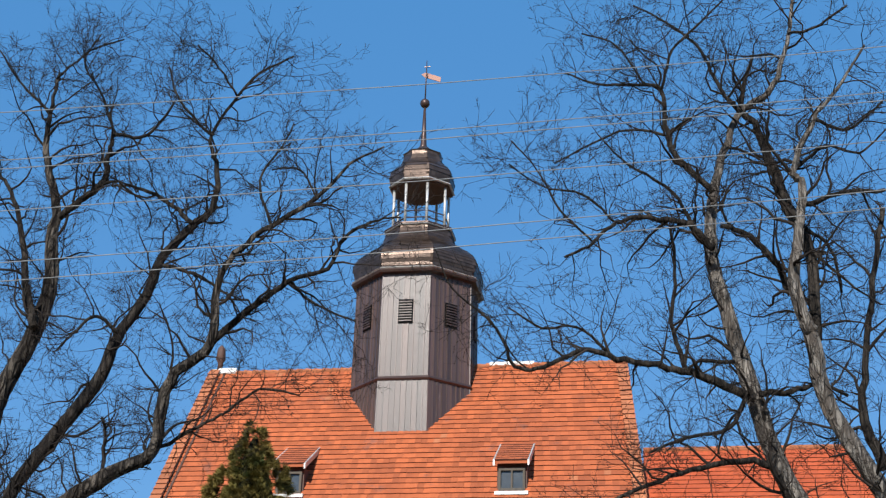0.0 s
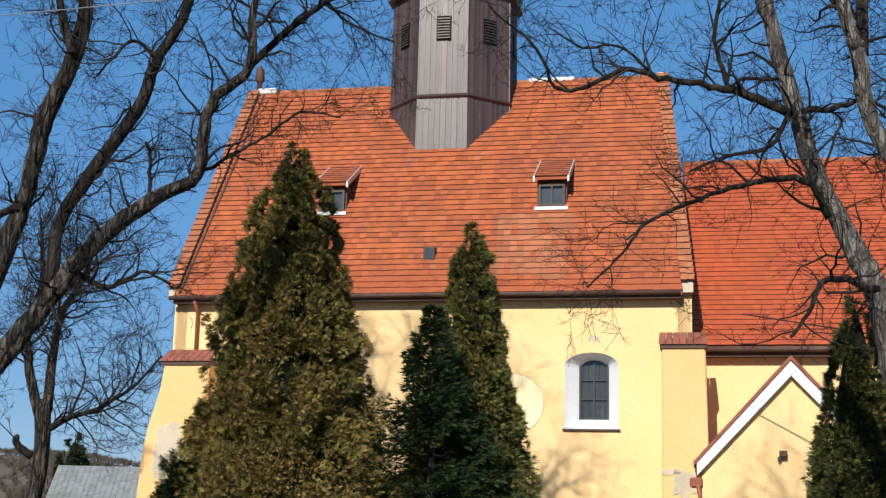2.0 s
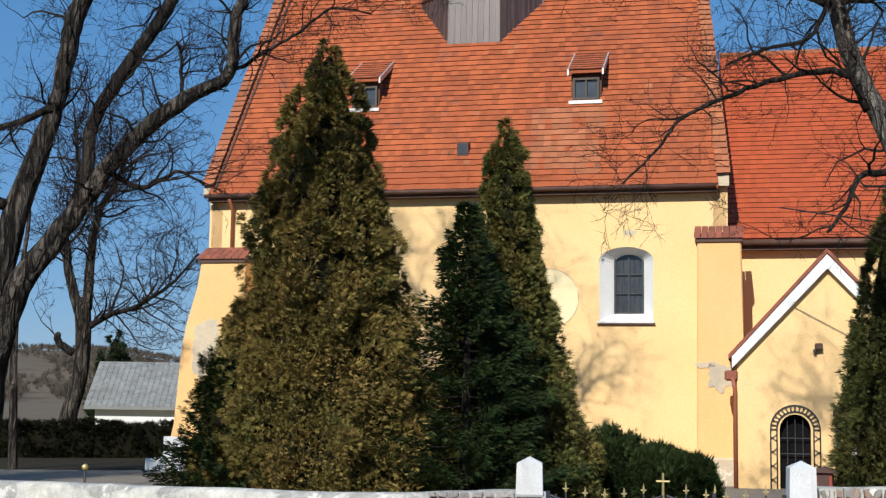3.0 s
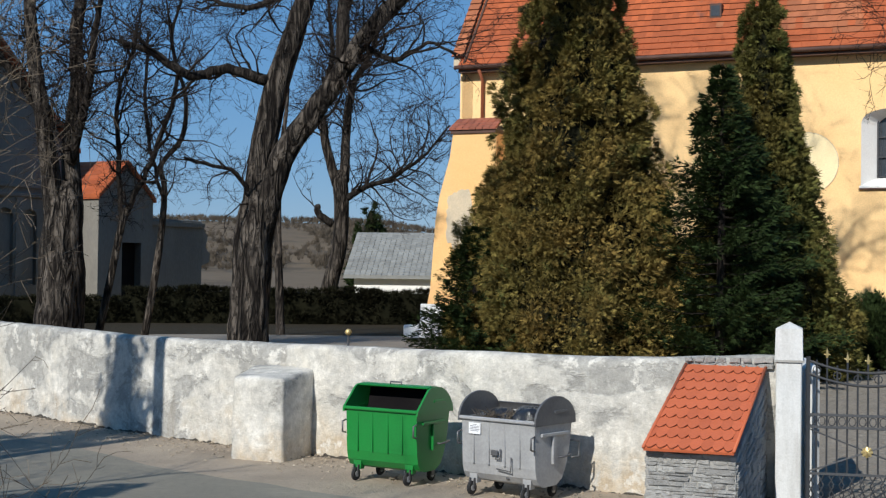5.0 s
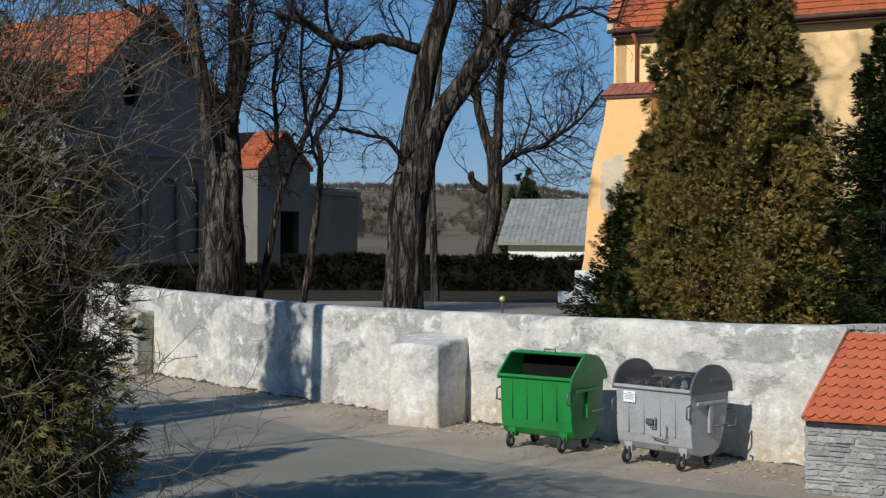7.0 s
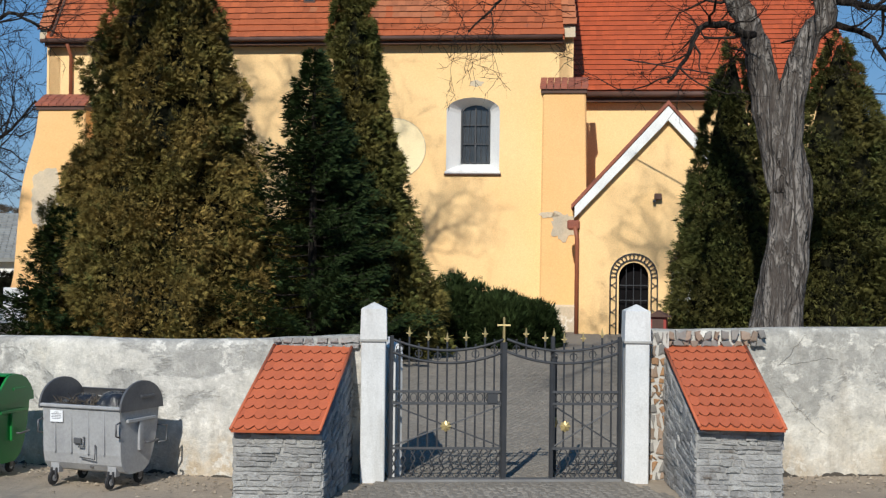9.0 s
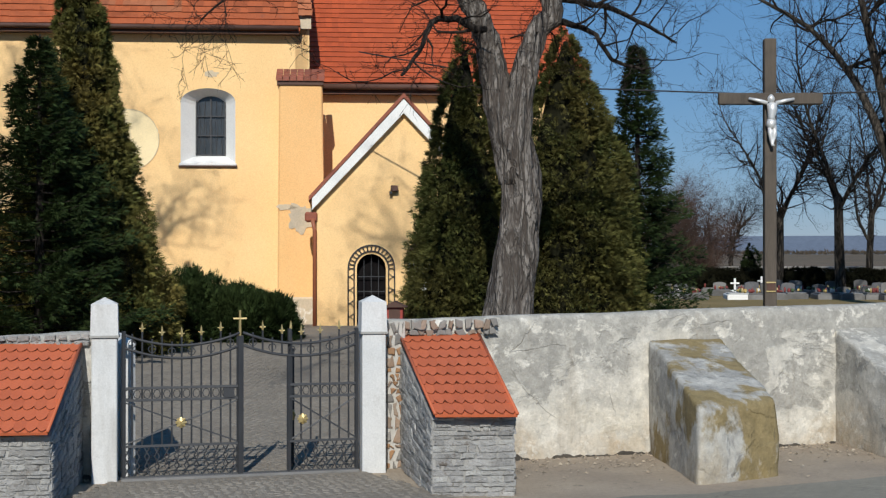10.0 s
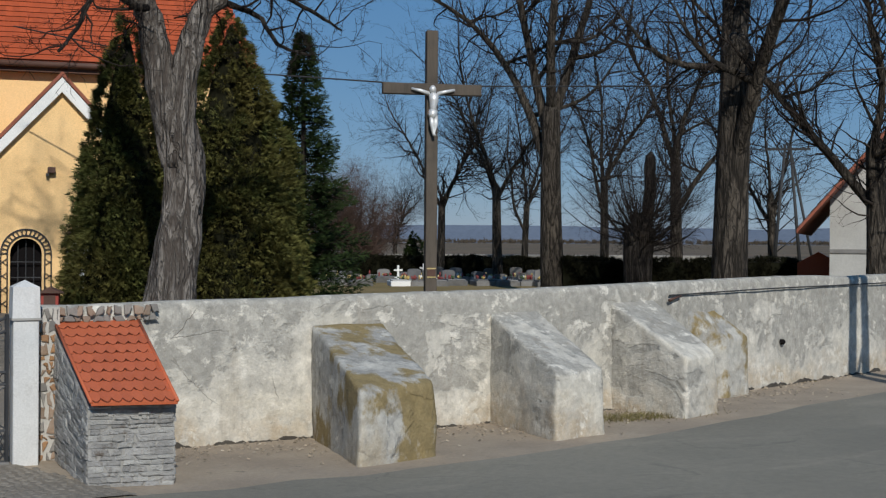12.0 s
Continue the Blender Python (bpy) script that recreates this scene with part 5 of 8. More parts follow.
stones(wall_west, (-0.75, 18.99, 1.80), (0.46, 18.84, 1.80), (-0.75, 18.99, 1.94), (0.46, 18.84, 1.97), 2, 8, SLATE, "stone", 73, 0.03, 0.14)


# ---- waste containers ----
def drum_shade(W):
    """A solid dark block standing for the shade inside a closed container."""
    bm = bmesh.new()
    pts = [(-0.36, 0.92), (-0.10, 0.96), (0.12, 1.10), (0.18, 1.38), (0.28, 1.37), (0.42, 1.26), (0.46, 0.98)]
    a = [bm.verts.new((-W + 0.02, y, z)) for y, z in pts]
    b = [bm.verts.new((W - 0.02, y, z)) for y, z in pts]
    bm.faces.new(a)
    bm.faces.new(b[::-1])
    for i in range(len(pts)):
        j = (i + 1) % len(pts)
        bm.faces.new((a[i], a[j], b[j], b[i]))
    return bm


def container(m, body_mat, lid_mat, closed, label):
    """Steel waste container 1.37 m wide with a drum lid; x across the front, y to the back."""
    c = empty("waste_container", m, label, "waste container", "waste containers")
    prof = [(-0.43, 1.10), (-0.40, 0.46), (-0.37, 0.32), (-0.30, 0.23), (-0.18, 0.19), (0.12, 0.20), (0.26, 0.28), (0.36, 0.46), (0.44, 0.72), (0.51, 1.16)]
    bm = bmesh.new()
    W = 0.64
    a = [bm.verts.new((-W, y, z)) for y, z in prof]
    b = [bm.verts.new((W, y, z)) for y, z in prof]
    for i in range(len(prof) - 1):
        bm.faces.new((a[i], b[i], b[i + 1], a[i + 1]))
    bm.faces.new(a)
    bm.faces.new(b[::-1])
    bmesh.ops.recalc_face_normals(bm, faces=bm.faces)
    body = part("body", bm, body_mat, c)
    sol = body.modifiers.new("thickness", "SOLIDIFY")
    sol.thickness, sol.offset = 0.02, -1
    part("rim", bm_box(-W - 0.03, W + 0.03, -0.47, -0.41, 1.08, 1.13, bevel=0.012), body_mat, c)
    part("rim", bm_box(-W - 0.03, W + 0.03, 0.50, 0.56, 1.14, 1.19, bevel=0.012), body_mat, c)
    for x in (-0.43, -0.16, 0.12, 0.38):
        part("rib", bm_box(x - 0.012, x + 0.012, -0.435, -0.405, 0.46, 1.06, bevel=0.005), body_mat, c)
    # drum ends
    for s in (-1, 1):
        bm = bmesh.new()
        shut = [(-0.47, 1.05), (-0.46, 1.12), (-0.17, 1.41), (-0.10, 1.445), (0.05, 1.455), (0.20, 1.44), (0.34, 1.38), (0.45, 1.28), (0.52, 1.16), (0.54, 1.06)]
        pts = [(-0.47, 1.06)] + [(0.03 + 0.50 * math.cos(math.pi - math.pi * i / 16), 1.10 + 0.36 * math.sin(math.pi * i / 16)) for i in range(17)] + [(0.54, 1.06)]
        pts = shut if closed else pts
        f0 = [bm.verts.new((s * (W + 0.012), y, z)) for y, z in pts]
        f1 = [bm.verts.new((s * (W + 0.045), y, z)) for y, z in pts]
        bm.faces.new(f0)
        bm.faces.new(f1[::-1])
        for i in range(len(pts)):
            j = (i + 1) % len(pts)
            bm.faces.new((f0[i], f0[j], f1[j], f1[i]))
        end = part("drum_end", bm, lid_mat, c)
        part("lever", bm_box(s * 0.69 - 0.012, s * 0.69 + 0.012, -0.02, 0.30, 1.22, 1.26, bevel=0.006), ZINC_DARK if not closed else lid_mat, end)
        part("side_rail", bm_box(s * 0.665 - 0.02, s * 0.665 + 0.02, -0.30, 0.36, 0.90, 0.95, bevel=0.008), body_mat, c)
        part("side_post", bm_box(s * 0.66 - 0.02, s * 0.66 + 0.02, -0.02, 0.06, 0.5, 0.9, bevel=0.008), body_mat, c)
        rod("handle", [(s * 0.645, -0.43, 0.72), (s * 0.645, -0.52, 0.74), (s * 0.645, -0.52, 0.90), (s * 0.645, -0.43, 0.92)], 0.014, ZINC_DARK, c, "bent rod handle", 6)
        rod("handle", [(s * 0.68, 0.10, 0.60), (s * 0.74, 0.12, 0.60), (s * 0.74, 0.34, 0.62), (s * 0.68, 0.36, 0.62)], 0.014, ZINC_DARK, c, "", 6)
    # lid: closed but for the front slot, or rolled back
    a0, a1 = (72, 180) if closed else (150, 185)
    v, f = [], []
    n = 14
    for i in range(n + 1):
        w = radians(180 - (a0 + (a1 - a0) * i / n))
        for s in (-1, 1):
            for rr in (0.0, 0.018):
                v.append((s * W, 0.03 - (0.48 + rr) * math.cos(math.pi - w), 1.10 + (0.345 + rr) * math.sin(w)))
    for i in range(n):
        o = i * 4
        f += [(o, o + 2, o + 6, o + 4), (o + 1, o + 5, o + 7, o + 3), (o, o + 4, o + 5, o + 1), (o + 2, o + 3, o + 7, o + 6)]
    f += [(0, 1, 3, 2), (n * 4, n * 4 + 2, n * 4 + 3, n * 4 + 1)]
    lid = meshpart("lid", v, f, lid_mat, c)
    if closed:
        rod("lid_handle", [(-0.10, -0.03, 1.43), (-0.10, -0.03, 1.50), (0.10, -0.03, 1.50), (0.10, -0.03, 1.43)], 0.014, ZINC_DARK, lid, "", 6)
        part("slot_void", drum_shade(W), DARK, c, "dark block painted as the shade inside")
    for sx in (-1, 1):
        for sy, y in ((-1, -0.38), (1, 0.24)):
            x = sx * 0.47
            part("leg_bracket", bm_prism([(x - 0.075, 0.34), (x + 0.075, 0.34), (x + 0.06, 0.17), (x - 0.06, 0.17)], *sorted((y - sy * 0.02, y - sy * 0.12))), body_mat, c)
            bm = bmesh.new()
            bmesh.ops.create_cone(bm, cap_ends=True, segments=18, radius1=0.10, radius2=0.10, depth=0.05, matrix=Matrix.Translation((x, y + sy * 0.02, 0.10)) @ pose(0, 0, 0, 0, 90, 0))
            bmesh.ops.bevel(bm, geom=[e for e in bm.edges if e.calc_face_angle(0) > 1], offset=0.012, segments=2, affect="EDGES")
            wheel = part("wheel", bm, RUBBER, c)
            bm = bmesh.new()
            bmesh.ops.create_cone(bm, cap_ends=True, segments=12, radius1=0.045, radius2=0.045, depth=0.06, matrix=Matrix.Translation((x, y + sy * 0.02, 0.10)) @ pose(0, 0, 0, 0, 90, 0))
            part("hub", bm, ZINC, wheel)
            for k in (-1, 1):
                part("fork", bm_box(x + k * 0.04 - 0.006, x + k * 0.04 + 0.006, y - 0.03, y + sy * 0.02 + 0.03, 0.09, 0.24), ZINC_DARK, wheel)
    return c


green = container(pose(-4.86, 19.42, 0.02, 0, 0, -20) @ Matrix.Scale(0.95, 4), GREEN_BIN, GREEN_BIN, True, "green steel waste container on castors by the wall")
silver = container(pose(-2.98, 18.56, 0.02, 0, 0, -27) @ Matrix.Scale(0.95, 4), ZINC, ZINC_DARK, False, "open galvanised steel waste container on castors")
notice = part("notice", bm_box(-0.50, -0.29, -0.447, -0.442, 0.88, 1.04), PAPER, silver, "white paper notice")
for i, wd in enumerate((0.10, 0.24, 0.22, 0.25, 0.2)):
    part("print_line", bm_box(-0.395 - wd * 0.35, -0.395 + wd * 0.35, -0.4505, -0.4475, 1.010 - i * 0.022, 1.018 - i * 0.022), INK, notice)
part("latch", bm_box(-0.10, 0.02, -0.46, -0.42, 0.60, 0.68, bevel=0.01), ZINC_DARK, silver, "dark steel latch")
rod("latch_bar", [(0.06, -0.44, 0.70), (0.06, -0.45, 0.56), (-0.02, -0.45, 0.56)], 0.012, ZINC_DARK, silver)
rod("latch_bar", [(0.0, -0.44, 0.42), (0.25, -0.45, 0.40), (0.25, -0.44, 0.6)], 0.010, ZINC_DARK, silver)
part("drain_plug", bm_box(0.10, 0.16, -0.36, -0.28, 0.27, 0.36, bevel=0.01), ZINC_DARK, silver)
rod("handle", [(0.62, 0.5, 0.55), (0.66, 0.66, 0.56), (0.66, 0.66, 0.78), (0.62, 0.5, 0.8)], 0.014, ZINC_DARK, silver, "", 6)


def bag(m, sx, sy, sz, seed):
    bm = bmesh.new()
    bmesh.ops.create_icosphere(bm, subdivisions=4, radius=1)
    for q in bm.verts:
        k = 1 + 0.18 * noise.noise(q.co * 1.6 + Vector((seed, 0, 0))) + 0.10 * abs(noise.noise(q.co * 5 + Vector((0, seed, 0))))
        q.co = Vector((q.co.x * sx, q.co.y * sy, max(-0.6, q.co.z) * sz)) * k
    ob = part("rubbish_bag", bm, BAG, None, "", True)
    ob.matrix_basis = m
    return tagged(ob, "tied black plastic rubbish bag in the container", "rubbish bag", "rubbish bags")


base = pose(-2.98, 18.56, 0.02, 0, 0, -27) @ Matrix.Scale(0.95, 4)
bag(base @ pose(0.30, 0.0, 1.10), 0.30, 0.30, 0.20, 2)
bag(base @ pose(-0.35, 0.15, 1.02), 0.26, 0.28, 0.20, 5)
v, f = [], []
rl = random.Random(8)
for i in range(220):
    p = base @ Vector((rl.uniform(-0.5, 0.15), rl.uniform(-0.32, 0.35), 1.08 + rl.random() * 0.09))
    d = Vector((rl.uniform(-1, 1), rl.uniform(-1, 1), rl.uniform(-0.2, 0.9))).normalized() * rl.uniform(0.05, 0.16)
    tube(v, f, [p, p + d], [0.006, 0.003], 3)
tagged(meshpart("garden_waste", v, f, TWIG_PALE), "dry brown twigs and leaves filling the container", "garden waste", kind="stuff")

# litter at the wall's foot
v, f = [], []
for i in range(2800):
    x = rl.uniform(-14, 21)
    y = wall_y(x) - abs(rl.gauss(0.4, 0.7)) - 0.15
    if -0.9 < x < 5.6 and y > 15:
        continue
    s = rl.uniform(0.008, 0.04)
    p = Vector((x, y, 0.02))
    k = len(v)
    a = rl.uniform(0, 6.28)
    v += [p + Vector((math.cos(a + q * 2.1) * s, math.sin(a + q * 2.1) * s, rl.uniform(0, 0.02))) for q in range(3)] + [p + Vector((0, 0, s * 0.8))]
    f += [(k, k + 1, k + 3), (k + 1, k + 2, k + 3), (k + 2, k, k + 3)]
tagged(meshpart("litter", v, f, surf("litter", (0.20, 0.15, 0.10), (0.32, 0.28, 0.22), 0.9, 5, 40, 0, island=1.0)), "scattered gravel and dry leaves along the wall", "gravel", kind="stuff")
v, f = [], []
for i in range(1300):
    x, y = rl.gauss(14.4, 0.8), rl.gauss(18.9, 0.22)
    p = Vector((x, y, 0.0))
    tube(v, f, [p, p + Vector((rl.uniform(-0.06, 0.06), rl.uniform(-0.06, 0.06), rl.uniform(0.03, 0.10)))], [0.006, 0.001], 3)
tagged(meshpart("weeds", v, f, surf("weeds", (0.13, 0.12, 0.04), (0.18, 0.14, 0.07), 0.9, 5, 40, 0, island=0.8)), "patch of dry weeds at the wall foot", "weeds", kind="stuff")

# ---- roadside cross ----
cross = empty("wayside_cross", pose(13.36, 24.0, 0.9, 0, 0, -17), "tall weathered timber cross with a silver figure", "cross")
part("post", bm_box(-0.115, 0.115, -0.10, 0.10, -0.2, 6.3, bevel=0.012), OAK, cross)
part("crossbeam", bm_box(-1.0, 1.0, -0.135, 0.03, 5.02, 5.24, bevel=0.012), OAK, cross)
part("plate", bm_box(-0.08, 0.08, -0.115, -0.10, 1.42, 1.56), DARK_TILE, cross, "small dark plaque with a gilt edge")
for z in (1.40, 1.57):
    part("plate_edge", bm_box(-0.09, 0.09, -0.12, -0.10, z - 0.012, z + 0.012), GOLD, cross)
v, f = [], []
S = lambda x, z, y=-0.20: Vector((x * 0.84, y, 5.12 + (z - 5.12) * 0.63))
tube(v, f, [S(0, 4.98), S(0.01, 4.75), S(-0.01, 4.55), S(0.0, 4.40)], [0.10, 0.095, 0.07, 0.085], 8)
tube(v, f, [S(-0.10, 4.98), S(-0.30, 5.06), S(-0.52, 5.13, -0.17)], [0.045, 0.04, 0.028], 6)
tube(v, f, [S(0.10, 4.98), S(0.30, 5.05), S(0.52, 5.11, -0.17)], [0.045, 0.04, 0.028], 6)
tube(v, f, [S(0.0, 4.98), S(-0.02, 5.06, -0.23), S(-0.03, 5.14, -0.25), S(-0.02, 5.22, -0.23)], [0.04, 0.065, 0.07, 0.03], 8)
tube(v, f, [S(0.0, 4.46), S(-0.02, 4.32), S(0.0, 4.20)], [0.09, 0.095, 0.075], 8)
tube(v, f, [S(-0.04, 4.28), S(-0.05, 4.02, -0.26), S(0.0, 3.75), S(0.01, 3.66, -0.24)], [0.052, 0.045, 0.032, 0.024], 6)
tube(v, f, [S(0.05, 4.28), S(0.05, 4.02, -0.26), S(0.01, 3.75), S(0.03, 3.66, -0.25)], [0.052, 0.045, 0.032, 0.024], 6)
tagged(meshpart("statue", v, f, SILVER, cross, "plain silver-painted figure", True))

# ---- red notice case by the drive ----
case = empty("notice_case", pose(5.95, 24.3, ground_z(5.95, 24.3), 0, 0, -20), "small red-brown wooden case with a pitched lid", "notice case")
lid_z = 2.17 - ground_z(5.95, 24.3)
part("post", bm_box(-0.06, 0.06, -0.06, 0.06, -0.1, lid_z - 0.55), OAK, case)
part("body", bm_box(-0.15, 0.15, -0.13, 0.13, lid_z - 0.55, lid_z - 0.10, bevel=0.008), RED_BOX, case)
part("door", bm_box(-0.10, 0.10, -0.142, -0.132, lid_z - 0.50, lid_z - 0.15), DARK_TILE, case)
part("roof", bm_prism([(-0.22, lid_z - 0.11), (0.22, lid_z - 0.11), (0, lid_z)], -0.2, 0.2), DARK_TILE, case)

# white return of the wall inside the gateway, and mortar round the rubble
part("return_wall", bm_box(0.86, 1.06, 18.95, 20.9, -0.1, 1.86, bevel=0.06), PILLAR, wall_west, "whitewashed return wall inside the gateway")
part("mortar_face", bm_box(4.425, 4.76, 18.80, 18.9, -0.05, 2.07), surf("pale_mortar", (0.50, 0.475, 0.43), (0.42, 0.40, 0.365), 0.95, 5, 40, 0.5, 0.01), wall_east, "pale mortar")


# ---- trees: a few guide points for each main limb: x, y, height, radius ----
LOCUST_WEST = []
LOCUST_WEST.append([(-10.67, 29, 1.12, 0.478), (-10.6, 29, 2.72, 0.43), (-10.5, 29, 4.05, 0.40), (-10.4, 29, 4.6, 0.36)])
LOCUST_WEST.append([(-10.56, 29, 3.5, 0.29), (-10.44, 29.06, 5.3, 0.31), (-10.17, 29.12, 6.97, 0.285), (-9.70, 29.18, 8.48, 0.235), (-9.34, 29.25, 9.75, 0.178), (-9.2, 29.31, 10.8, 0.188), (-9.01, 29.37, 11.72, 0.188), (-8.58, 29.43, 12.95, 0.179), (-8.39, 29.49, 14.21, 0.159), (-8.56, 29.55, 15.36, 0.14), (-8.55, 29.62, 16.11, 0.11), (-9.03, 29.68, 17.61, 0.08), (-9.06, 29.74, 18.72, 0.05), (-9.03, 29.8, 19.86, 0.03)])
LOCUST_WEST.append([(-8.28, 29, 15.62, 0.088), (-7.72, 28.83, 16.07, 0.078), (-7.28, 28.67, 16.44, 0.077), (-7.19, 28.5, 17.09, 0.058), (-7.07, 28.33, 17.44, 0.048), (-6.32, 28.17, 17.39, 0.038), (-5.74, 28, 18.21, 0.028)])
LOCUST_WEST.append([(-8.47, 29, 12.93, 0.108), (-8.89, 29.25, 14.09, 0.089), (-9.19, 29.5, 15.31, 0.07), (-9.71, 29.75, 16.57, 0.05), (-10.12, 30, 17.12, 0.041)])
LOCUST_WEST.append([(-10.42, 29, 3.7, 0.26), (-9.92, 28.91, 5.5, 0.27), (-9.2, 28.81, 6.45, 0.25), (-8.56, 28.72, 7.28, 0.213), (-8.04, 28.62, 7.99, 0.193), (-7.28, 28.53, 8.82, 0.173), (-6.35, 28.44, 9.52, 0.154), (-5.43, 28.34, 10.04, 0.124), (-5.34, 28.25, 11, 0.124), (-5.1, 28.16, 11.73, 0.114), (-4.42, 28.06, 12.36, 0.104), (-4.35, 27.97, 13.63, 0.085), (-4.03, 27.88, 14.4, 0.066), (-3.27, 27.78, 15.07, 0.056), (-2.31, 27.69, 15.75, 0.047), (-1.6, 27.59, 16.57, 0.028), (-0.86, 27.5, 16.98, 0.019)])
LOCUST_WEST.append([(-4.52, 29, 12.74, 0.088), (-3.74, 28.83, 13.45, 0.078), (-2.89, 28.67, 14.09, 0.058), (-2.02, 28.5, 14.4, 0.048), (-1.67, 28.33, 15.1, 0.038), (-0.93, 28.17, 15.47, 0.029), (-0.42, 28, 15.49, 0.019)])
LOCUST_WEST.append([(-8.58, 29, 7.44, 0.157), (-8.55, 29.09, 8.95, 0.147), (-8.15, 29.18, 9.9, 0.148), (-7.01, 29.28, 11.76, 0.138), (-6.72, 29.37, 12.86, 0.119), (-6.17, 29.46, 14, 0.109), (-5.96, 29.55, 14.89, 0.1), (-5.34, 29.65, 15.81, 0.09), (-4.93, 29.74, 16.31, 0.08), (-4.91, 29.83, 17.4, 0.06), (-5.14, 29.92, 18.36, 0.04), (-4.63, 30.02, 19.53, 0.035), (-4.14, 30.11, 20.26, 0.031), (-3.34, 30.2, 20.84, 0.02)])
LOCUST_WEST.append([(-5.23, 29, 15.6, 0.059), (-5.87, 29.33, 16.23, 0.05), (-6.78, 29.67, 16.79, 0.04), (-7.39, 30, 16.93, 0.03)])
LOCUST_WEST.append([(-6.58, 29, 9.68, 0.044), (-6.56, 28.75, 10.48, 0.039), (-6.61, 28.5, 10.78, 0.029)])
LOCUST_WEST.append([(-5.55, 29, 10.21, 0.049), (-4.72, 28.75, 10.67, 0.039), (-3.99, 28.5, 11, 0.029), (-3.28, 28.25, 11.45, 0.029), (-2.41, 28, 11.28, 0.019)])
LOCUST_WEST.append([(-10.24, 29, 7.27, 0.137), (-11.08, 28.62, 7.5, 0.116), (-11.82, 28.25, 7.33, 0.105), (-12.56, 27.88, 7.79, 0.085), (-13.16, 27.5, 7.98, 0.065)])
LOCUST_WEST.append([(-8.84, 29, 18.32, 0.039), (-9.7, 29.25, 19.2, 0.03), (-10.47, 29.5, 20.26, 0.02)])
LOCUST_WEST.append([(-8.83, 29, 19.25, 0.029), (-8.05, 28.75, 19.91, 0.024), (-7.22, 28.5, 20.11, 0.019)])
LOCUST_WEST.append([(-7.24, 29, 17.79, 0.039), (-7.75, 29.2, 18.94, 0.03), (-8.33, 29.4, 19.98, 0.025), (-8.07, 29.6, 20.92, 0.02)])
LOCUST_WEST.append([(-4.99, 29, 17.88, 0.039), (-5.89, 29.4, 18.98, 0.03), (-6.34, 29.8, 20.14, 0.02)])
LOCUST_WEST.append([(-4.48, 29, 18.97, 0.029), (-5.05, 28.7, 19.7, 0.024), (-5.44, 28.4, 19.98, 0.019)])
LOCUST_WEST.append([(-3.41, 29, 15.6, 0.039), (-3.79, 29.2, 16.84, 0.03), (-3.35, 29.4, 17.86, 0.025), (-3.14, 29.6, 18.58, 0.02)])
LOCUST_WEST.append([(-2.42, 29, 16.36, 0.029), (-2.89, 29.3, 17.22, 0.025), (-3.59, 29.6, 17.34, 0.02)])
LOCUST_WEST.append([(-2.93, 29, 14.22, 0.039), (-2.24, 28.75, 13.61, 0.029), (-1.32, 28.5, 13.15, 0.019)])
LOCUST_WEST.append([(-6.59, 29, 12.87, 0.049), (-7.07, 28.73, 13.15, 0.039), (-7.45, 28.47, 12.65, 0.029), (-7.69, 28.2, 12.16, 0.024)])
LOCUST_WEST.append([(-5.83, 29, 14.52, 0.049), (-5.21, 28.8, 14.33, 0.039), (-4.24, 28.6, 13.74, 0.029), (-3.92, 28.4, 13.15, 0.019)])
LOCUST_WEST.append([(-8.15, 29, 8.06, 0.078), (-7.3, 28.67, 7.63, 0.058), (-6.48, 28.33, 7.93, 0.038), (-5.8, 28, 7.63, 0.028)])
LOCUST_WEST.append([(-9.26, 29, 9.45, 0.088), (-10.72, 29.33, 9.03, 0.069), (-11.78, 29.67, 9.24, 0.05), (-12.74, 30, 9.98, 0.041)])
LOCUST_WEST.append([(-10.51, 29, 4.46, 0.078), (-10.79, 28.5, 5.17, 0.048), (-11.42, 28, 5.37, 0.038), (-11.59, 27.5, 5.45, 0.028)])
LOCUST_EAST = []
LOCUST_EAST.append([(7.28, 22, 1.6, 0.41), (7.46, 22, 2.83, 0.37), (7.60, 22, 3.96, 0.345), (7.46, 22, 4.7, 0.32), (7.40, 22, 5.05, 0.30)])
LOCUST_EAST.append([(7.46, 22, 4.2, 0.25), (7.27, 22.05, 5.4, 0.255), (7.12, 22.11, 6.2, 0.24), (6.95, 22.16, 6.9, 0.201), (6.71, 22.21, 7.37, 0.192), (6.15, 22.27, 8.59, 0.165), (5.75, 22.32, 9.99, 0.151), (5.42, 22.37, 11.34, 0.128), (5.24, 22.43, 12.26, 0.114), (5.25, 22.48, 13.05, 0.106), (5.37, 22.53, 13.87, 0.084), (5.7, 22.59, 14.85, 0.069), (5.96, 22.64, 15.48, 0.061), (6.66, 22.69, 16.15, 0.054), (7.03, 22.75, 17.33, 0.038), (7.19, 22.8, 18.29, 0.031)])
LOCUST_EAST.append([(5.15, 22, 12.4, 0.067), (4.7, 21.76, 12.71, 0.059), (3.97, 21.52, 12.74, 0.044), (3.34, 21.28, 12.5, 0.036), (2.91, 21.04, 12.01, 0.028), (2.41, 20.8, 11.63, 0.021)])
LOCUST_EAST.append([(5.19, 22, 13.5, 0.059), (4.74, 22.17, 14.13, 0.06), (4.49, 22.33, 14.78, 0.053), (4.45, 22.5, 15.83, 0.038), (4.06, 22.67, 16.03, 0.031), (3.33, 22.83, 16.09, 0.023), (2.7, 23, 16.41, 0.016)])
LOCUST_EAST.append([(4.89, 22, 12.61, 0.037), (4.43, 21.77, 13.36, 0.029), (3.61, 21.53, 13.76, 0.022), (3.08, 21.3, 14.18, 0.014)])
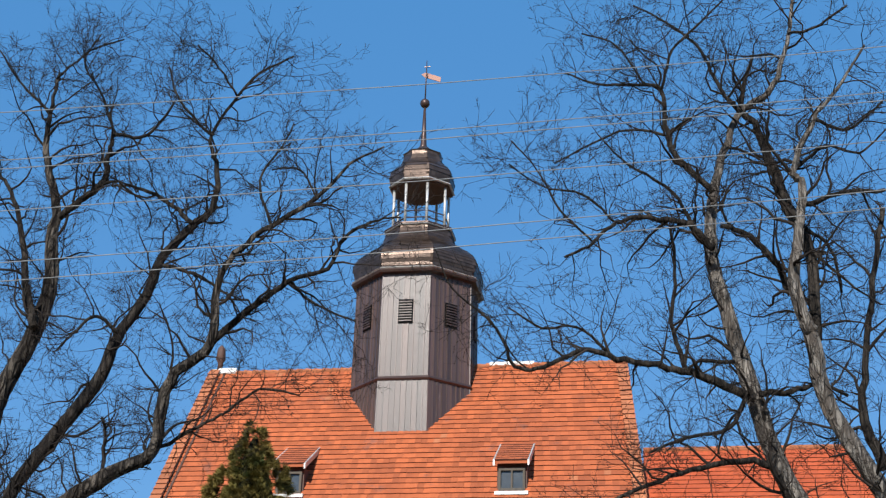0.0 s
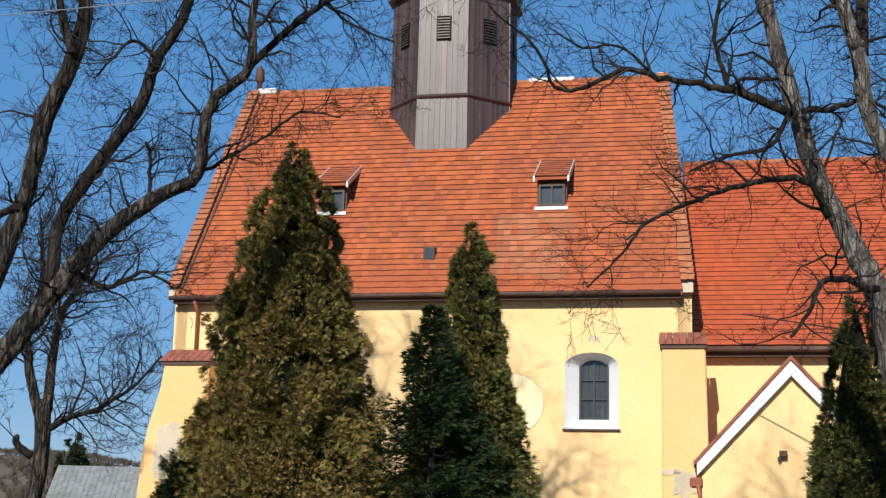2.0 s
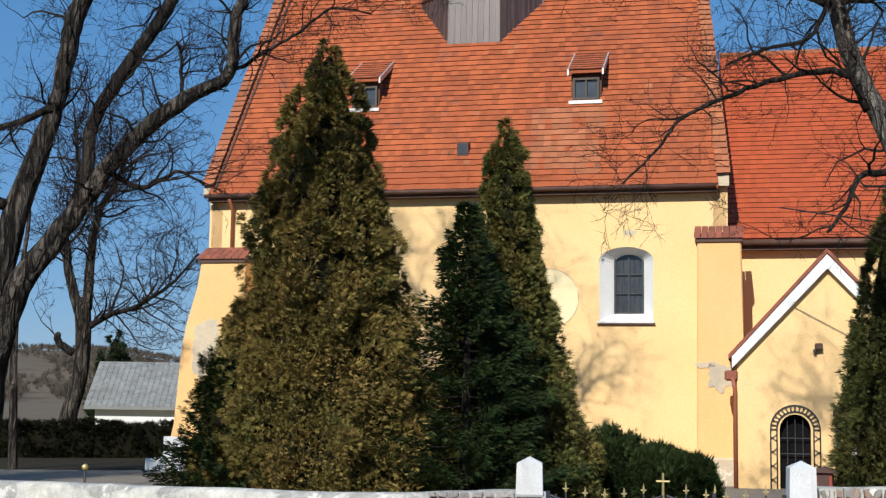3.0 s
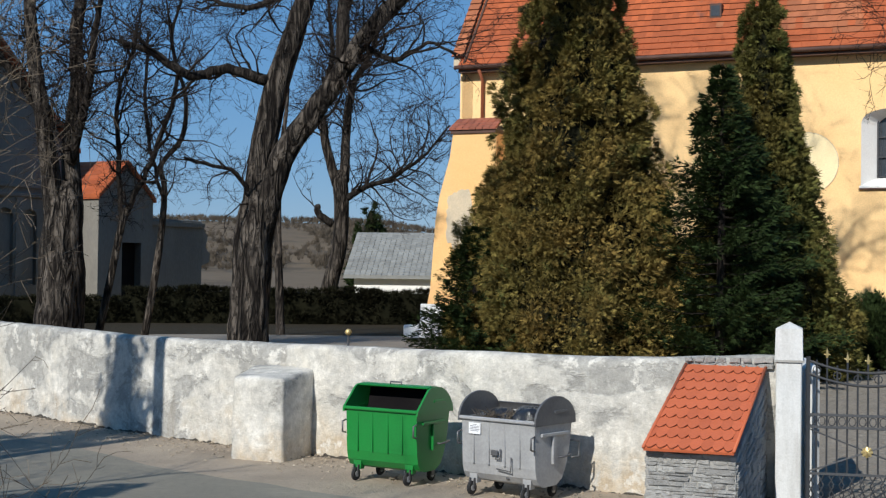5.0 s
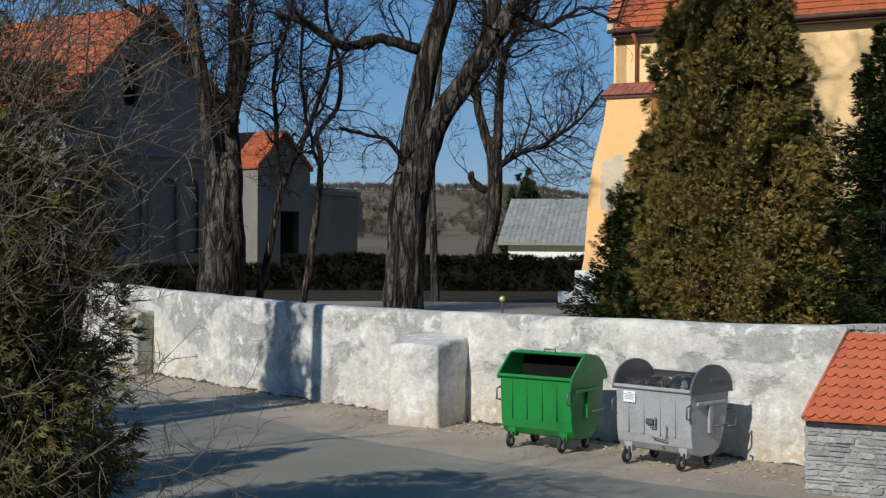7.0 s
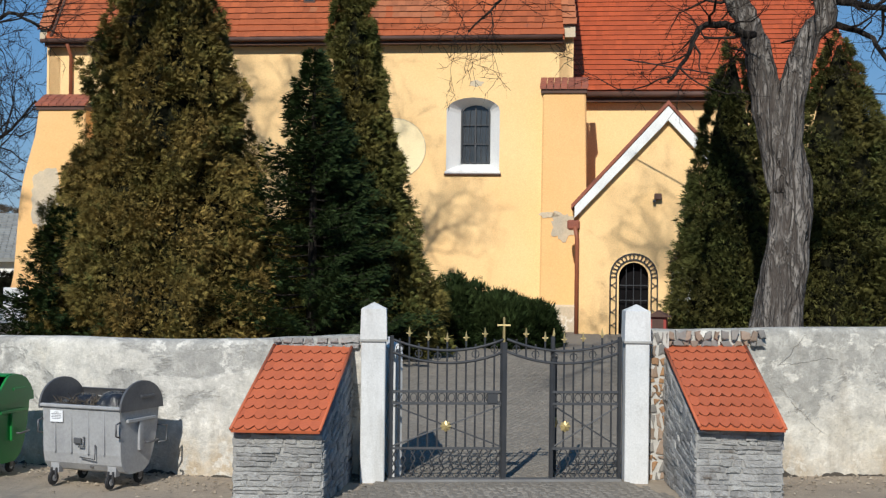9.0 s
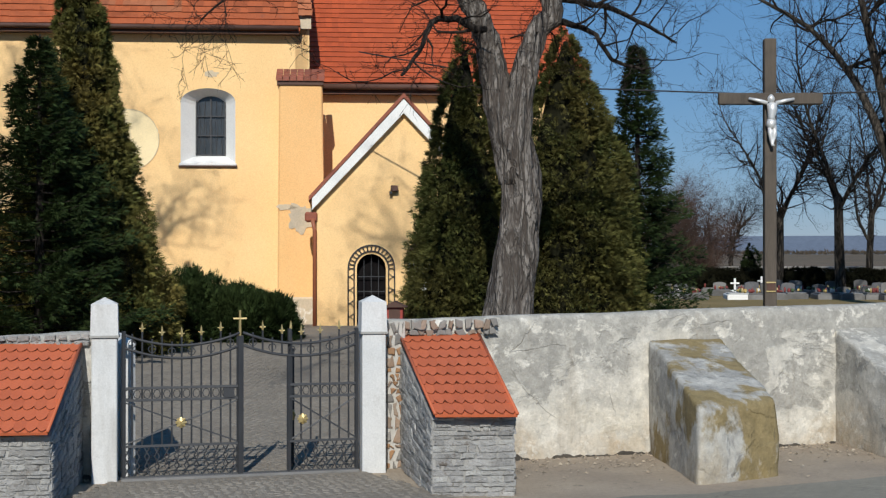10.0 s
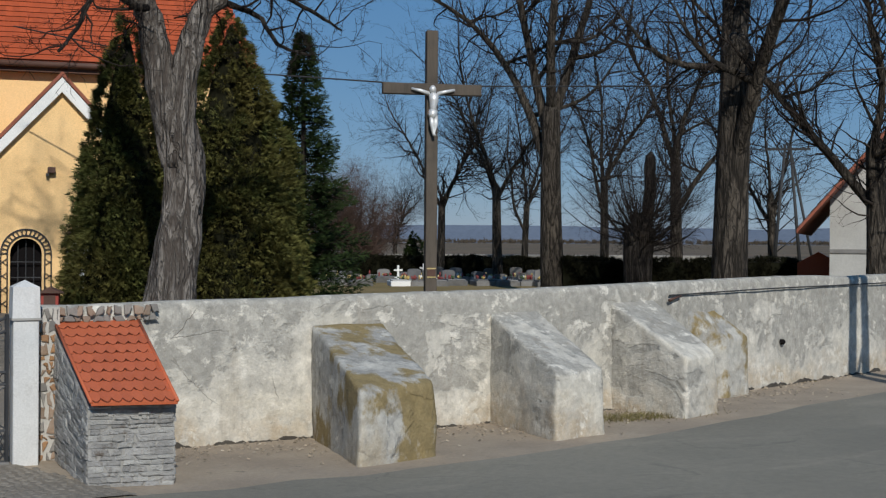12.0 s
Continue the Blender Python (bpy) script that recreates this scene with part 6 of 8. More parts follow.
LOCUST_EAST.append([(7.50, 22, 4.2, 0.25), (7.50, 21.94, 5.3, 0.25), (7.60, 21.89, 6.1, 0.225), (7.82, 21.83, 6.78, 0.198), (8.04, 21.77, 7.34, 0.179), (6.9, 21.71, 9.44, 0.139), (6.67, 21.66, 10.71, 0.124), (6.59, 21.6, 10.84, 0.117), (6.4, 21.54, 11.63, 0.102), (6.56, 21.49, 12.66, 0.087), (6.65, 21.43, 13.4, 0.072), (6.5, 21.37, 13.69, 0.058), (6.92, 21.31, 14.69, 0.043), (7.35, 21.26, 15.25, 0.029), (7.93, 21.2, 16.17, 0.021)])
LOCUST_EAST.append([(6.85, 22, 10.79, 0.104), (6.9, 22.15, 12.53, 0.105), (6.63, 22.3, 13.36, 0.113), (6.47, 22.45, 14.22, 0.099), (6.2, 22.6, 15.23, 0.069), (6, 22.75, 15.67, 0.054), (6.32, 22.9, 16.89, 0.031)])
LOCUST_EAST.append([(6.47, 22, 11.6, 0.067), (6.2, 21.93, 12.2, 0.059), (5.71, 21.87, 12.64, 0.052), (5.26, 21.8, 12.75, 0.044)])
LOCUST_EAST.append([(6.74, 22, 13.23, 0.059), (7.32, 21.7, 13.39, 0.044), (8.11, 21.4, 13.39, 0.036)])
LOCUST_EAST.append([(5.71, 22, 9.69, 0.082), (4.88, 21.85, 9.96, 0.074), (4.2, 21.7, 10.09, 0.059), (3.33, 21.55, 10.16, 0.051), (2.74, 21.4, 10.23, 0.043), (2.08, 21.25, 9.85, 0.036), (1.62, 21.1, 9.82, 0.029), (1.39, 20.95, 10.22, 0.025), (1.18, 20.8, 10.47, 0.021), (0.56, 20.65, 10.95, 0.014), (0.26, 20.5, 11.57, 0.01)])
LOCUST_EAST.append([(3.39, 22, 10.31, 0.03), (2.71, 21.8, 10.77, 0.022), (2.11, 21.6, 10.67, 0.022), (1.53, 21.4, 10.93, 0.014)])
LOCUST_EAST.append([(6.19, 22, 7.95, 0.067), (5.75, 21.8, 8.54, 0.059), (4.67, 21.6, 8.37, 0.044), (3.8, 21.4, 8.03, 0.036), (3.03, 21.2, 7.6, 0.029), (2.65, 21, 7.09, 0.021), (2.1, 20.8, 6.51, 0.014)])
LOCUST_EAST.append([(5.81, 22, 9.77, 0.059), (6.39, 22.17, 9.9, 0.052), (6.93, 22.33, 10.09, 0.038), (7.46, 22.5, 9.96, 0.03)])
LOCUST_EAST.append([(7.84, 22, 8.56, 0.104), (7.54, 22, 9.37, 0.082), (7.63, 22, 10.31, 0.059), (7.92, 22, 11.87, 0.052), (8.23, 22, 13.29, 0.045)])
LOCUST_EAST.append([(5.79, 22, 15.13, 0.045), (5.45, 22.2, 15.82, 0.037), (5.22, 22.4, 16.66, 0.03), (4.63, 22.6, 17.39, 0.023), (4.02, 22.8, 17.88, 0.015)])
LOCUST_EAST.append([(6.8, 22, 16.86, 0.03), (7.21, 21.75, 16.85, 0.026), (7.8, 21.5, 17.21, 0.022)])
LOCUST_EAST.append([(7.14, 22, 15.07, 0.037), (7.83, 22.25, 15, 0.03), (8.64, 22.5, 15.76, 0.023)])
LOCUST_EAST.append([(4.35, 22, 15.54, 0.03), (4.55, 21.8, 16.27, 0.026), (5.06, 21.6, 16.78, 0.022), (5.57, 21.4, 17.28, 0.014)])
LOCUST_EAST.append([(3.05, 22, 12.43, 0.022), (2.47, 22.13, 13.12, 0.022), (2.08, 22.27, 13.95, 0.015), (1.63, 22.4, 14.58, 0.015)])
LOCUST_EAST.append([(3.45, 22, 12.82, 0.022), (2.84, 21.83, 13.27, 0.022), (2.12, 21.67, 13.33, 0.015), (1.51, 21.5, 13.66, 0.015)])
LOCUST_EAST.append([(4.42, 22, 14.6, 0.03), (3.73, 22.17, 14.78, 0.022), (3.02, 22.33, 14.49, 0.019), (2.42, 22.5, 14.2, 0.015)])
LOCUST_EAST.append([(4.59, 22, 10.1, 0.045), (4.4, 22.1, 11.04, 0.037), (4.51, 22.2, 12.14, 0.03), (4.46, 22.3, 12.94, 0.023)])
LOCUST_EAST.append([(6.85, 22, 12.47, 0.03), (7.41, 21.8, 11.77, 0.022), (7.88, 21.6, 11.3, 0.015)])
LOCUST_EAST.append([(6.71, 22, 12.9, 0.037), (7.3, 22.2, 12.57, 0.03), (7.49, 22.4, 11.8, 0.023)])
LOCUST_EAST.append([(6.7, 22, 14.01, 0.037), (7.24, 21.83, 14.4, 0.029), (7.79, 21.67, 14.23, 0.022), (8.26, 21.5, 14.62, 0.015)])
LOCUST_EAST.append([(5.67, 22, 9.84, 0.045), (5.2, 21.8, 9.09, 0.037), (4.59, 21.6, 8.91, 0.029), (3.81, 21.4, 8.55, 0.022)])
LOCUST_EAST.append([(4.04, 22, 15.64, 0.022), (3.58, 22.25, 16.62, 0.019), (2.97, 22.5, 17, 0.015)])
LOCUST_EAST.append([(7.98, 22, 7, 0.072), (8.72, 21.73, 6.8, 0.045), (9.01, 21.47, 6.3, 0.035), (9.49, 21.2, 6.09, 0.022)])
LOCUST_EAST.append([(6.95, 22, 6.78, 0.072), (6.07, 21.67, 6.87, 0.054), (5.61, 21.33, 6.26, 0.035), (5.26, 21, 5.84, 0.026)])
LOCUST_EAST.append([(8.22, 22, 7.39, 0.072), (9.31, 22.2, 7.28, 0.046), (10.02, 22.4, 7.05, 0.037), (10.74, 22.6, 6.81, 0.019)])
LOCUST_EAST.append([(5.41, 22, 10.33, 0.037), (4.78, 21.75, 10.22, 0.029), (4.43, 21.5, 9.93, 0.022)])
TWIN_LOCUST = []
TWIN_LOCUST.append([(-16.83, 32, 0.86, 0.58), (-16.74, 32, 2.63, 0.554), (-16.75, 32, 4.1, 0.501), (-16.72, 32, 4.69, 0.474)])
TWIN_LOCUST.append([(-16.81, 32, 2.77, 0.259), (-16.87, 31.86, 4.39, 0.258), (-17.03, 31.71, 5.99, 0.214), (-17.24, 31.57, 7.59, 0.181), (-17.38, 31.43, 9.03, 0.159), (-17.51, 31.29, 10.75, 0.116), (-17.93, 31.14, 12.77, 0.074), (-18.35, 31, 14.5, 0.031)])
TWIN_LOCUST.append([(-16.68, 32, 2.78, 0.259), (-16.53, 32.11, 4.25, 0.26), (-16.68, 32.23, 6.17, 0.218), (-16.55, 32.34, 7.66, 0.197), (-16.68, 32.46, 9.16, 0.164), (-16.39, 32.57, 11.24, 0.121), (-15.64, 32.69, 13.57, 0.066), (-15.05, 32.8, 15.02, 0.033)])
TWIN_LOCUST.append([(-16.56, 32, 5.71, 0.13), (-15.99, 31.67, 7.26, 0.107), (-15.6, 31.33, 8.92, 0.085), (-15.13, 31, 10.53, 0.042)])
TWIN_LOCUST.append([(-17.31, 32, 6.91, 0.13), (-18.11, 31.5, 8.2, 0.106), (-18.82, 31, 8.88, 0.084), (-19.85, 30.5, 9.58, 0.052)])
THIN_TREE_A = []
THIN_TREE_A.append([(-16.25, 33, 1.12, 0.111), (-15.89, 33, 2.78, 0.1), (-15.65, 33, 3.98, 0.1), (-15.49, 33, 4.57, 0.089)])
THIN_TREE_A.append([(-15.57, 33, 4.27, 0.078), (-15.21, 33.1, 5.17, 0.067), (-14.69, 33.2, 6.36, 0.067), (-14.26, 33.3, 7.84, 0.056), (-14.47, 33.4, 9.2, 0.045), (-14.04, 33.5, 10.69, 0.023)])
THIN_TREE_A.append([(-15.6, 33, 4.12, 0.067), (-15.68, 32.88, 5.91, 0.067), (-15.63, 32.75, 7.53, 0.055), (-15.18, 32.62, 8.67, 0.044), (-14.89, 32.5, 9.95, 0.022)])
THIN_TREE_B = []
THIN_TREE_B.append([(-15.41, 34, 1.02, 0.103), (-15.11, 34, 2.78, 0.103), (-14.92, 34, 4.15, 0.092), (-14.87, 34, 5.22, 0.08), (-14.96, 34, 5.83, 0.069), (-14.39, 34, 6.57, 0.069), (-14.31, 34, 7.63, 0.057), (-14.65, 34, 8.7, 0.046), (-14.9, 34, 10.23, 0.023)])
THIN_TREE_B.append([(-14.87, 34, 4.91, 0.057), (-15.38, 34.2, 6.31, 0.046), (-15.65, 34.4, 7.88, 0.046), (-15.66, 34.6, 9.46, 0.035)])
THIN_TREE_C = []
THIN_TREE_C.append([(-15.29, 45, 0.58, 0.167), (-15.37, 45, 2.73, 0.137), (-15.45, 45, 4.69, 0.122), (-15.4, 45, 6.84, 0.091), (-15.17, 45, 9.18, 0.061), (-15.32, 45, 11.14, 0.03)])
YARD_TREE = []
YARD_TREE.append([(-17.1, 56, 0.75, 0.454), (-16.86, 56, 2.44, 0.359), (-16.45, 56, 4.12, 0.322), (-16.38, 56, 5.8, 0.322), (-16.47, 56, 7, 0.34)])
YARD_TREE.append([(-16.59, 56, 6.76, 0.227), (-17.03, 55.75, 8.43, 0.188), (-17.17, 55.5, 10.32, 0.15), (-16.66, 55.25, 12.17, 0.112), (-16.85, 55, 14.73, 0.056)])
YARD_TREE.append([(-16.29, 56, 6.88, 0.227), (-16.3, 56.25, 8.7, 0.19), (-16.14, 56.5, 10.89, 0.153), (-15.35, 56.75, 12.57, 0.115), (-14.93, 57, 14.52, 0.058)])
YARD_TREE.append([(-16.21, 56, 6.16, 0.151), (-15.16, 55.75, 6.68, 0.113), (-14, 55.5, 7.05, 0.094), (-12.52, 55.25, 8.05, 0.056), (-11.54, 55, 9.15, 0.037)])
YARD_TREE.append([(-16.75, 56, 5.08, 0.17), (-17.34, 55.85, 5.52, 0.151), (-17.35, 55.7, 5.87, 0.132)])


class Growth:
    """Branches growing off the limbs of a bare tree."""

    def __init__(self, seed):
        self.r = random.Random(seed)
        self.v, self.f = [], []
        self.coarse = False
        self.least = 0.0028

    def branch(self, p, d, length, rad, level, kink, up):
        r = self.r
        n = max(2, int(length / (0.22 if level < 2 else 0.14)))
        n = (min(n, 9), min(n, 3 if self.coarse else 7), 1 if self.coarse else 2, 1)[min(level, 3)]
        pts, rads = [p], [rad]
        for i in range(n):
            d = (d + Vector((r.gauss(0, kink), r.gauss(0, kink), r.gauss(0, kink) + up)) * 0.5).normalized()
            p = p + d * (length / n)
            pts.append(p)
            rads.append(max(self.least, rad * (1 - 0.85 * (i + 1) / n)))
        if n == 1:
            k = len(self.v)
            a = d.orthogonal().normalized()
            b = d.cross(a)
            self.v += [pts[0] + a * rad, pts[0] - a * rad * 0.5 + b * rad * 0.87, pts[0] - a * rad * 0.5 - b * rad * 0.87, pts[1]]
            self.f += [(k, k + 1, k + 3), (k + 1, k + 2, k + 3), (k + 2, k, k + 3)]
        else:
            tube(self.v, self.f, pts, rads, 4 if rad > 0.02 else 3, False)
        return pts, rads

    def spread(self, pts, rads, level, spacing, lengths, kink, up, most):
        r = self.r
        acc = r.random() * spacing
        for i in range(1, len(pts)):
            a, b = pts[i - 1], pts[i]
            seg = (b - a).length
            acc += seg
            while acc > spacing:
                acc -= spacing * r.uniform(0.6, 1.4)
                t = r.random()
                p = a.lerp(b, t)
                along = (b - a).normalized()
                side = along.cross(Vector((r.gauss(0, 1), r.gauss(0, 1), r.gauss(0, 1))))
                if side.length < 1e-4:
                    continue
                d = (along * r.uniform(0.35, 1.0) + side.normalized() * r.uniform(0.7, 1.1)).normalized()
                length = lengths[level] * r.uniform(0.45, 1.25)
                rad = max(self.least, min(rads[i] * 0.6, 0.010 + 0.014 * length))
                bp, br = self.branch(p, d, length, rad, level, kink, up)
                if level + 1 < most:
                    self.spread(bp, br, level + 1, lengths[level + 1] * 0.42, lengths, kink, up, most)


def bare_tree(limbs, label, seed, bark=None, twig=None, spacing=0.34, lengths=(1.7, 0.8, 0.38), kink=0.55, up=0.12, most=3, trunks=1, gnarl=0.0, group="", sides=12, coarse=False, least=0.0028):
    """A leafless tree: trunk and limbs with ridged bark, and a crown of branches and twigs."""
    bark, twig = bark or BARK, twig or TWIG
    base = limbs[0][0]
    g = Growth(seed)
    g.coarse, g.least = coarse, least
    root = empty("tree", pose(base[0], base[1], ground_z(base[0], base[1])), label, "tree", group)
    inv = root.matrix_basis.inverted()
    tv, tf = [], []
    twig_mat = twig
    for i, limb in enumerate(limbs):
        c = spline(limb, 12 if i < trunks else 5)
        pts = [inv @ Vector(q[:3]) for q in c]
        rads = [max(0.006, float(q[3])) for q in c]
        if i < trunks:
            pts.insert(0, Vector((pts[0].x, pts[0].y, -0.3)))
            rads.insert(0, rads[0] * 1.25)
            pts.append(pts[-1] + (pts[-1] - pts[-3]).normalized() * rads[-1] * 1.2)
            rads.append(rads[-1] * 0.35)
        else:
            for k in range(1, len(pts)):
                w = min(0.05, rads[k] * 0.35) if rads[k] < 0.07 else 0.012
                pts[k] += Vector((g.r.gauss(0, w), g.r.gauss(0, w), g.r.gauss(0, w)))
        big = i < trunks or rads[0] > 0.14
        sd = 56 if i < trunks and gnarl else ((34 if gnarl else sides) if big else 7)
        own_v, own_f = (tv, tf) if i < trunks else ([], [])
        s0 = len(own_v)
        tube(own_v, own_f, pts, rads, sd, True)
        if big and gnarl:
            for k in range(s0, len(own_v)):
                ring_i, side = divmod(k - s0, sd)
                c0 = pts[ring_i]
                w = 2 * math.pi * side / sd
                cut = abs(noise.noise((own_v[k].x * 7, own_v[k].y * 7, own_v[k].z * 0.9 + seed))) + 0.5 * abs(noise.noise((own_v[k].x * 14, own_v[k].y * 14, own_v[k].z * 1.7)))
                groove = math.sin(w * 4 + ring_i * 0.14 + seed) * 0.35 + noise.noise(own_v[k] * 1.8) * 0.6 + min(0.5, cut * 1.7) - 0.35
                own_v[k] = c0 + (own_v[k] - c0) * (1 + (gnarl if i < trunks else gnarl * 0.6) * groove)
        if i >= trunks:
            meshpart("limb", own_v, own_f, twig if twig is TWIG_RED else ((BARK_MID if bark is BARK and rads[0] < 0.25 else bark) if rads[0] > 0.17 or bark is BARK_LIME else BARK_DARK), root, "", True)
        if i >= trunks:
            k0 = next((k for k, q in enumerate(rads) if q < max(0.15, 0.85 * rads[0])), len(pts) - 2)
            g.spread(pts[k0:], rads[k0:], 0, spacing, lengths, kink, up, most)
    meshpart("trunk", tv, tf, bark, root, "", True)
    tagged(meshpart("crown", g.v, g.f, twig, root, "", True), kind="stuff")
    return root


def make_limbs(x, y, height, rad, seed, forks=3, spread=0.32, trunk_share=0.4):
    """Guide limbs for a tree that stands further off."""
    r = random.Random(seed)
    z0 = ground_z(x, y)
    lean = Vector((r.uniform(-0.04, 0.04), r.uniform(-0.04, 0.04), 1))
    top = Vector((x, y, z0)) + lean * height * trunk_share
    limbs = [[(x, y, z0, rad), (x + lean.x * height * 0.15, y, z0 + height * 0.15, rad * 0.85), (*top, rad * 0.75)]]
    for i in range(forks):
        a = 2 * math.pi * i / forks + r.uniform(-0.5, 0.5)
        d = Vector((math.cos(a) * spread, math.sin(a) * spread, 1)).normalized()
        p = top - lean * height * r.uniform(0.0, 0.16)
        pts = [(*p, rad * 0.42)]
        n = 5
        for k in range(n):
            d = (d + Vector((r.gauss(0, 0.16), r.gauss(0, 0.16), r.gauss(0, 0.06) + 0.04))).normalized()
            p = p + d * height * (1 - trunk_share) / n
            pts.append((*p, rad * 0.42 * (1 - 0.9 * (k + 1) / n)))
        limbs.append(pts)
        for k in (1, 2, 3):
            q = Vector(pts[k][:3])
            e = Vector((r.gauss(0, 1), r.gauss(0, 1), r.uniform(0.2, 0.9))).normalized()
            l2 = height * r.uniform(0.14, 0.24)
            limbs.append([(*q, pts[k][3] * 0.6), (*(q + e * l2 * 0.5), pts[k][3] * 0.4), (*(q + (e + Vector((0, 0, 0.35))).normalized() * l2), pts[k][3] * 0.12)])
    return limbs


bare_tree(LOCUST_WEST, "big bare locust tree with deeply furrowed bark", 1, bark=BARK_MID, gnarl=0.22, lengths=(1.8, 0.95, 0.48, 0.24), spacing=0.26, most=4, least=0.0042, kink=0.65)
bare_tree(LOCUST_EAST, "twisted bare locust tree with furrowed grey bark", 2, gnarl=0.24, lengths=(1.5, 0.8, 0.4, 0.22), spacing=0.28, most=4, least=0.0036, kink=0.65)
bare_tree(TWIN_LOCUST, "bare twin-stemmed locust tree with rough bark", 3, bark=BARK_MID, gnarl=0.17, lengths=(1.7, 0.9, 0.45, 0.22), spacing=0.18, most=4, least=0.006)
for li, sd in ((THIN_TREE_A, 4), (THIN_TREE_B, 5), (THIN_TREE_C, 6)):
    bare_tree(li, "slender crooked bare tree in the churchyard", sd, bark=BARK_MID, lengths=(1.6, 0.8, 0.42, 0.22), spacing=0.2, most=4, least=0.005, group="slender trees")
bare_tree(YARD_TREE, "old bare tree with a broken stub", 7, bark=BARK_MID, lengths=(3.2, 1.6, 0.8, 0.42), spacing=0.17, kink=0.45, most=4, least=0.009)


# ---- evergreens ----
def sprays(centres, normals, sizes, per, blade, seed, droop, flat):
    """Leaf sprays round clump centres: five-bladed fans, as vertex and face arrays."""
    rng = np.random.default_rng(seed)
    n = len(centres)
    c = np.repeat(centres, per, 0)
    nn = np.repeat(normals, per, 0)
    sz = np.repeat(sizes, per)
    off = rng.normal(size=(n * per, 3))
    off /= np.linalg.norm(off, axis=1)[:, None]
    inward = (off * nn).sum(1) < -0.1
    off[inward] *= -1
    p = c + off * (sz * rng.uniform(0.5, 1.0, n * per))[:, None]
    d = 0.55 * off + 0.5 * nn + rng.normal(size=(n * per, 3)) * 0.25
    d[:, 2] += droop
    d /= np.linalg.norm(d, axis=1)[:, None]
    s = np.cross(d, rng.normal(size=(n * per, 3)) * (1 - flat) + np.array([0, 0, 1.0]) * flat + 1e-3)
    s /= np.linalg.norm(s, axis=1)[:, None]
    L = blade * rng.uniform(0.6, 1.3, n * per)
    verts, faces = [], []
    angles = (-0.95, -0.5, 0.0, 0.5, 0.95)
    lens = (0.55, 0.85, 1.0, 0.85, 0.55)
    V = np.zeros((n * per, 1 + 10, 3))
    V[:, 0] = p
    for k, (a, ll) in enumerate(zip(angles, lens)):
        w = d * math.cos(a) + s * math.sin(a)
        q = np.cross(d, s)
        side = s * math.cos(a) - d * math.sin(a)
        tip = p + w * (L * ll)[:, None]
        V[:, 1 + 2 * k] = p + w * (L * ll * 0.5)[:, None] + side * (L * 0.095)[:, None] + q * (L * 0.08)[:, None]
        V[:, 2 + 2 * k] = tip
    F = np.array([[0, 1 + 2 * k, 2 + 2 * k] for k in range(5)])
    total = (np.arange(n * per) * 11)[:, None, None] + F[None]
    return V.reshape(-1, 3), total.reshape(-1, 3)


def fast_mesh(name, V, F, mat, parent=None):
    me = bpy.data.meshes.new(name)
    me.vertices.add(len(V))
    me.vertices.foreach_set("co", np.asarray(V, np.float32).ravel())
    k = F.shape[1]
    me.loops.add(F.size)
    me.loops.foreach_set("vertex_index", np.asarray(F, np.int32).ravel())
    me.polygons.add(len(F))
    me.polygons.foreach_set("loop_start", np.arange(len(F), dtype=np.int32) * k)
    me.update(calc_edges=True)
    me.validate()
    me.materials.append(mat)
    ob = new(name, me)
    ob.parent = parent
    return ob


def conifer(x, y, profile, label, category, mat, seed, clumps=700, per=34, blade=0.22, clump=0.34, droop=-0.1, flat=0.6, squash=1.0, lump=0.42):
    """An evergreen with a crown of leaf sprays; profile: height, radius from the ground up."""
    z0 = ground_z(x, y)
    e = empty("conifer", pose(x, y, z0), label, category)
    rng = np.random.default_rng(seed)
    hs, rs = [p[0] for p in profile], [p[1] for p in profile]
    dens = np.array([max(0.05, r) for r in rs])
    grid = np.linspace(hs[0], hs[-1], 200)
    w = np.interp(grid, hs, dens)
    h = rng.choice(grid, clumps, p=w / w.sum()) + rng.uniform(-0.1, 0.1, clumps)
    a = rng.uniform(0, 2 * math.pi, clumps)
    bump = np.array([noise.noise((math.cos(q) * 3.6, math.sin(q) * 3.6, z * 0.75 + seed)) for q, z in zip(a, h)])
    r = np.interp(h, hs, rs) * (1 + lump * bump) * rng.uniform(0.78, 1.05, clumps)
    C = np.stack([r * np.cos(a), r * np.sin(a) * squash, h], 1)
    N = np.stack([np.cos(a), np.sin(a), np.full(clumps, 0.25)], 1)
    N /= np.linalg.norm(N, axis=1)[:, None]
    sz = clump * rng.uniform(0.6, 1.3, clumps) * np.interp(h, hs, np.clip(np.array(rs) / max(rs), 0.35, 1))
    V, F = sprays(C, N, sz, per, blade, seed, droop, flat)
    tagged(fast_mesh("crown", V, F, mat, e), kind="stuff")
    # Dark shell behind the sprays, coloured as the shade between clumps.
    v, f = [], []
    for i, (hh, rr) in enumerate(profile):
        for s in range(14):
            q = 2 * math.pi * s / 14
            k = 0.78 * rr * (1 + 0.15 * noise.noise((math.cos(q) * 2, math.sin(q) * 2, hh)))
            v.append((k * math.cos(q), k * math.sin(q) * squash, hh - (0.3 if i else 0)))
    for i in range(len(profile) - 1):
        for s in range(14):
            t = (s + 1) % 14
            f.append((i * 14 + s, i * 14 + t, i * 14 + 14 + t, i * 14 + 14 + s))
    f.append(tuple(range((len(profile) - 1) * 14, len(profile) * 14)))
    meshpart("inner_foliage", v, f, HEDGE_SHADE, e)
    rod("trunk", [(0, 0, -0.3), (0, 0, profile[-1][0] * 0.6)], [0.2, 0.05], BARK_DARK, e, "", 8)
    return e


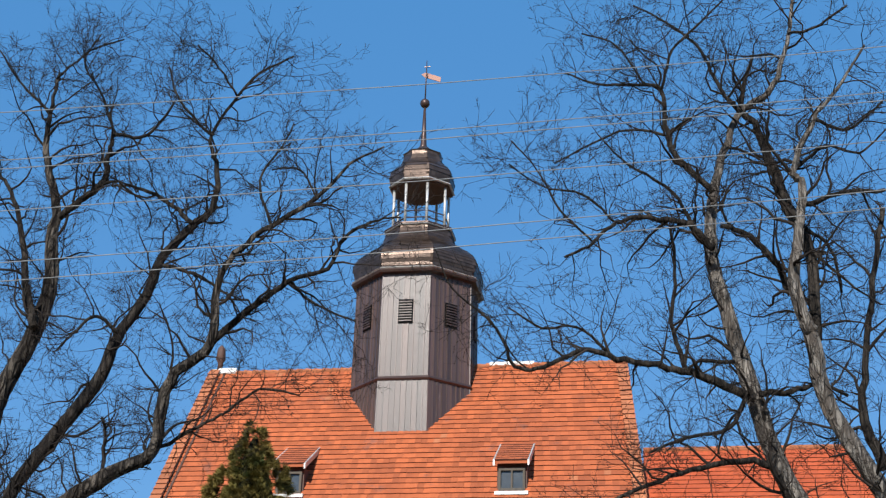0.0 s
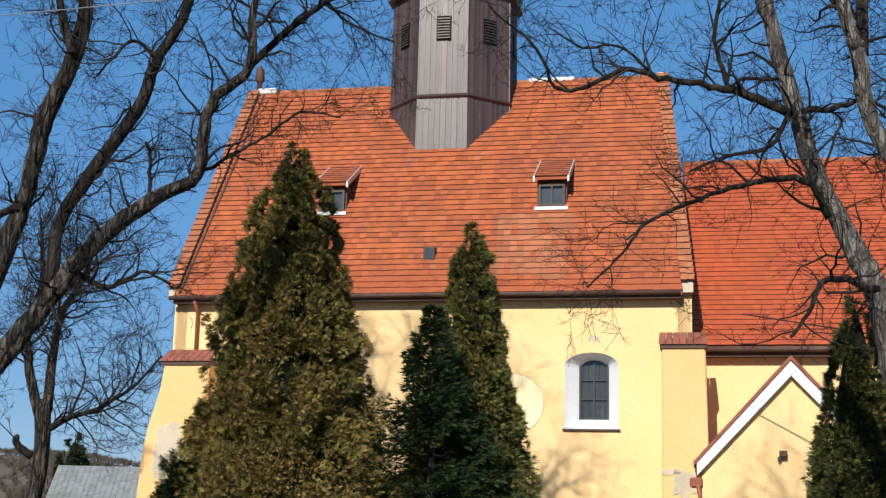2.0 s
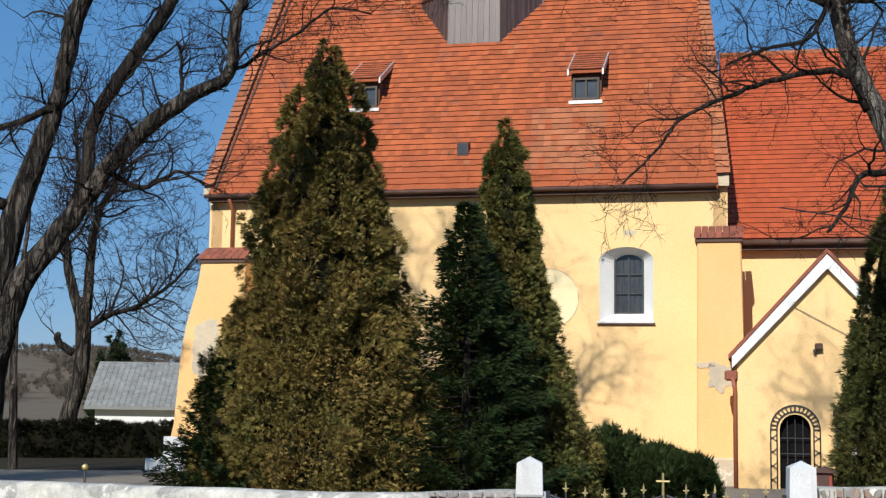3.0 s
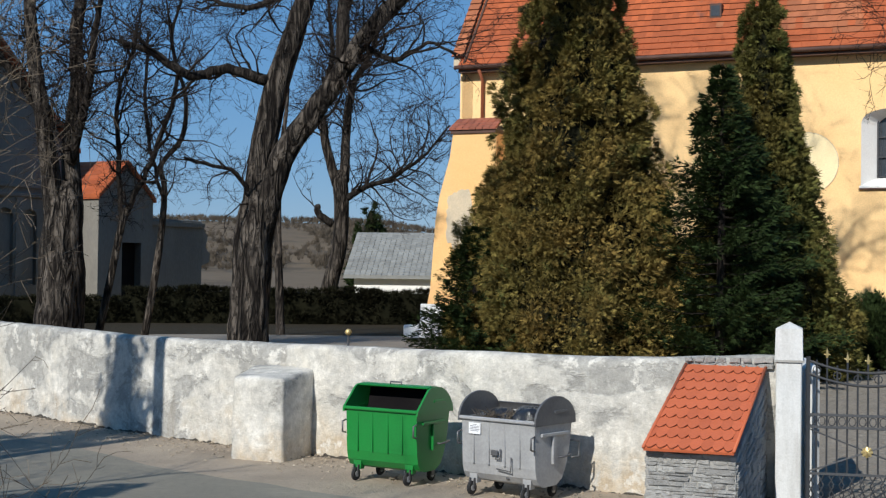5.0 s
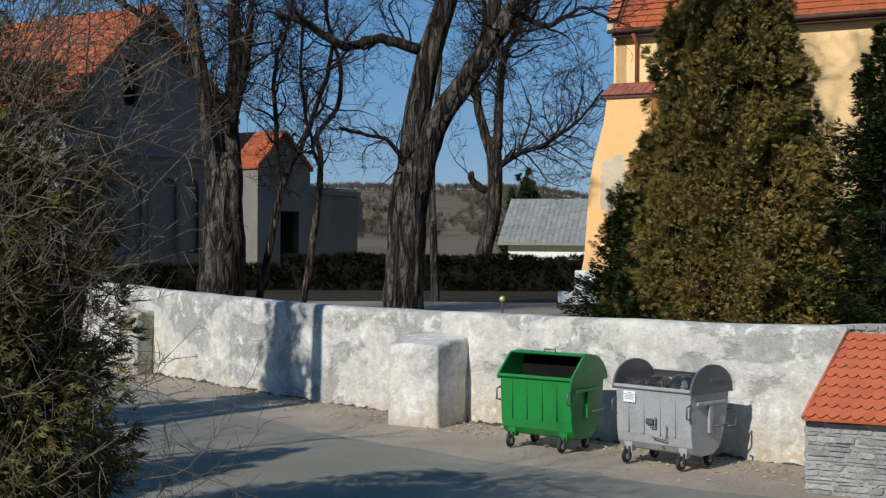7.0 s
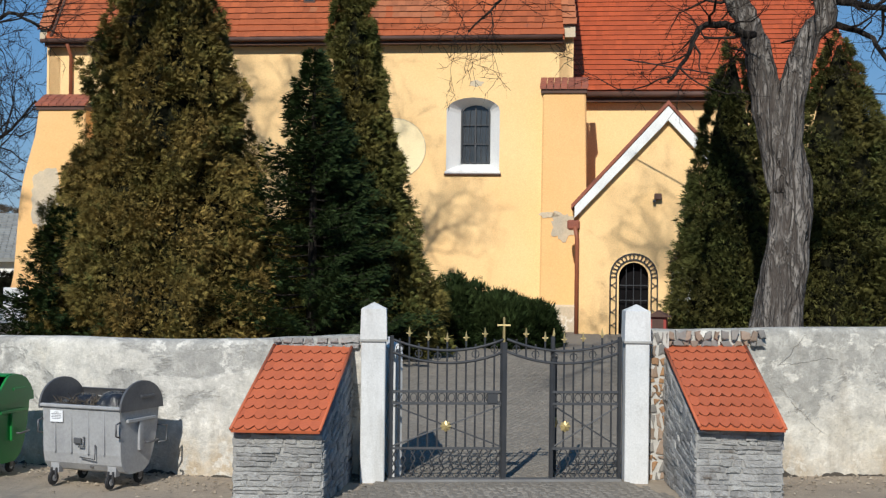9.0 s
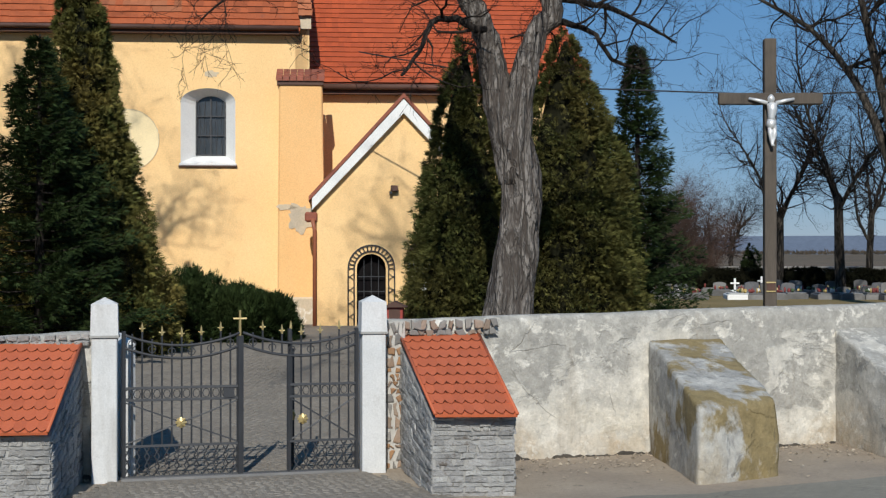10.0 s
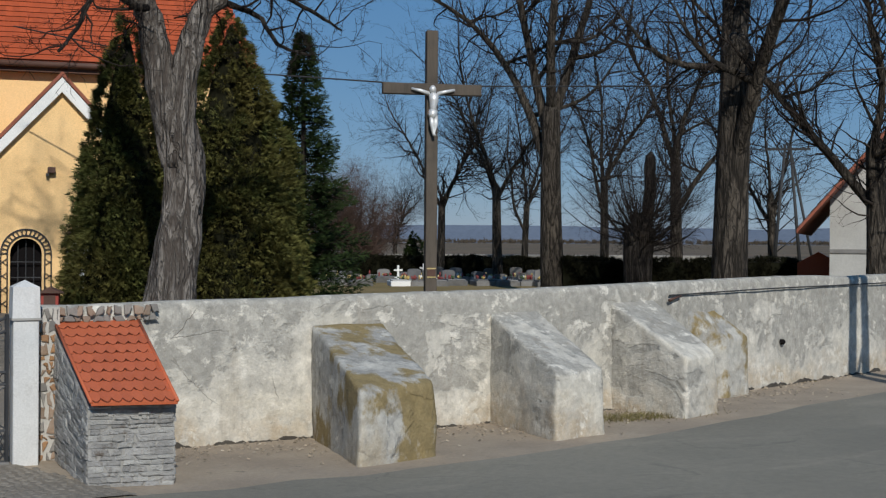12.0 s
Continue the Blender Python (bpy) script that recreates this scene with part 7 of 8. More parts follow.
conifer(-3.85, 33, [(0.0, 2.75), (1.6, 2.7), (5.7, 1.75), (8.0, 1.22), (9.6, 0.75), (10.6, 0.38), (11.2, 0.08)], "tall broad thuja with bronzed green foliage", "thuja", THUJA, 1, 2600, 44, 0.150, 0.36, droop=-0.25, flat=0.1, lump=0.5)
conifer(0.55, 33.4, [(0.0, 1.9), (1.4, 1.85), (3.2, 1.45), (5.0, 1.05), (7.0, 0.65), (8.6, 0.3), (9.3, 0.05)], "conical green thuja behind the wall", "thuja", THUJA_GREEN, 2, 1600, 40, 0.150, 0.34, droop=-0.2, flat=0.1, lump=0.5)
conifer(8.0, 26.8, [(0.0, 1.05), (1.2, 1.1), (3.5, 0.85), (5.3, 0.5), (6.4, 0.2), (6.9, 0.05)], "dark green thuja beside the porch", "thuja", THUJA_DARK, 3, 900, 34, 0.13, 0.28, droop=-0.15, flat=0.1, lump=0.3)
conifer(10.5, 27.6, [(0.0, 1.25), (1.2, 1.3), (3.5, 1.1), (5.3, 0.75), (6.6, 0.35), (7.3, 0.05)], "narrow dark green thuja tree", "thuja", THUJA_DARK, 4, 900, 34, 0.13, 0.28, droop=-0.15, flat=0.1, lump=0.3)
conifer(11.3, 28.4, [(0.0, 1.0), (1.2, 1.1), (3.5, 0.95), (5.0, 0.6), (6.0, 0.1)], "narrow dark green thuja", "thuja", THUJA_DARK, 5, 760, 34, 0.13, 0.30, droop=-0.15, flat=0.1, lump=0.3)


def fir(x, y, height, radius, label, seed, whorl=0.36):
    """A fir with tiers of pointed branches set with needles."""
    z0 = ground_z(x, y)
    e = empty("fir", pose(x, y, z0), label, "fir")
    r = random.Random(seed)
    rod("trunk", [(0, 0, -0.3), (0, 0, height)], [0.16, 0.015], BARK_DARK, e, "", 8)
    bv, bf, C, N, S = [], [], [], [], []
    z = 0.3
    while z < height - 0.15:
        L = radius * (1 - z / height) ** 1.05 + 0.05
        for i in range(9):
            a = r.uniform(0, 6.283)
            l = L * r.uniform(0.75, 1.1)
            d = Vector((math.cos(a), math.sin(a), 0))
            pts = [Vector((0, 0, z)) + d * l * t + Vector((0, 0, l * (-0.18 * t + 0.30 * t * t))) for t in (0, 0.35, 0.7, 1.0)]
            tube(bv, bf, pts, [0.022, 0.015, 0.010, 0.004], 3, False)
            k = max(2, int(l / 0.16))
            for j in range(1, k + 1):
                t = 0.2 + 0.8 * j / k
                p = Vector((0, 0, z)) + d * l * t + Vector((0, 0, l * (-0.18 * t + 0.30 * t * t)))
                C.append(p)
                N.append(d + Vector((0, 0, 0.1)))
                S.append(0.10 + 0.10 * (1 - t))
        z += whorl * r.uniform(0.7, 1.1) * (0.5 + 0.5 * (1 - z / height))
    V, F = sprays(np.array(C), np.array(N), np.array(S), 12, 0.15, seed, -0.05, 0.9)
    tagged(fast_mesh("needles", V, F, FIR, e), kind="stuff")
    tagged(meshpart("bough_frame", bv, bf, BARK_DARK, e), kind="stuff")
    return e


fir(-0.35, 31.2, 7.2, 2.9, "dark green fir between two thujas", 1, 0.30)
fir(-6.0, 31.7, 3.6, 1.85, "low dark fir boughs at the foot of a thuja", 3, 0.26)
fir(14.75, 33.5, 7.8, 2.0, "slender dark green spruce behind the wall", 2, 0.25)


def shrub(x, y, rx, ry, h, label, mat, seed, clumps=400, blade=0.15, per=32, clump=0.26):
    z0 = ground_z(x, y)
    e = empty("shrub", pose(x, y, z0), label, "shrub")
    rng = np.random.default_rng(seed)
    u = rng.normal(size=(clumps, 3))
    u[:, 2] = np.abs(u[:, 2])
    u /= np.linalg.norm(u, axis=1)[:, None]
    k = rng.uniform(0.75, 1.05, clumps)
    C = u * np.array([rx, ry, h]) * k[:, None]
    V, F = sprays(C, u, clump * rng.uniform(0.6, 1.2, clumps), per, blade, seed, 0.35, 0.3)
    tagged(fast_mesh("foliage", V, F, mat, e), kind="stuff")
    # Dark dome that paints the shade inside the shrub.
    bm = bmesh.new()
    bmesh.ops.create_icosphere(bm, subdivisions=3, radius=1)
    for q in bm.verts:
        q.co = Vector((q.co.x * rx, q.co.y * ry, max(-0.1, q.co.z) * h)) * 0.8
    part("inner_foliage", bm, HEDGE_SHADE, e)
    return e


shrub(3.3, 35.5, 1.35, 1.0, 1.6, "low spreading green juniper", FIR, 31)
shrub(4.5, 35.2, 0.95, 0.8, 1.15, "spiky low green juniper", FIR, 32, 300, blade=0.22)
shrub(5.35, 35.0, 0.45, 0.45, 1.05, "small spiky green juniper", FIR, 34, 120, blade=0.22)
shrub(13.2, 30.5, 1.2, 0.8, 0.9, "low dark evergreen shrub", FIR, 33, 200)


# ---- roadside thicket ----
def thicket(x, y):
    z0 = ground_z(x, y)
    e = empty("bush", pose(x, y, z0), "overgrown roadside thuja bush tangled with bare pale twigs", "bush")
    rng = np.random.default_rng(77)
    n = 1100
    u = rng.normal(size=(n, 3))
    u /= np.linalg.norm(u, axis=1)[:, None]
    C = u * np.array([1.5, 1.4, 2.9]) * rng.uniform(0.6, 1.05, n)[:, None] + np.array([0, 0, 1.9])
    C[:, 2] = np.abs(C[:, 2])
    V, F = sprays(C, u, 0.22 * rng.uniform(0.5, 1.2, n), 22, 0.12, 78, -0.15, 0.3)
    tagged(fast_mesh("foliage", V, F, BUSH, e), kind="stuff")
    # Dark lump whose colour stands for the shade within the bush.
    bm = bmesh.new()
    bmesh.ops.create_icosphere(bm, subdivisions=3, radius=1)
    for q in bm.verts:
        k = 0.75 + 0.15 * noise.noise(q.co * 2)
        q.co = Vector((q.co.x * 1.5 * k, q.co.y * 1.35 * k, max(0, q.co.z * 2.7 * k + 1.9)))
    part("inner_foliage", bm, HEDGE_SHADE, e)
    g = Growth(79)
    for i in range(150):
        a = g.r.uniform(-1.6, 1.2)
        p = Vector((math.cos(a) * g.r.uniform(0.2, 1.3), math.sin(a) * g.r.uniform(0.2, 1.2), g.r.uniform(0.3, 5.0)))
        d = Vector((g.r.uniform(0.0, 1.0), g.r.uniform(-0.7, 0.3), g.r.uniform(0.0, 1.0))).normalized()
        length = g.r.uniform(0.9, 2.2)
        bp, br = g.branch(p, d, length, 0.010, 0, 0.22, 0.03)
        g.spread(bp, br, 1, 0.22, (1.0, 0.55, 0.25), 0.4, 0.05, 3)
    tagged(meshpart("twig_tangle", g.v, g.f, TWIG_PALE, e), kind="stuff")
    return e


thicket(-7.75, 9.7)
conifer(-11.2, 9.2, [(0.0, 1.0), (2.0, 1.2), (4.0, 0.9), (6.2, 0.15)], "dark green roadside thuja tree", "thuja", THUJA, 41, 350, 30, 0.2, 0.26)
conifer(-14.9, 13.0, [(0.0, 0.9), (2.0, 0.95), (5.0, 0.75), (8.0, 0.55), (10.0, 0.35), (11.0, 0.08)], "narrow dark roadside thuja tree", "thuja", THUJA_GREEN, 44, 420, 18, 0.2, 0.34, lump=0.8)
bare_tree(make_limbs(-12.6, 10.4, 9.5, 0.16, 42, 3, 0.45), "bare leafless roadside tree", 43, lengths=(1.5, 0.7), most=2)


# ---- poles and wires ----
def utility_pole(x, y, h, legs):
    e = empty("utility_pole", pose(x, y, 0), "twin-legged concrete utility pole" if len(legs) > 1 else "tall round concrete utility pole", "utility pole", "utility poles")
    for s in legs:
        rod("leg", [(s * 0.42, 0, -0.2), (s * 0.14, 0, h)], [0.20, 0.13], CONCRETE, e, "", 8)
    if len(legs) > 1:
        for i in range(5):
            z = 0.6 + i * h / 6
            rod("brace", [(-0.38 + 0.04 * i, 0, z), (0.36 - 0.04 * i, 0, z + h / 7)], 0.05, CONCRETE, e, "", 6)
    part("crossarm", bm_box(-0.9, 0.9, -0.06, 0.06, h - 1.2, h - 1.08), IRON, e)
    for z in (h - 0.2, h - 2.4):
        part("crossarm", bm_box(-0.6, 0.6, -0.06, 0.06, z - 0.06, z + 0.06), IRON, e)
    return e


utility_pole(-13.14, 14.8, 11.2, (0,))
utility_pole(21.5, 14.7, 13.4, (-1, 1))
power_lines = empty("power_lines", pose(0, 0, 0), "overhead wires strung along the road", "power line")
for z in (12.03, 11.36, 11.24, 10.67, 9.99, 9.75):
    pts = []
    for i in range(29):
        x = -70 + 5 * i
        pts.append((x, 15.2, z + 0.145 * x - 0.5 + 0.5 * ((x - 5.4) / 18) ** 2 * (abs(x - 5.4) < 18) + 0.5 * (abs(x - 5.4) >= 18)))
    rod("wire", pts, 0.0065, WIRE, power_lines, "", 5)
branch_line = empty("cable", pose(0, 0, 0), "dark cable sagging across the churchyard", "cable")
rod("wire", [(8, 37, 8.6), (12.5, 33.5, 7.35), (17, 30, 6.9), (21.5, 26.5, 6.85), (26, 23, 7.3), (32, 19, 8.2)], 0.02, WIRE_DARK, branch_line, "", 5)


# ---- west side: old buildings, hedge, far roof ----
def cut_building(m, label, w, d, eave, apex, holes, roof_mat, wall_mat, over=0.35, gauge=0.36, wide=0.5, front=None):
    """A gabled house; x along its gable, y back along the ridge; holes are outlines in the gable."""
    b = empty("house", m, label, "house")
    out = [(-w, -0.3), (w, -0.3), (w, eave), (0, apex - 0.2), (-w, eave)]
    part("wall", holed(out, [h for h, _ in holes], 0.0, 0.5), wall_mat, b)
    for s in (-1, 1):
        part("wall", bm_box(*sorted((s * w, s * (w - 0.5))), 0.5, d, -0.3, eave), wall_mat, b)
    part("wall", bm_prism(out, d, d + 0.5), wall_mat, b)
    sl = (apex - eave) / w
    front = over if front is None else front
    for s in (-1, 1):
        bm = bmesh.new()
        e = s * (w + over)
        hexa(bm, [(e, -front, eave - sl * over), (0, -front, apex), (0, d + 0.8, apex), (e, d + 0.8, eave - sl * over)], [(e, -front, eave - sl * over + 0.16), (0, -front, apex + 0.16), (0, d + 0.8, apex + 0.16), (e, d + 0.8, eave - sl * over + 0.16)])
        r = part("roof", bm, roof_mat, b)
        length = math.hypot(w + over, apex - eave + sl * over)
        v, f = [], []
        rr = random.Random(9)
        rows, cols = int(length / gauge), int((d + 0.8 + front) / wide)
        for i in range(rows):
            for j in range(cols):
                t0, t1 = i / rows, min(1, (i + 1.2) / rows)
                y0, y1 = -front + (d + 0.8 + front) * j / cols + 0.01, -front + (d + 0.8 + front) * (j + 1) / cols - 0.01
                k = len(v)
                P = lambda t, y, h: (e * (1 - t), y, eave - sl * over + (apex - eave + sl * over) * t + 0.17 + h)
                lift = rr.uniform(0.04, 0.06)
                v += [P(t0, y0, lift), P(t0, y1, lift), P(t1, y1, 0.01), P(t1, y0, 0.01), P(t0, y0, -0.01), P(t0, y1, -0.01)]
                f += [(k, k + 1, k + 2, k + 3), (k, k + 4, k + 5, k + 1)]
        tagged(meshpart("tile_field", v, f, roof_mat, r), kind="stuff")
    for h, deep in holes:
        wdw = part("window", ring(h, h, 0.0, deep), wall_mat, b)
        part("pane", bm_prism(h, deep, deep + 0.03), DARK if deep > 0.3 else OLD_PLASTER, wdw)
    return b


mill = cut_building(pose(-31.4, 53.45, 0.7, 0, 0, 74), "tall derelict grey-plastered house with a red tile roof", 4.9, 22, 8.0, 12.4,
                    [([(-1.7, 8.0), (-0.7, 8.0), (-0.7, 10.0), (-1.7, 10.0)], 0.4), (arch(0.5, 1.5, 1.6, 5.0, 0.45), 0.2), (arch(-1.6, -0.6, 1.6, 5.0, 0.45), 0.2), (arch(2.1, 2.9, 1.6, 5.0, 0.4), 0.2)], ROOF_OLD, OLD_PLASTER)
for z in (5.6, 6.0):
    part("cornice", bm_box(-4.95, 4.95, -0.12, -0.01, z - 0.09, z + 0.09, bevel=0.02), OLD_PLASTER, mill)
for x in (-4.7, -0.05, 1.8, 4.7):
    part("pilaster", bm_box(x - 0.2, x + 0.2, -0.08, -0.012, 0, 5.5), OLD_PLASTER, mill)
annex = cut_building(pose(-27.4, 58.6, 0.7, 0, 0, 72) @ Matrix.Diagonal((0.85, 1, 1, 1)), "low derelict plastered outbuilding with a small red-tiled gable", 2.1, 7, 5.6, 7.2,
                     [(arch(-0.65, -0.3, 5.3, 6.0, 0.17), 0.3), (arch(0.3, 0.65, 5.3, 6.0, 0.17), 0.3), ([(-0.3, 0.9), (1.2, 0.9), (1.2, 3.6), (-0.3, 3.6)], 0.4)], ROOF_OLD, OLD_PLASTER, 0.12)
part("wing_wall", bm_box(2.1, 6.6, 0.2, 3.0, -0.3, 4.8, bevel=0.03), OLD_PLASTER, annex)
part("cornice", bm_box(2.1, 6.7, 0.08, 0.2, 4.45, 4.7, bevel=0.02), OLD_PLASTER, annex)
part("stone_urn", bm_prism([(6.6, 4.6), (7.1, 4.0), (6.9, 3.5), (7.3, 3.2), (7.3, 2.8), (6.6, 2.6)], 0.2, 0.6), OLD_PLASTER, annex)
far_house = cut_building(pose(-21.0, 77.0, 0.62, 0, 0, -86), "low white outbuilding with a grey corrugated roof", 3.2, 10, 2.45, 4.6, [], FAR_ROOF, WHITE, 0.5, 0.26, 0.3)


def hedge(name, a, b, height, thick, label, mat, seed, density=60):
    """A clipped leafy bank along a line."""
    e = empty(name, pose(a[0], a[1], ground_z(*a)), label, "hedge")
    d = Vector((b[0] - a[0], b[1] - a[1], 0))
    L = d.length
    t = d.normalized()
    nn = Vector((t.y, -t.x, 0))
    rng = np.random.default_rng(seed)
    n = int(L * density)
    s = rng.uniform(0, L, n)
    side = rng.uniform(-1, 1, n)
    zz = rng.uniform(0.05, 1, n)
    topmask = rng.random(n) < 0.35
    zz[topmask] = 1.0
    side[~topmask] = np.sign(side[~topmask])
    C = np.array([[t.x * q + nn.x * w * thick, t.y * q + nn.y * w * thick, z * height * (0.9 + 0.15 * noise.noise((q * 0.5, seed, 0)))] for q, w, z in zip(s, side, zz)])
    N = np.array([[nn.x * w, nn.y * w, 0.4] for w in side])
    N /= np.linalg.norm(N, axis=1)[:, None]
    V, F = sprays(C, N, np.full(n, 0.16), 12, 0.20, seed, 0.1, 0.2)
    tagged(fast_mesh("foliage", V, F, mat, e), kind="stuff")
    # Dark block under the leaves, the hedge's inner shade in its colour.
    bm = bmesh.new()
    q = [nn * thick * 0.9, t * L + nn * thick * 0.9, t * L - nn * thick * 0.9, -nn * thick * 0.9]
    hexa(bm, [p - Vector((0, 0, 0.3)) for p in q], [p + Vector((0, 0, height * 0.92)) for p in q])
    part("core", bm, HEDGE_SHADE, e)
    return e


hedge("hedge", (-36, 46.5), (-24.5, 52.5), 1.5, 0.5, "dark overgrown hedge along the churchyard edge", HEDGE_SHADE, 1)
hedge("hedge", (-24.5, 52.5), (-10.5, 57.5), 1.45, 0.5, "dark ivy-covered bank along the churchyard edge", HEDGE_SHADE, 2)
hedge("hedge", (34, 49.5), (47, 42), 1.5, 0.6, "dark clipped hedge at the cemetery edge", HEDGE_SHADE, 3)
hedge("hedge", (26, 78), (46, 63), 1.35, 0.6, "dark hedge behind the graves", HEDGE_SHADE, 4)
conifer(-23.4, 87, [(0.0, 1.2), (2.0, 1.3), (4.5, 0.9), (6.6, 0.1)], "small dark distant pine", "pine", FIR, 51, 160, 24, 0.4, 0.4)

# small grave lantern and flowers behind the wall
grave_post = empty("grave_lantern", pose(-8.9, 31.0, ground_z(-8.9, 31.0)), "small gilt lantern on a grave", "lantern")
rod("post", [(0, 0, -0.1), (0, 0, 1.0)], 0.03, IRON, grave_post, "", 6)
bm = bmesh.new()
bmesh.ops.create_icosphere(bm, subdivisions=2, radius=0.08, matrix=Matrix.Translation((0, 0, 1.06)))
part("light_glass", bm, GOLD, grave_post)


# ---- cemetery ----
def grave(x, y, turn, seed, kind):
    r = random.Random(seed)
    g = empty("grave", pose(x, y, ground_z(x, y), 0, 0, turn), ("low granite grave with a headstone and flowers", "light stone grave with a small cross", "dark granite grave with lanterns")[kind], "grave", "graves in the cemetery")
    w, l = 0.55, 1.05
    part("kerb", bm_box(-w, w, -l, l, -0.1, 0.25, bevel=0.02), STONE_GREY if kind != 1 else WHITE, g)
    part("slab", bm_box(-w + 0.08, w - 0.08, -l + 0.08, l - 0.2, 0.25, 0.32, bevel=0.015), STONE_GREY if kind != 1 else HOUSE_WHITE, g)
    if kind == 1:
        part("cross", bm_box(-0.05, 0.05, l - 0.2, l - 0.08, 0.2, 1.0, bevel=0.01), WHITE, g)
        part("cross_arm", bm_box(-0.22, 0.22, l - 0.21, l - 0.07, 0.72, 0.80, bevel=0.01), WHITE, g)
    else:
        h = r.uniform(0.35, 0.65)
        part("headstone", bm_prism(arch(-0.34, 0.34, 0.2, 0.2 + h, 0.10), l - 0.22, l - 0.06), STONE_GREY if kind == 0 else ZINC_DARK, g)
    for i in range(r.randint(3, 6)):
        bm = bmesh.new()
        bmesh.ops.create_icosphere(bm, subdivisions=2, radius=r.uniform(0.05, 0.10), matrix=Matrix.Translation((r.uniform(-0.4, 0.4), r.uniform(-0.9, 0.5), 0.42)))
        for q in bm.verts:
            q.co += Vector((noise.noise(q.co * 9), noise.noise(q.co * 9 + Vector((3, 0, 0))), noise.noise(q.co * 9 + Vector((0, 3, 0))))) * 0.07
        part("bouquet", bm, FLOWERS[r.randint(0, 3)], g, "bunch of flowers")
    for i in range(r.randint(1, 3)):
        x0, y0 = r.uniform(-0.4, 0.4), r.uniform(-0.9, 0.3)
        rod("grave_light", [(x0, y0, 0.3), (x0, y0, 0.5), (x0, y0, 0.56)], [0.05, 0.05, 0.02], FLOWERS[1] if r.random() < 0.5 else GOLD, g, "", 8)
    return g


rg = random.Random(12)
k = 0
for row in range(4):
    for i in range(13):
        az = radians(24.6 + 0.75 * i + rg.uniform(-0.2, 0.2) + (0.35 if row % 2 else 0))
        d = 69 + 5.5 * row + rg.uniform(-1, 1)
        if rg.random() < 0.12:
            continue
        grave(d * math.sin(az), d * math.cos(az), -20 + rg.uniform(-5, 5), 100 + k, rg.choice((0, 0, 0, 1, 2, 2)))
        k += 1
back_wall = part("wall_cemetery", bm_box(0, 34, -0.25, 0.25, -0.3, 1.35, bevel=0.04), RUBBLE_GREY, None)
back_wall.matrix_basis = pose(36, 91, 0.85, 0, 0, -24)
tagged(back_wall, "low weathered cemetery wall", "wall", kind="structure")
conifer(38.2, 71, [(0.0, 0.35), (1.0, 0.45), (2.0, 0.38), (2.7, 0.08)], "small dark clipped cypress by the graves", "cypress", FIR, 52, 120, 22, 0.2, 0.15)

# ---- trees beyond the wall to the east ----
FAR_TREES = ((34.1, 60, 23, 0.55, 4, 0.30), (31.8, 74, 15, 0.30, 3, 0.34), (29.4, 78, 13, 0.26, 3, 0.4), (27.5, 112, 8, 0.22, 4, 0.4), (41.4, 31.5, 17, 0.46, 3, 0.30), (47.1, 41, 16, 0.36, 3, 0.17),
             (39.2, 68, 18, 0.35, 4, 0.34), (36.2, 80, 17, 0.3, 4, 0.38), (43.0, 74, 14, 0.28, 3, 0.36), (32.9, 92, 14, 0.26, 4, 0.4))
for i, (az, d, h, rad, forks, spr) in enumerate(FAR_TREES):
    x, y = d * math.sin(radians(az)), d * math.cos(radians(az))
    k = d / 60
    bare_tree(make_limbs(x, y, h, rad, 200 + i, forks, spr, 0.34 if d > 40 else 0.42), "tall bare lime tree by the cemetery", 300 + i, bark=BARK_LIME,
              lengths=(2.4, 1.25, 0.65) if d > 40 else (1.9, 0.9, 0.42), coarse=d > 40, least=0.005 if d > 40 else 0.003, spacing=0.25 if d > 40 else 0.23, kink=0.35, group="lime trees", gnarl=0.05 if d < 40 else 0.0)
# pollarded stump with a fan of shoots
px, py = 56 * math.sin(radians(37.6)), 56 * math.cos(radians(37.6))
pz = ground_z(px, py)
stump = [[(px, py, pz, 0.55), (px, py, pz + 1.6, 0.62), (px + 0.1, py, pz + 2.6, 0.66)]]
stump.append([(px + 0.35, py, pz + 2.3, 0.26), (px + 0.55, py, pz + 4.0, 0.24), (px + 0.6, py, pz + 5.6, 0.22), (px + 0.62, py, pz + 5.7, 0.05)])
rs = random.Random(66)
for i in range(64):
    a, e = rs.uniform(0, 6.28), rs.uniform(0.2, 1.3)
    d = Vector((math.cos(a) * math.cos(e), math.sin(a) * math.cos(e), math.sin(e)))
    p = Vector((px, py, pz + rs.uniform(1.6, 2.8))) + d * 0.4
    L = rs.uniform(1.6, 3.6)
    stump.append([(*p, 0.035), (*(p + d * L * 0.5), 0.022), (*(p + (d + Vector((0, 0, 0.25))) * L), 0.006)])
bare_tree(stump, "pollarded tree stump with a fan of young shoots", 67, bark=BARK_DARK, lengths=(1.0, 0.5, 0.3), kink=0.25)
for i, (az, d, h) in enumerate(((25.7, 86, 7.0), (24.7, 92, 8.5), (26.4, 97, 6.0))):
    x, y = d * math.sin(radians(az)), d * math.cos(radians(az))
    bare_tree(make_limbs(x, y, h, 0.16, 400 + i, 9, 0.55, 0.22), "dense reddish bare shrub tree", 410 + i, bark=BARK_DARK, twig=TWIG_RED, coarse=True, lengths=(1.5, 0.9, 0.5), spacing=0.11, kink=0.3, group="reddish trees")

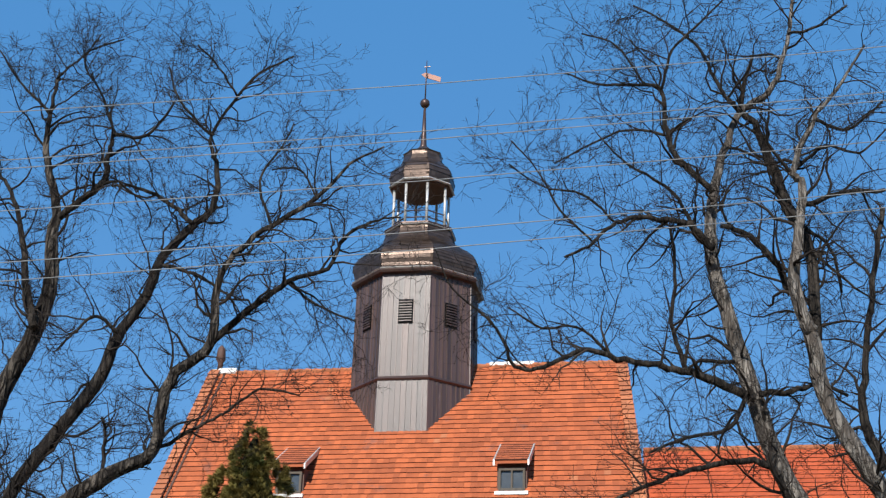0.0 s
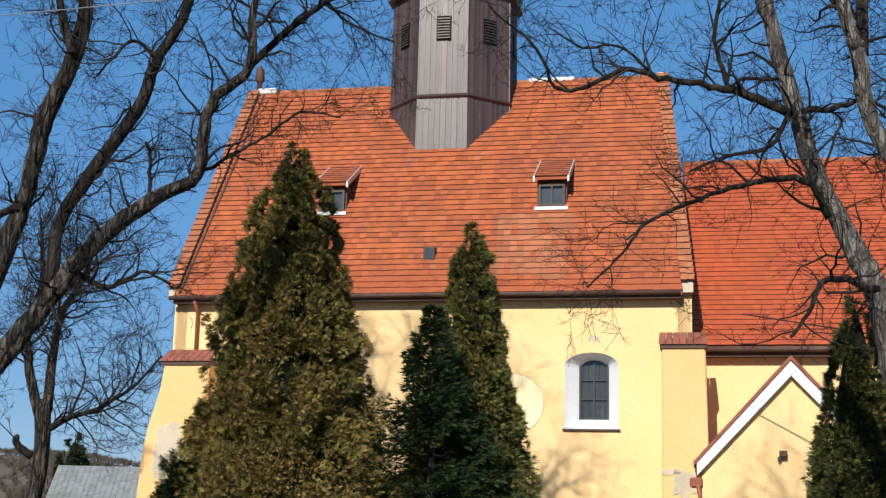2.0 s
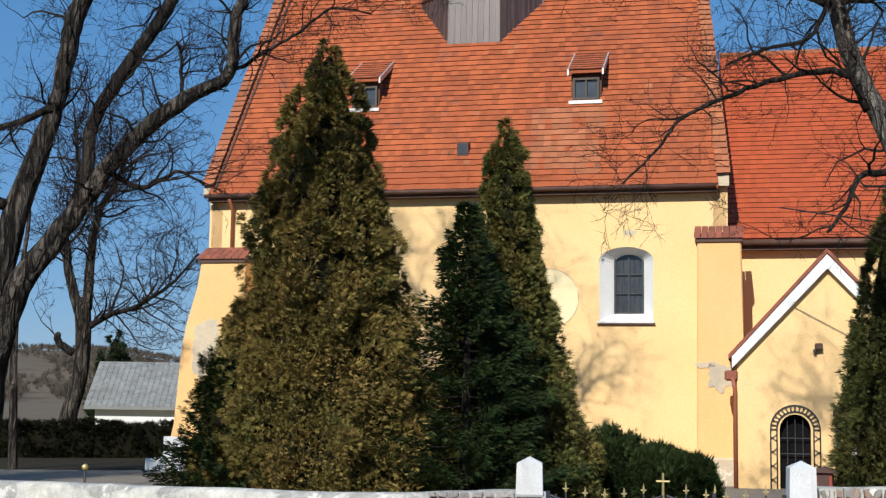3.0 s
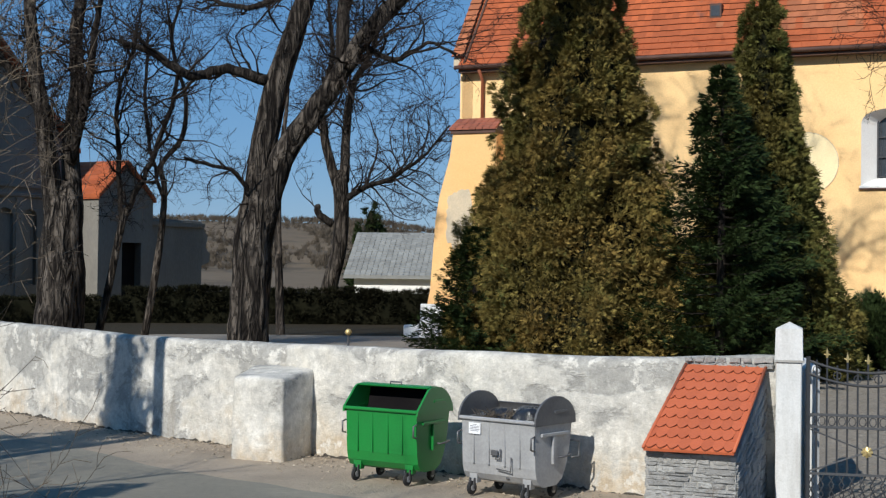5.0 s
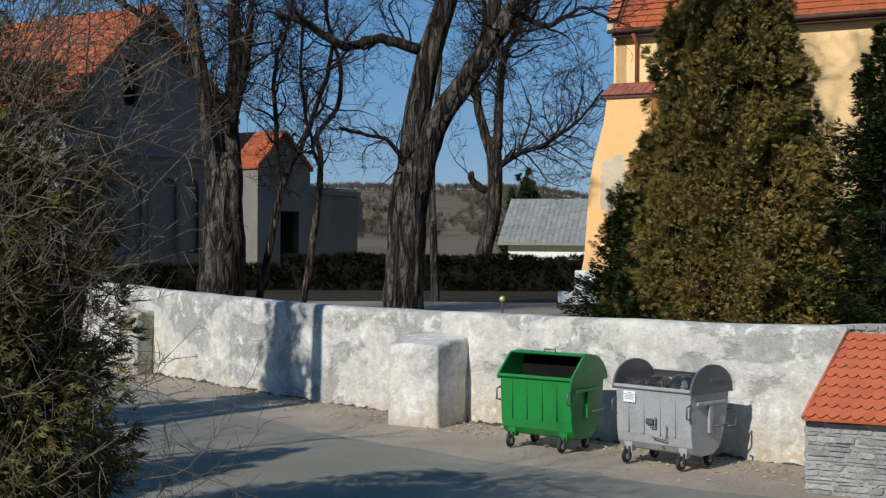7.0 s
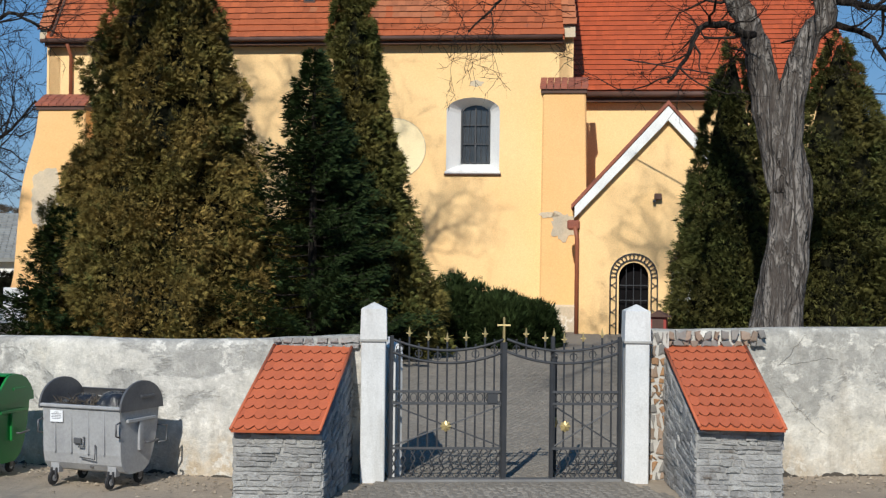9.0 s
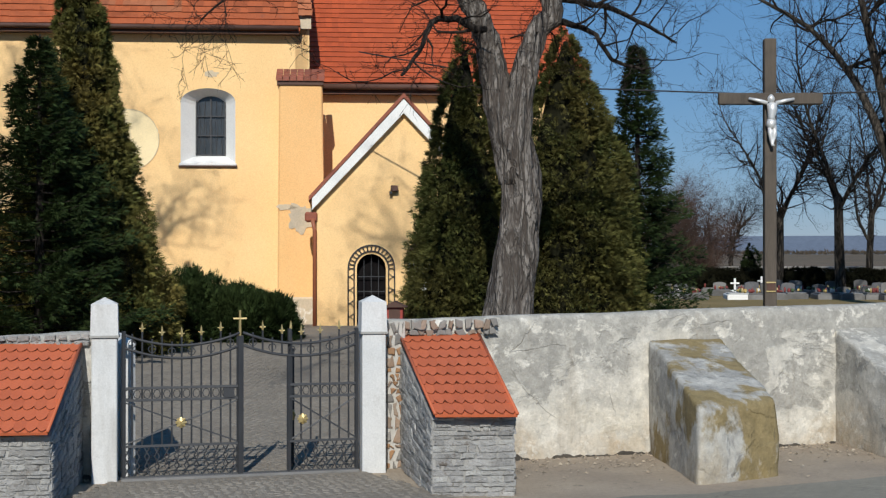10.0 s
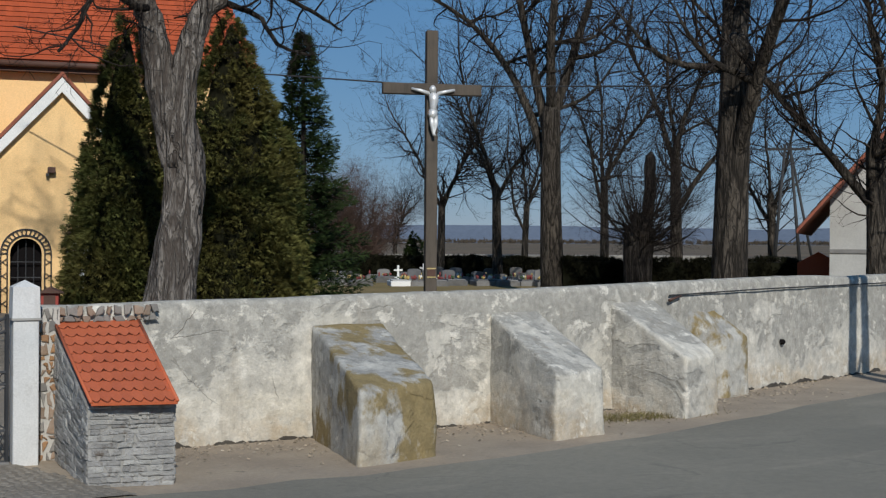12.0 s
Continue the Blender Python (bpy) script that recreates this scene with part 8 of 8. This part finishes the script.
# pylon and house beyond the east wall
pylon = empty("pylon", pose(48.5, 51.0, 0.8, 0, 0, -40), "dark lattice A-frame power pylon", "pylon")
for s in (-1, 1):
    rod("leg", [(s * 0.75, 0, -0.3), (s * 0.12, 0, 7.2)], [0.10, 0.07], WIRE_DARK, pylon, "", 5)
for i in range(6):
    z = 0.8 + i
    k = 0.75 - 0.63 * z / 7.2
    rod("brace", [(-k, 0, z), (k * 0.9, 0, z + 0.9)], 0.03, WIRE_DARK, pylon, "", 4)
rod("leg", [(1.6, 0.4, -0.3), (0.2, 0, 6.6)], 0.07, WIRE_DARK, pylon, "", 5)
part("crossarm", bm_box(-1.1, 1.1, -0.06, 0.06, 6.9, 7.02), WIRE_DARK, pylon)
for x in (-1.0, 0.0, 1.0):
    rod("insulator", [(x, 0, 7.0), (x, 0, 7.3)], 0.04, WIRE_DARK, pylon, "", 6)
cottage = cut_building(pose(40.9, 34.65, 0.95, 0, 0, -47), "white rendered house with a steep red-brown tiled roof", 4.2, 9, 3.75, 8.65,
                       [([(-2.9, 0.35), (-2.2, 0.35), (-2.2, 1.15), (-2.9, 1.15)], 0.3)], BROWN_TILE, HOUSE_WHITE, 1.1, front=2.0)
part("string_course", bm_box(-4.2, 4.2, -0.05, -0.012, 1.75, 1.9), STONE_GREY, cottage)
shed = part("shed_roof", bm_prism([(-0.85, -1.4), (0.85, -1.4), (0.85, 0.95), (0, 1.42), (-0.85, 0.95)], 0, 3), ROOF_NEW, None)
shed.matrix_basis = pose(41.9, 42.2, 1.3, 0, 0, -45)
tagged(shed, "small orange roof of a low shed", "shed roof")

# ---- distance ----
rng = np.random.default_rng(5)
n = 6400
az = rng.uniform(4, 52, n)
d = np.concatenate([rng.uniform(305, 430, n // 2), rng.uniform(200, 330, n - n // 2)])
keep = np.array([noise.noise((a * 0.22, q * 0.012, 0)) > -0.05 or q > 350 for a, q in zip(az, d)])
az, d = az[keep], d[keep]
X, Y = -d * np.sin(np.radians(az)), d * np.cos(np.radians(az))
C = np.stack([X, Y, np.array([ground_z(a, b) for a, b in zip(X, Y)]) + 0.2], 1)
V, F = sprays(C, np.tile([0, 0, 1.0], (len(C), 1)), np.where(d > 305, 1.3, 0.6), 7, 1.0, 6, 1.2, 0.0)
tagged(fast_mesh("far_woods", V, F, FAR_WOOD), "bare brown woods on the distant hillside", "woods", kind="stuff")
n = 1200
az, d = rng.uniform(22, 62, n), rng.uniform(700, 1100, n)
C = np.stack([d * np.sin(np.radians(az)), d * np.cos(np.radians(az)), np.full(n, 3.2)], 1)
V, F = sprays(C, np.tile([0, 0, 1.0], (n, 1)), np.full(n, 1.3), 7, 2.0, 7, 1.2, 0.0)
tagged(fast_mesh("far_woods", V, F, FAR_WOOD), "thin line of bare trees along the fields", "woods", kind="stuff")
# Horizon hills; their air haze is painted as a blue base colour.
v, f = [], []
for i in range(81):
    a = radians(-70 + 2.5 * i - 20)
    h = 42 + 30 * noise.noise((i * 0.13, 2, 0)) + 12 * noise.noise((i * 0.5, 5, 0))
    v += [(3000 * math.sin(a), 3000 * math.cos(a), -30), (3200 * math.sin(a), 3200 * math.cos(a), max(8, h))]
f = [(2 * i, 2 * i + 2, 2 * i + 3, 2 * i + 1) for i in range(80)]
tagged(meshpart("backdrop", v, f, HAZED_HILL, smooth=True), "hills on the horizon with haze blue painted in", "hills", kind="structure")


# ---- cobbles of the drive, laid last ----
def drive_edges(y):
    """Left and right edge of the paving at y."""
    return (float(np.interp(y, [15.7, 18.6, 21, 27, 34], [-0.8, 0.75, 0.9, 0.6, -0.5])), float(np.interp(y, [15.7, 18.6, 21, 28, 35], [4.9, 4.12, 4.6, 7.4, 9.6])))


COBBLE = surf("grey_cobble", (0.25, 0.225, 0.19), (0.20, 0.18, 0.152), 0.95, 1.2, 30, 0.4, 0.008, rnd=0.3, island=0.3, spec=0.15)
rc = random.Random(31)
near, far_v, far_f = [], [], []
cobble_shapes = []
for s in range(6):
    rim = [(0.058 * math.cos(a) * rc.uniform(0.65, 1.1), 0.058 * math.sin(a) * rc.uniform(0.65, 1.1)) for a in [2 * math.pi * (i + rc.uniform(-0.2, 0.2)) / 6 for i in range(6)]]
    cobble_shapes.append([(x, y, 0.0) for x, y in rim] + [(x * 0.72, y * 0.72, 0.009) for x, y in rim])
COB_FACES = [(i, (i + 1) % 6, (i + 1) % 6 + 6, i + 6) for i in range(6)] + [tuple(range(6, 12))]
cobble_data = [mesh_of("cobble", c, COB_FACES, COBBLE) for c in cobble_shapes]
driveway = bpy.data.objects["driveway"]
y, row = 15.75, 0
while y < 33:
    x0, x1 = drive_edges(y)
    x = x0 + (0.06 if row % 2 else 0.0)
    while x < x1:
        px, py = x + rc.uniform(-0.03, 0.03), y + rc.uniform(-0.03, 0.03)
        blocked = any(abs(px - qx) < 0.2 and abs(py - qy) < 0.2 for qx, qy in ((0.65, 18.72), (4.26, 18.66)))
        if not blocked and not (0.8 < px < 4.1 and 18.45 < py < 18.78):
            z = ground_z(px, py) + 0.028
            if len(near) < 296 and 16.9 < py < 18.0 and 0.9 < px < 4.3:
                near.append((px, py, z))
            else:
                sh = rc.choice(cobble_shapes)
                o = len(far_v)
                ca = rc.uniform(0, 6.28)
                cc, ss = math.cos(ca), math.sin(ca)
                far_v += [(px + a * cc - b * ss, py + a * ss + b * cc, z + c) for a, b, c in sh]
                far_f += [tuple(i + o for i in q) for q in COB_FACES]
        x += 0.122
    y += 0.106
    row += 1
for px, py, z in near:
    o = new("cobble", rc.choice(cobble_data))
    o.parent = driveway
    o.matrix_basis = pose(px, py, z, 0, 0, rc.uniform(0, 360))
tagged(meshpart("cobble_field", far_v, far_f, COBBLE, driveway), kind="stuff")

# strip with the foot gap's shade painted in, and clods where wall meets ground
GAP_SHADE = surf("foot_gap_shade", (0.045, 0.039, 0.033), (0.08, 0.07, 0.057), 0.95, 3, 30, 0.3)
CLOD = surf("dirt_clod", (0.30, 0.245, 0.18), (0.20, 0.165, 0.125), 0.95, 4, 40, 0.3, island=0.7)
rk = random.Random(91)
for wall_ob, line in ((wall_west, WEST), (wall_east, EAST)):
    v, f, cv, cf = [], [], [], []
    for a, b in zip(line, line[1:]):
        if not -22 < a[0] < 32:
            continue
        n = max(2, int(np.hypot(b[0] - a[0], b[1] - a[1]) / 0.05))
        t = Vector((b[0] - a[0], b[1] - a[1], 0)).normalized()
        out = Vector((t.y, -t.x, 0))
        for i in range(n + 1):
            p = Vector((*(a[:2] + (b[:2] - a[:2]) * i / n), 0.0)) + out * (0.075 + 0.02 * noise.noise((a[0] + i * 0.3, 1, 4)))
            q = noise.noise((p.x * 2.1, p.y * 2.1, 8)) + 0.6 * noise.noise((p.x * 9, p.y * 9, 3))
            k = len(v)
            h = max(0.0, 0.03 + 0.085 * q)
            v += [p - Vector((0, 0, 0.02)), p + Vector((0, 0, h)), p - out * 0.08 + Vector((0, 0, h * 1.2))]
            if i:
                f += [(k - 3, k, k + 1, k - 2), (k - 2, k + 1, k + 2, k - 1)]
            for _ in range(2):
                if rk.random() < 0.3:
                    s = rk.uniform(0.012, 0.05)
                    c = p + out * abs(rk.gauss(0.05, 0.12)) + Vector((0, 0, s * 0.2))
                    k = len(cv)
                    cv += [c + Vector((rk.uniform(0.6, 1.2) * s * math.cos(w), rk.uniform(0.6, 1.2) * s * math.sin(w), rk.uniform(-0.3, 0.3) * s)) for w in (0, 1.57, 3.14, 4.71)] + [c + Vector((0, 0, s * 0.9))]
                    cf += [(k, k + 1, k + 4), (k + 1, k + 2, k + 4), (k + 2, k + 3, k + 4), (k + 3, k, k + 4)]
    tagged(meshpart("foot_crack", v, f, GAP_SHADE, wall_ob, "strip of painted gap shade under the broken plaster edge"), kind="stuff")
    tagged(meshpart("clod_heap", cv, cf, CLOD, wall_ob, "crumbled plaster and dirt at the foot"), kind="stuff")
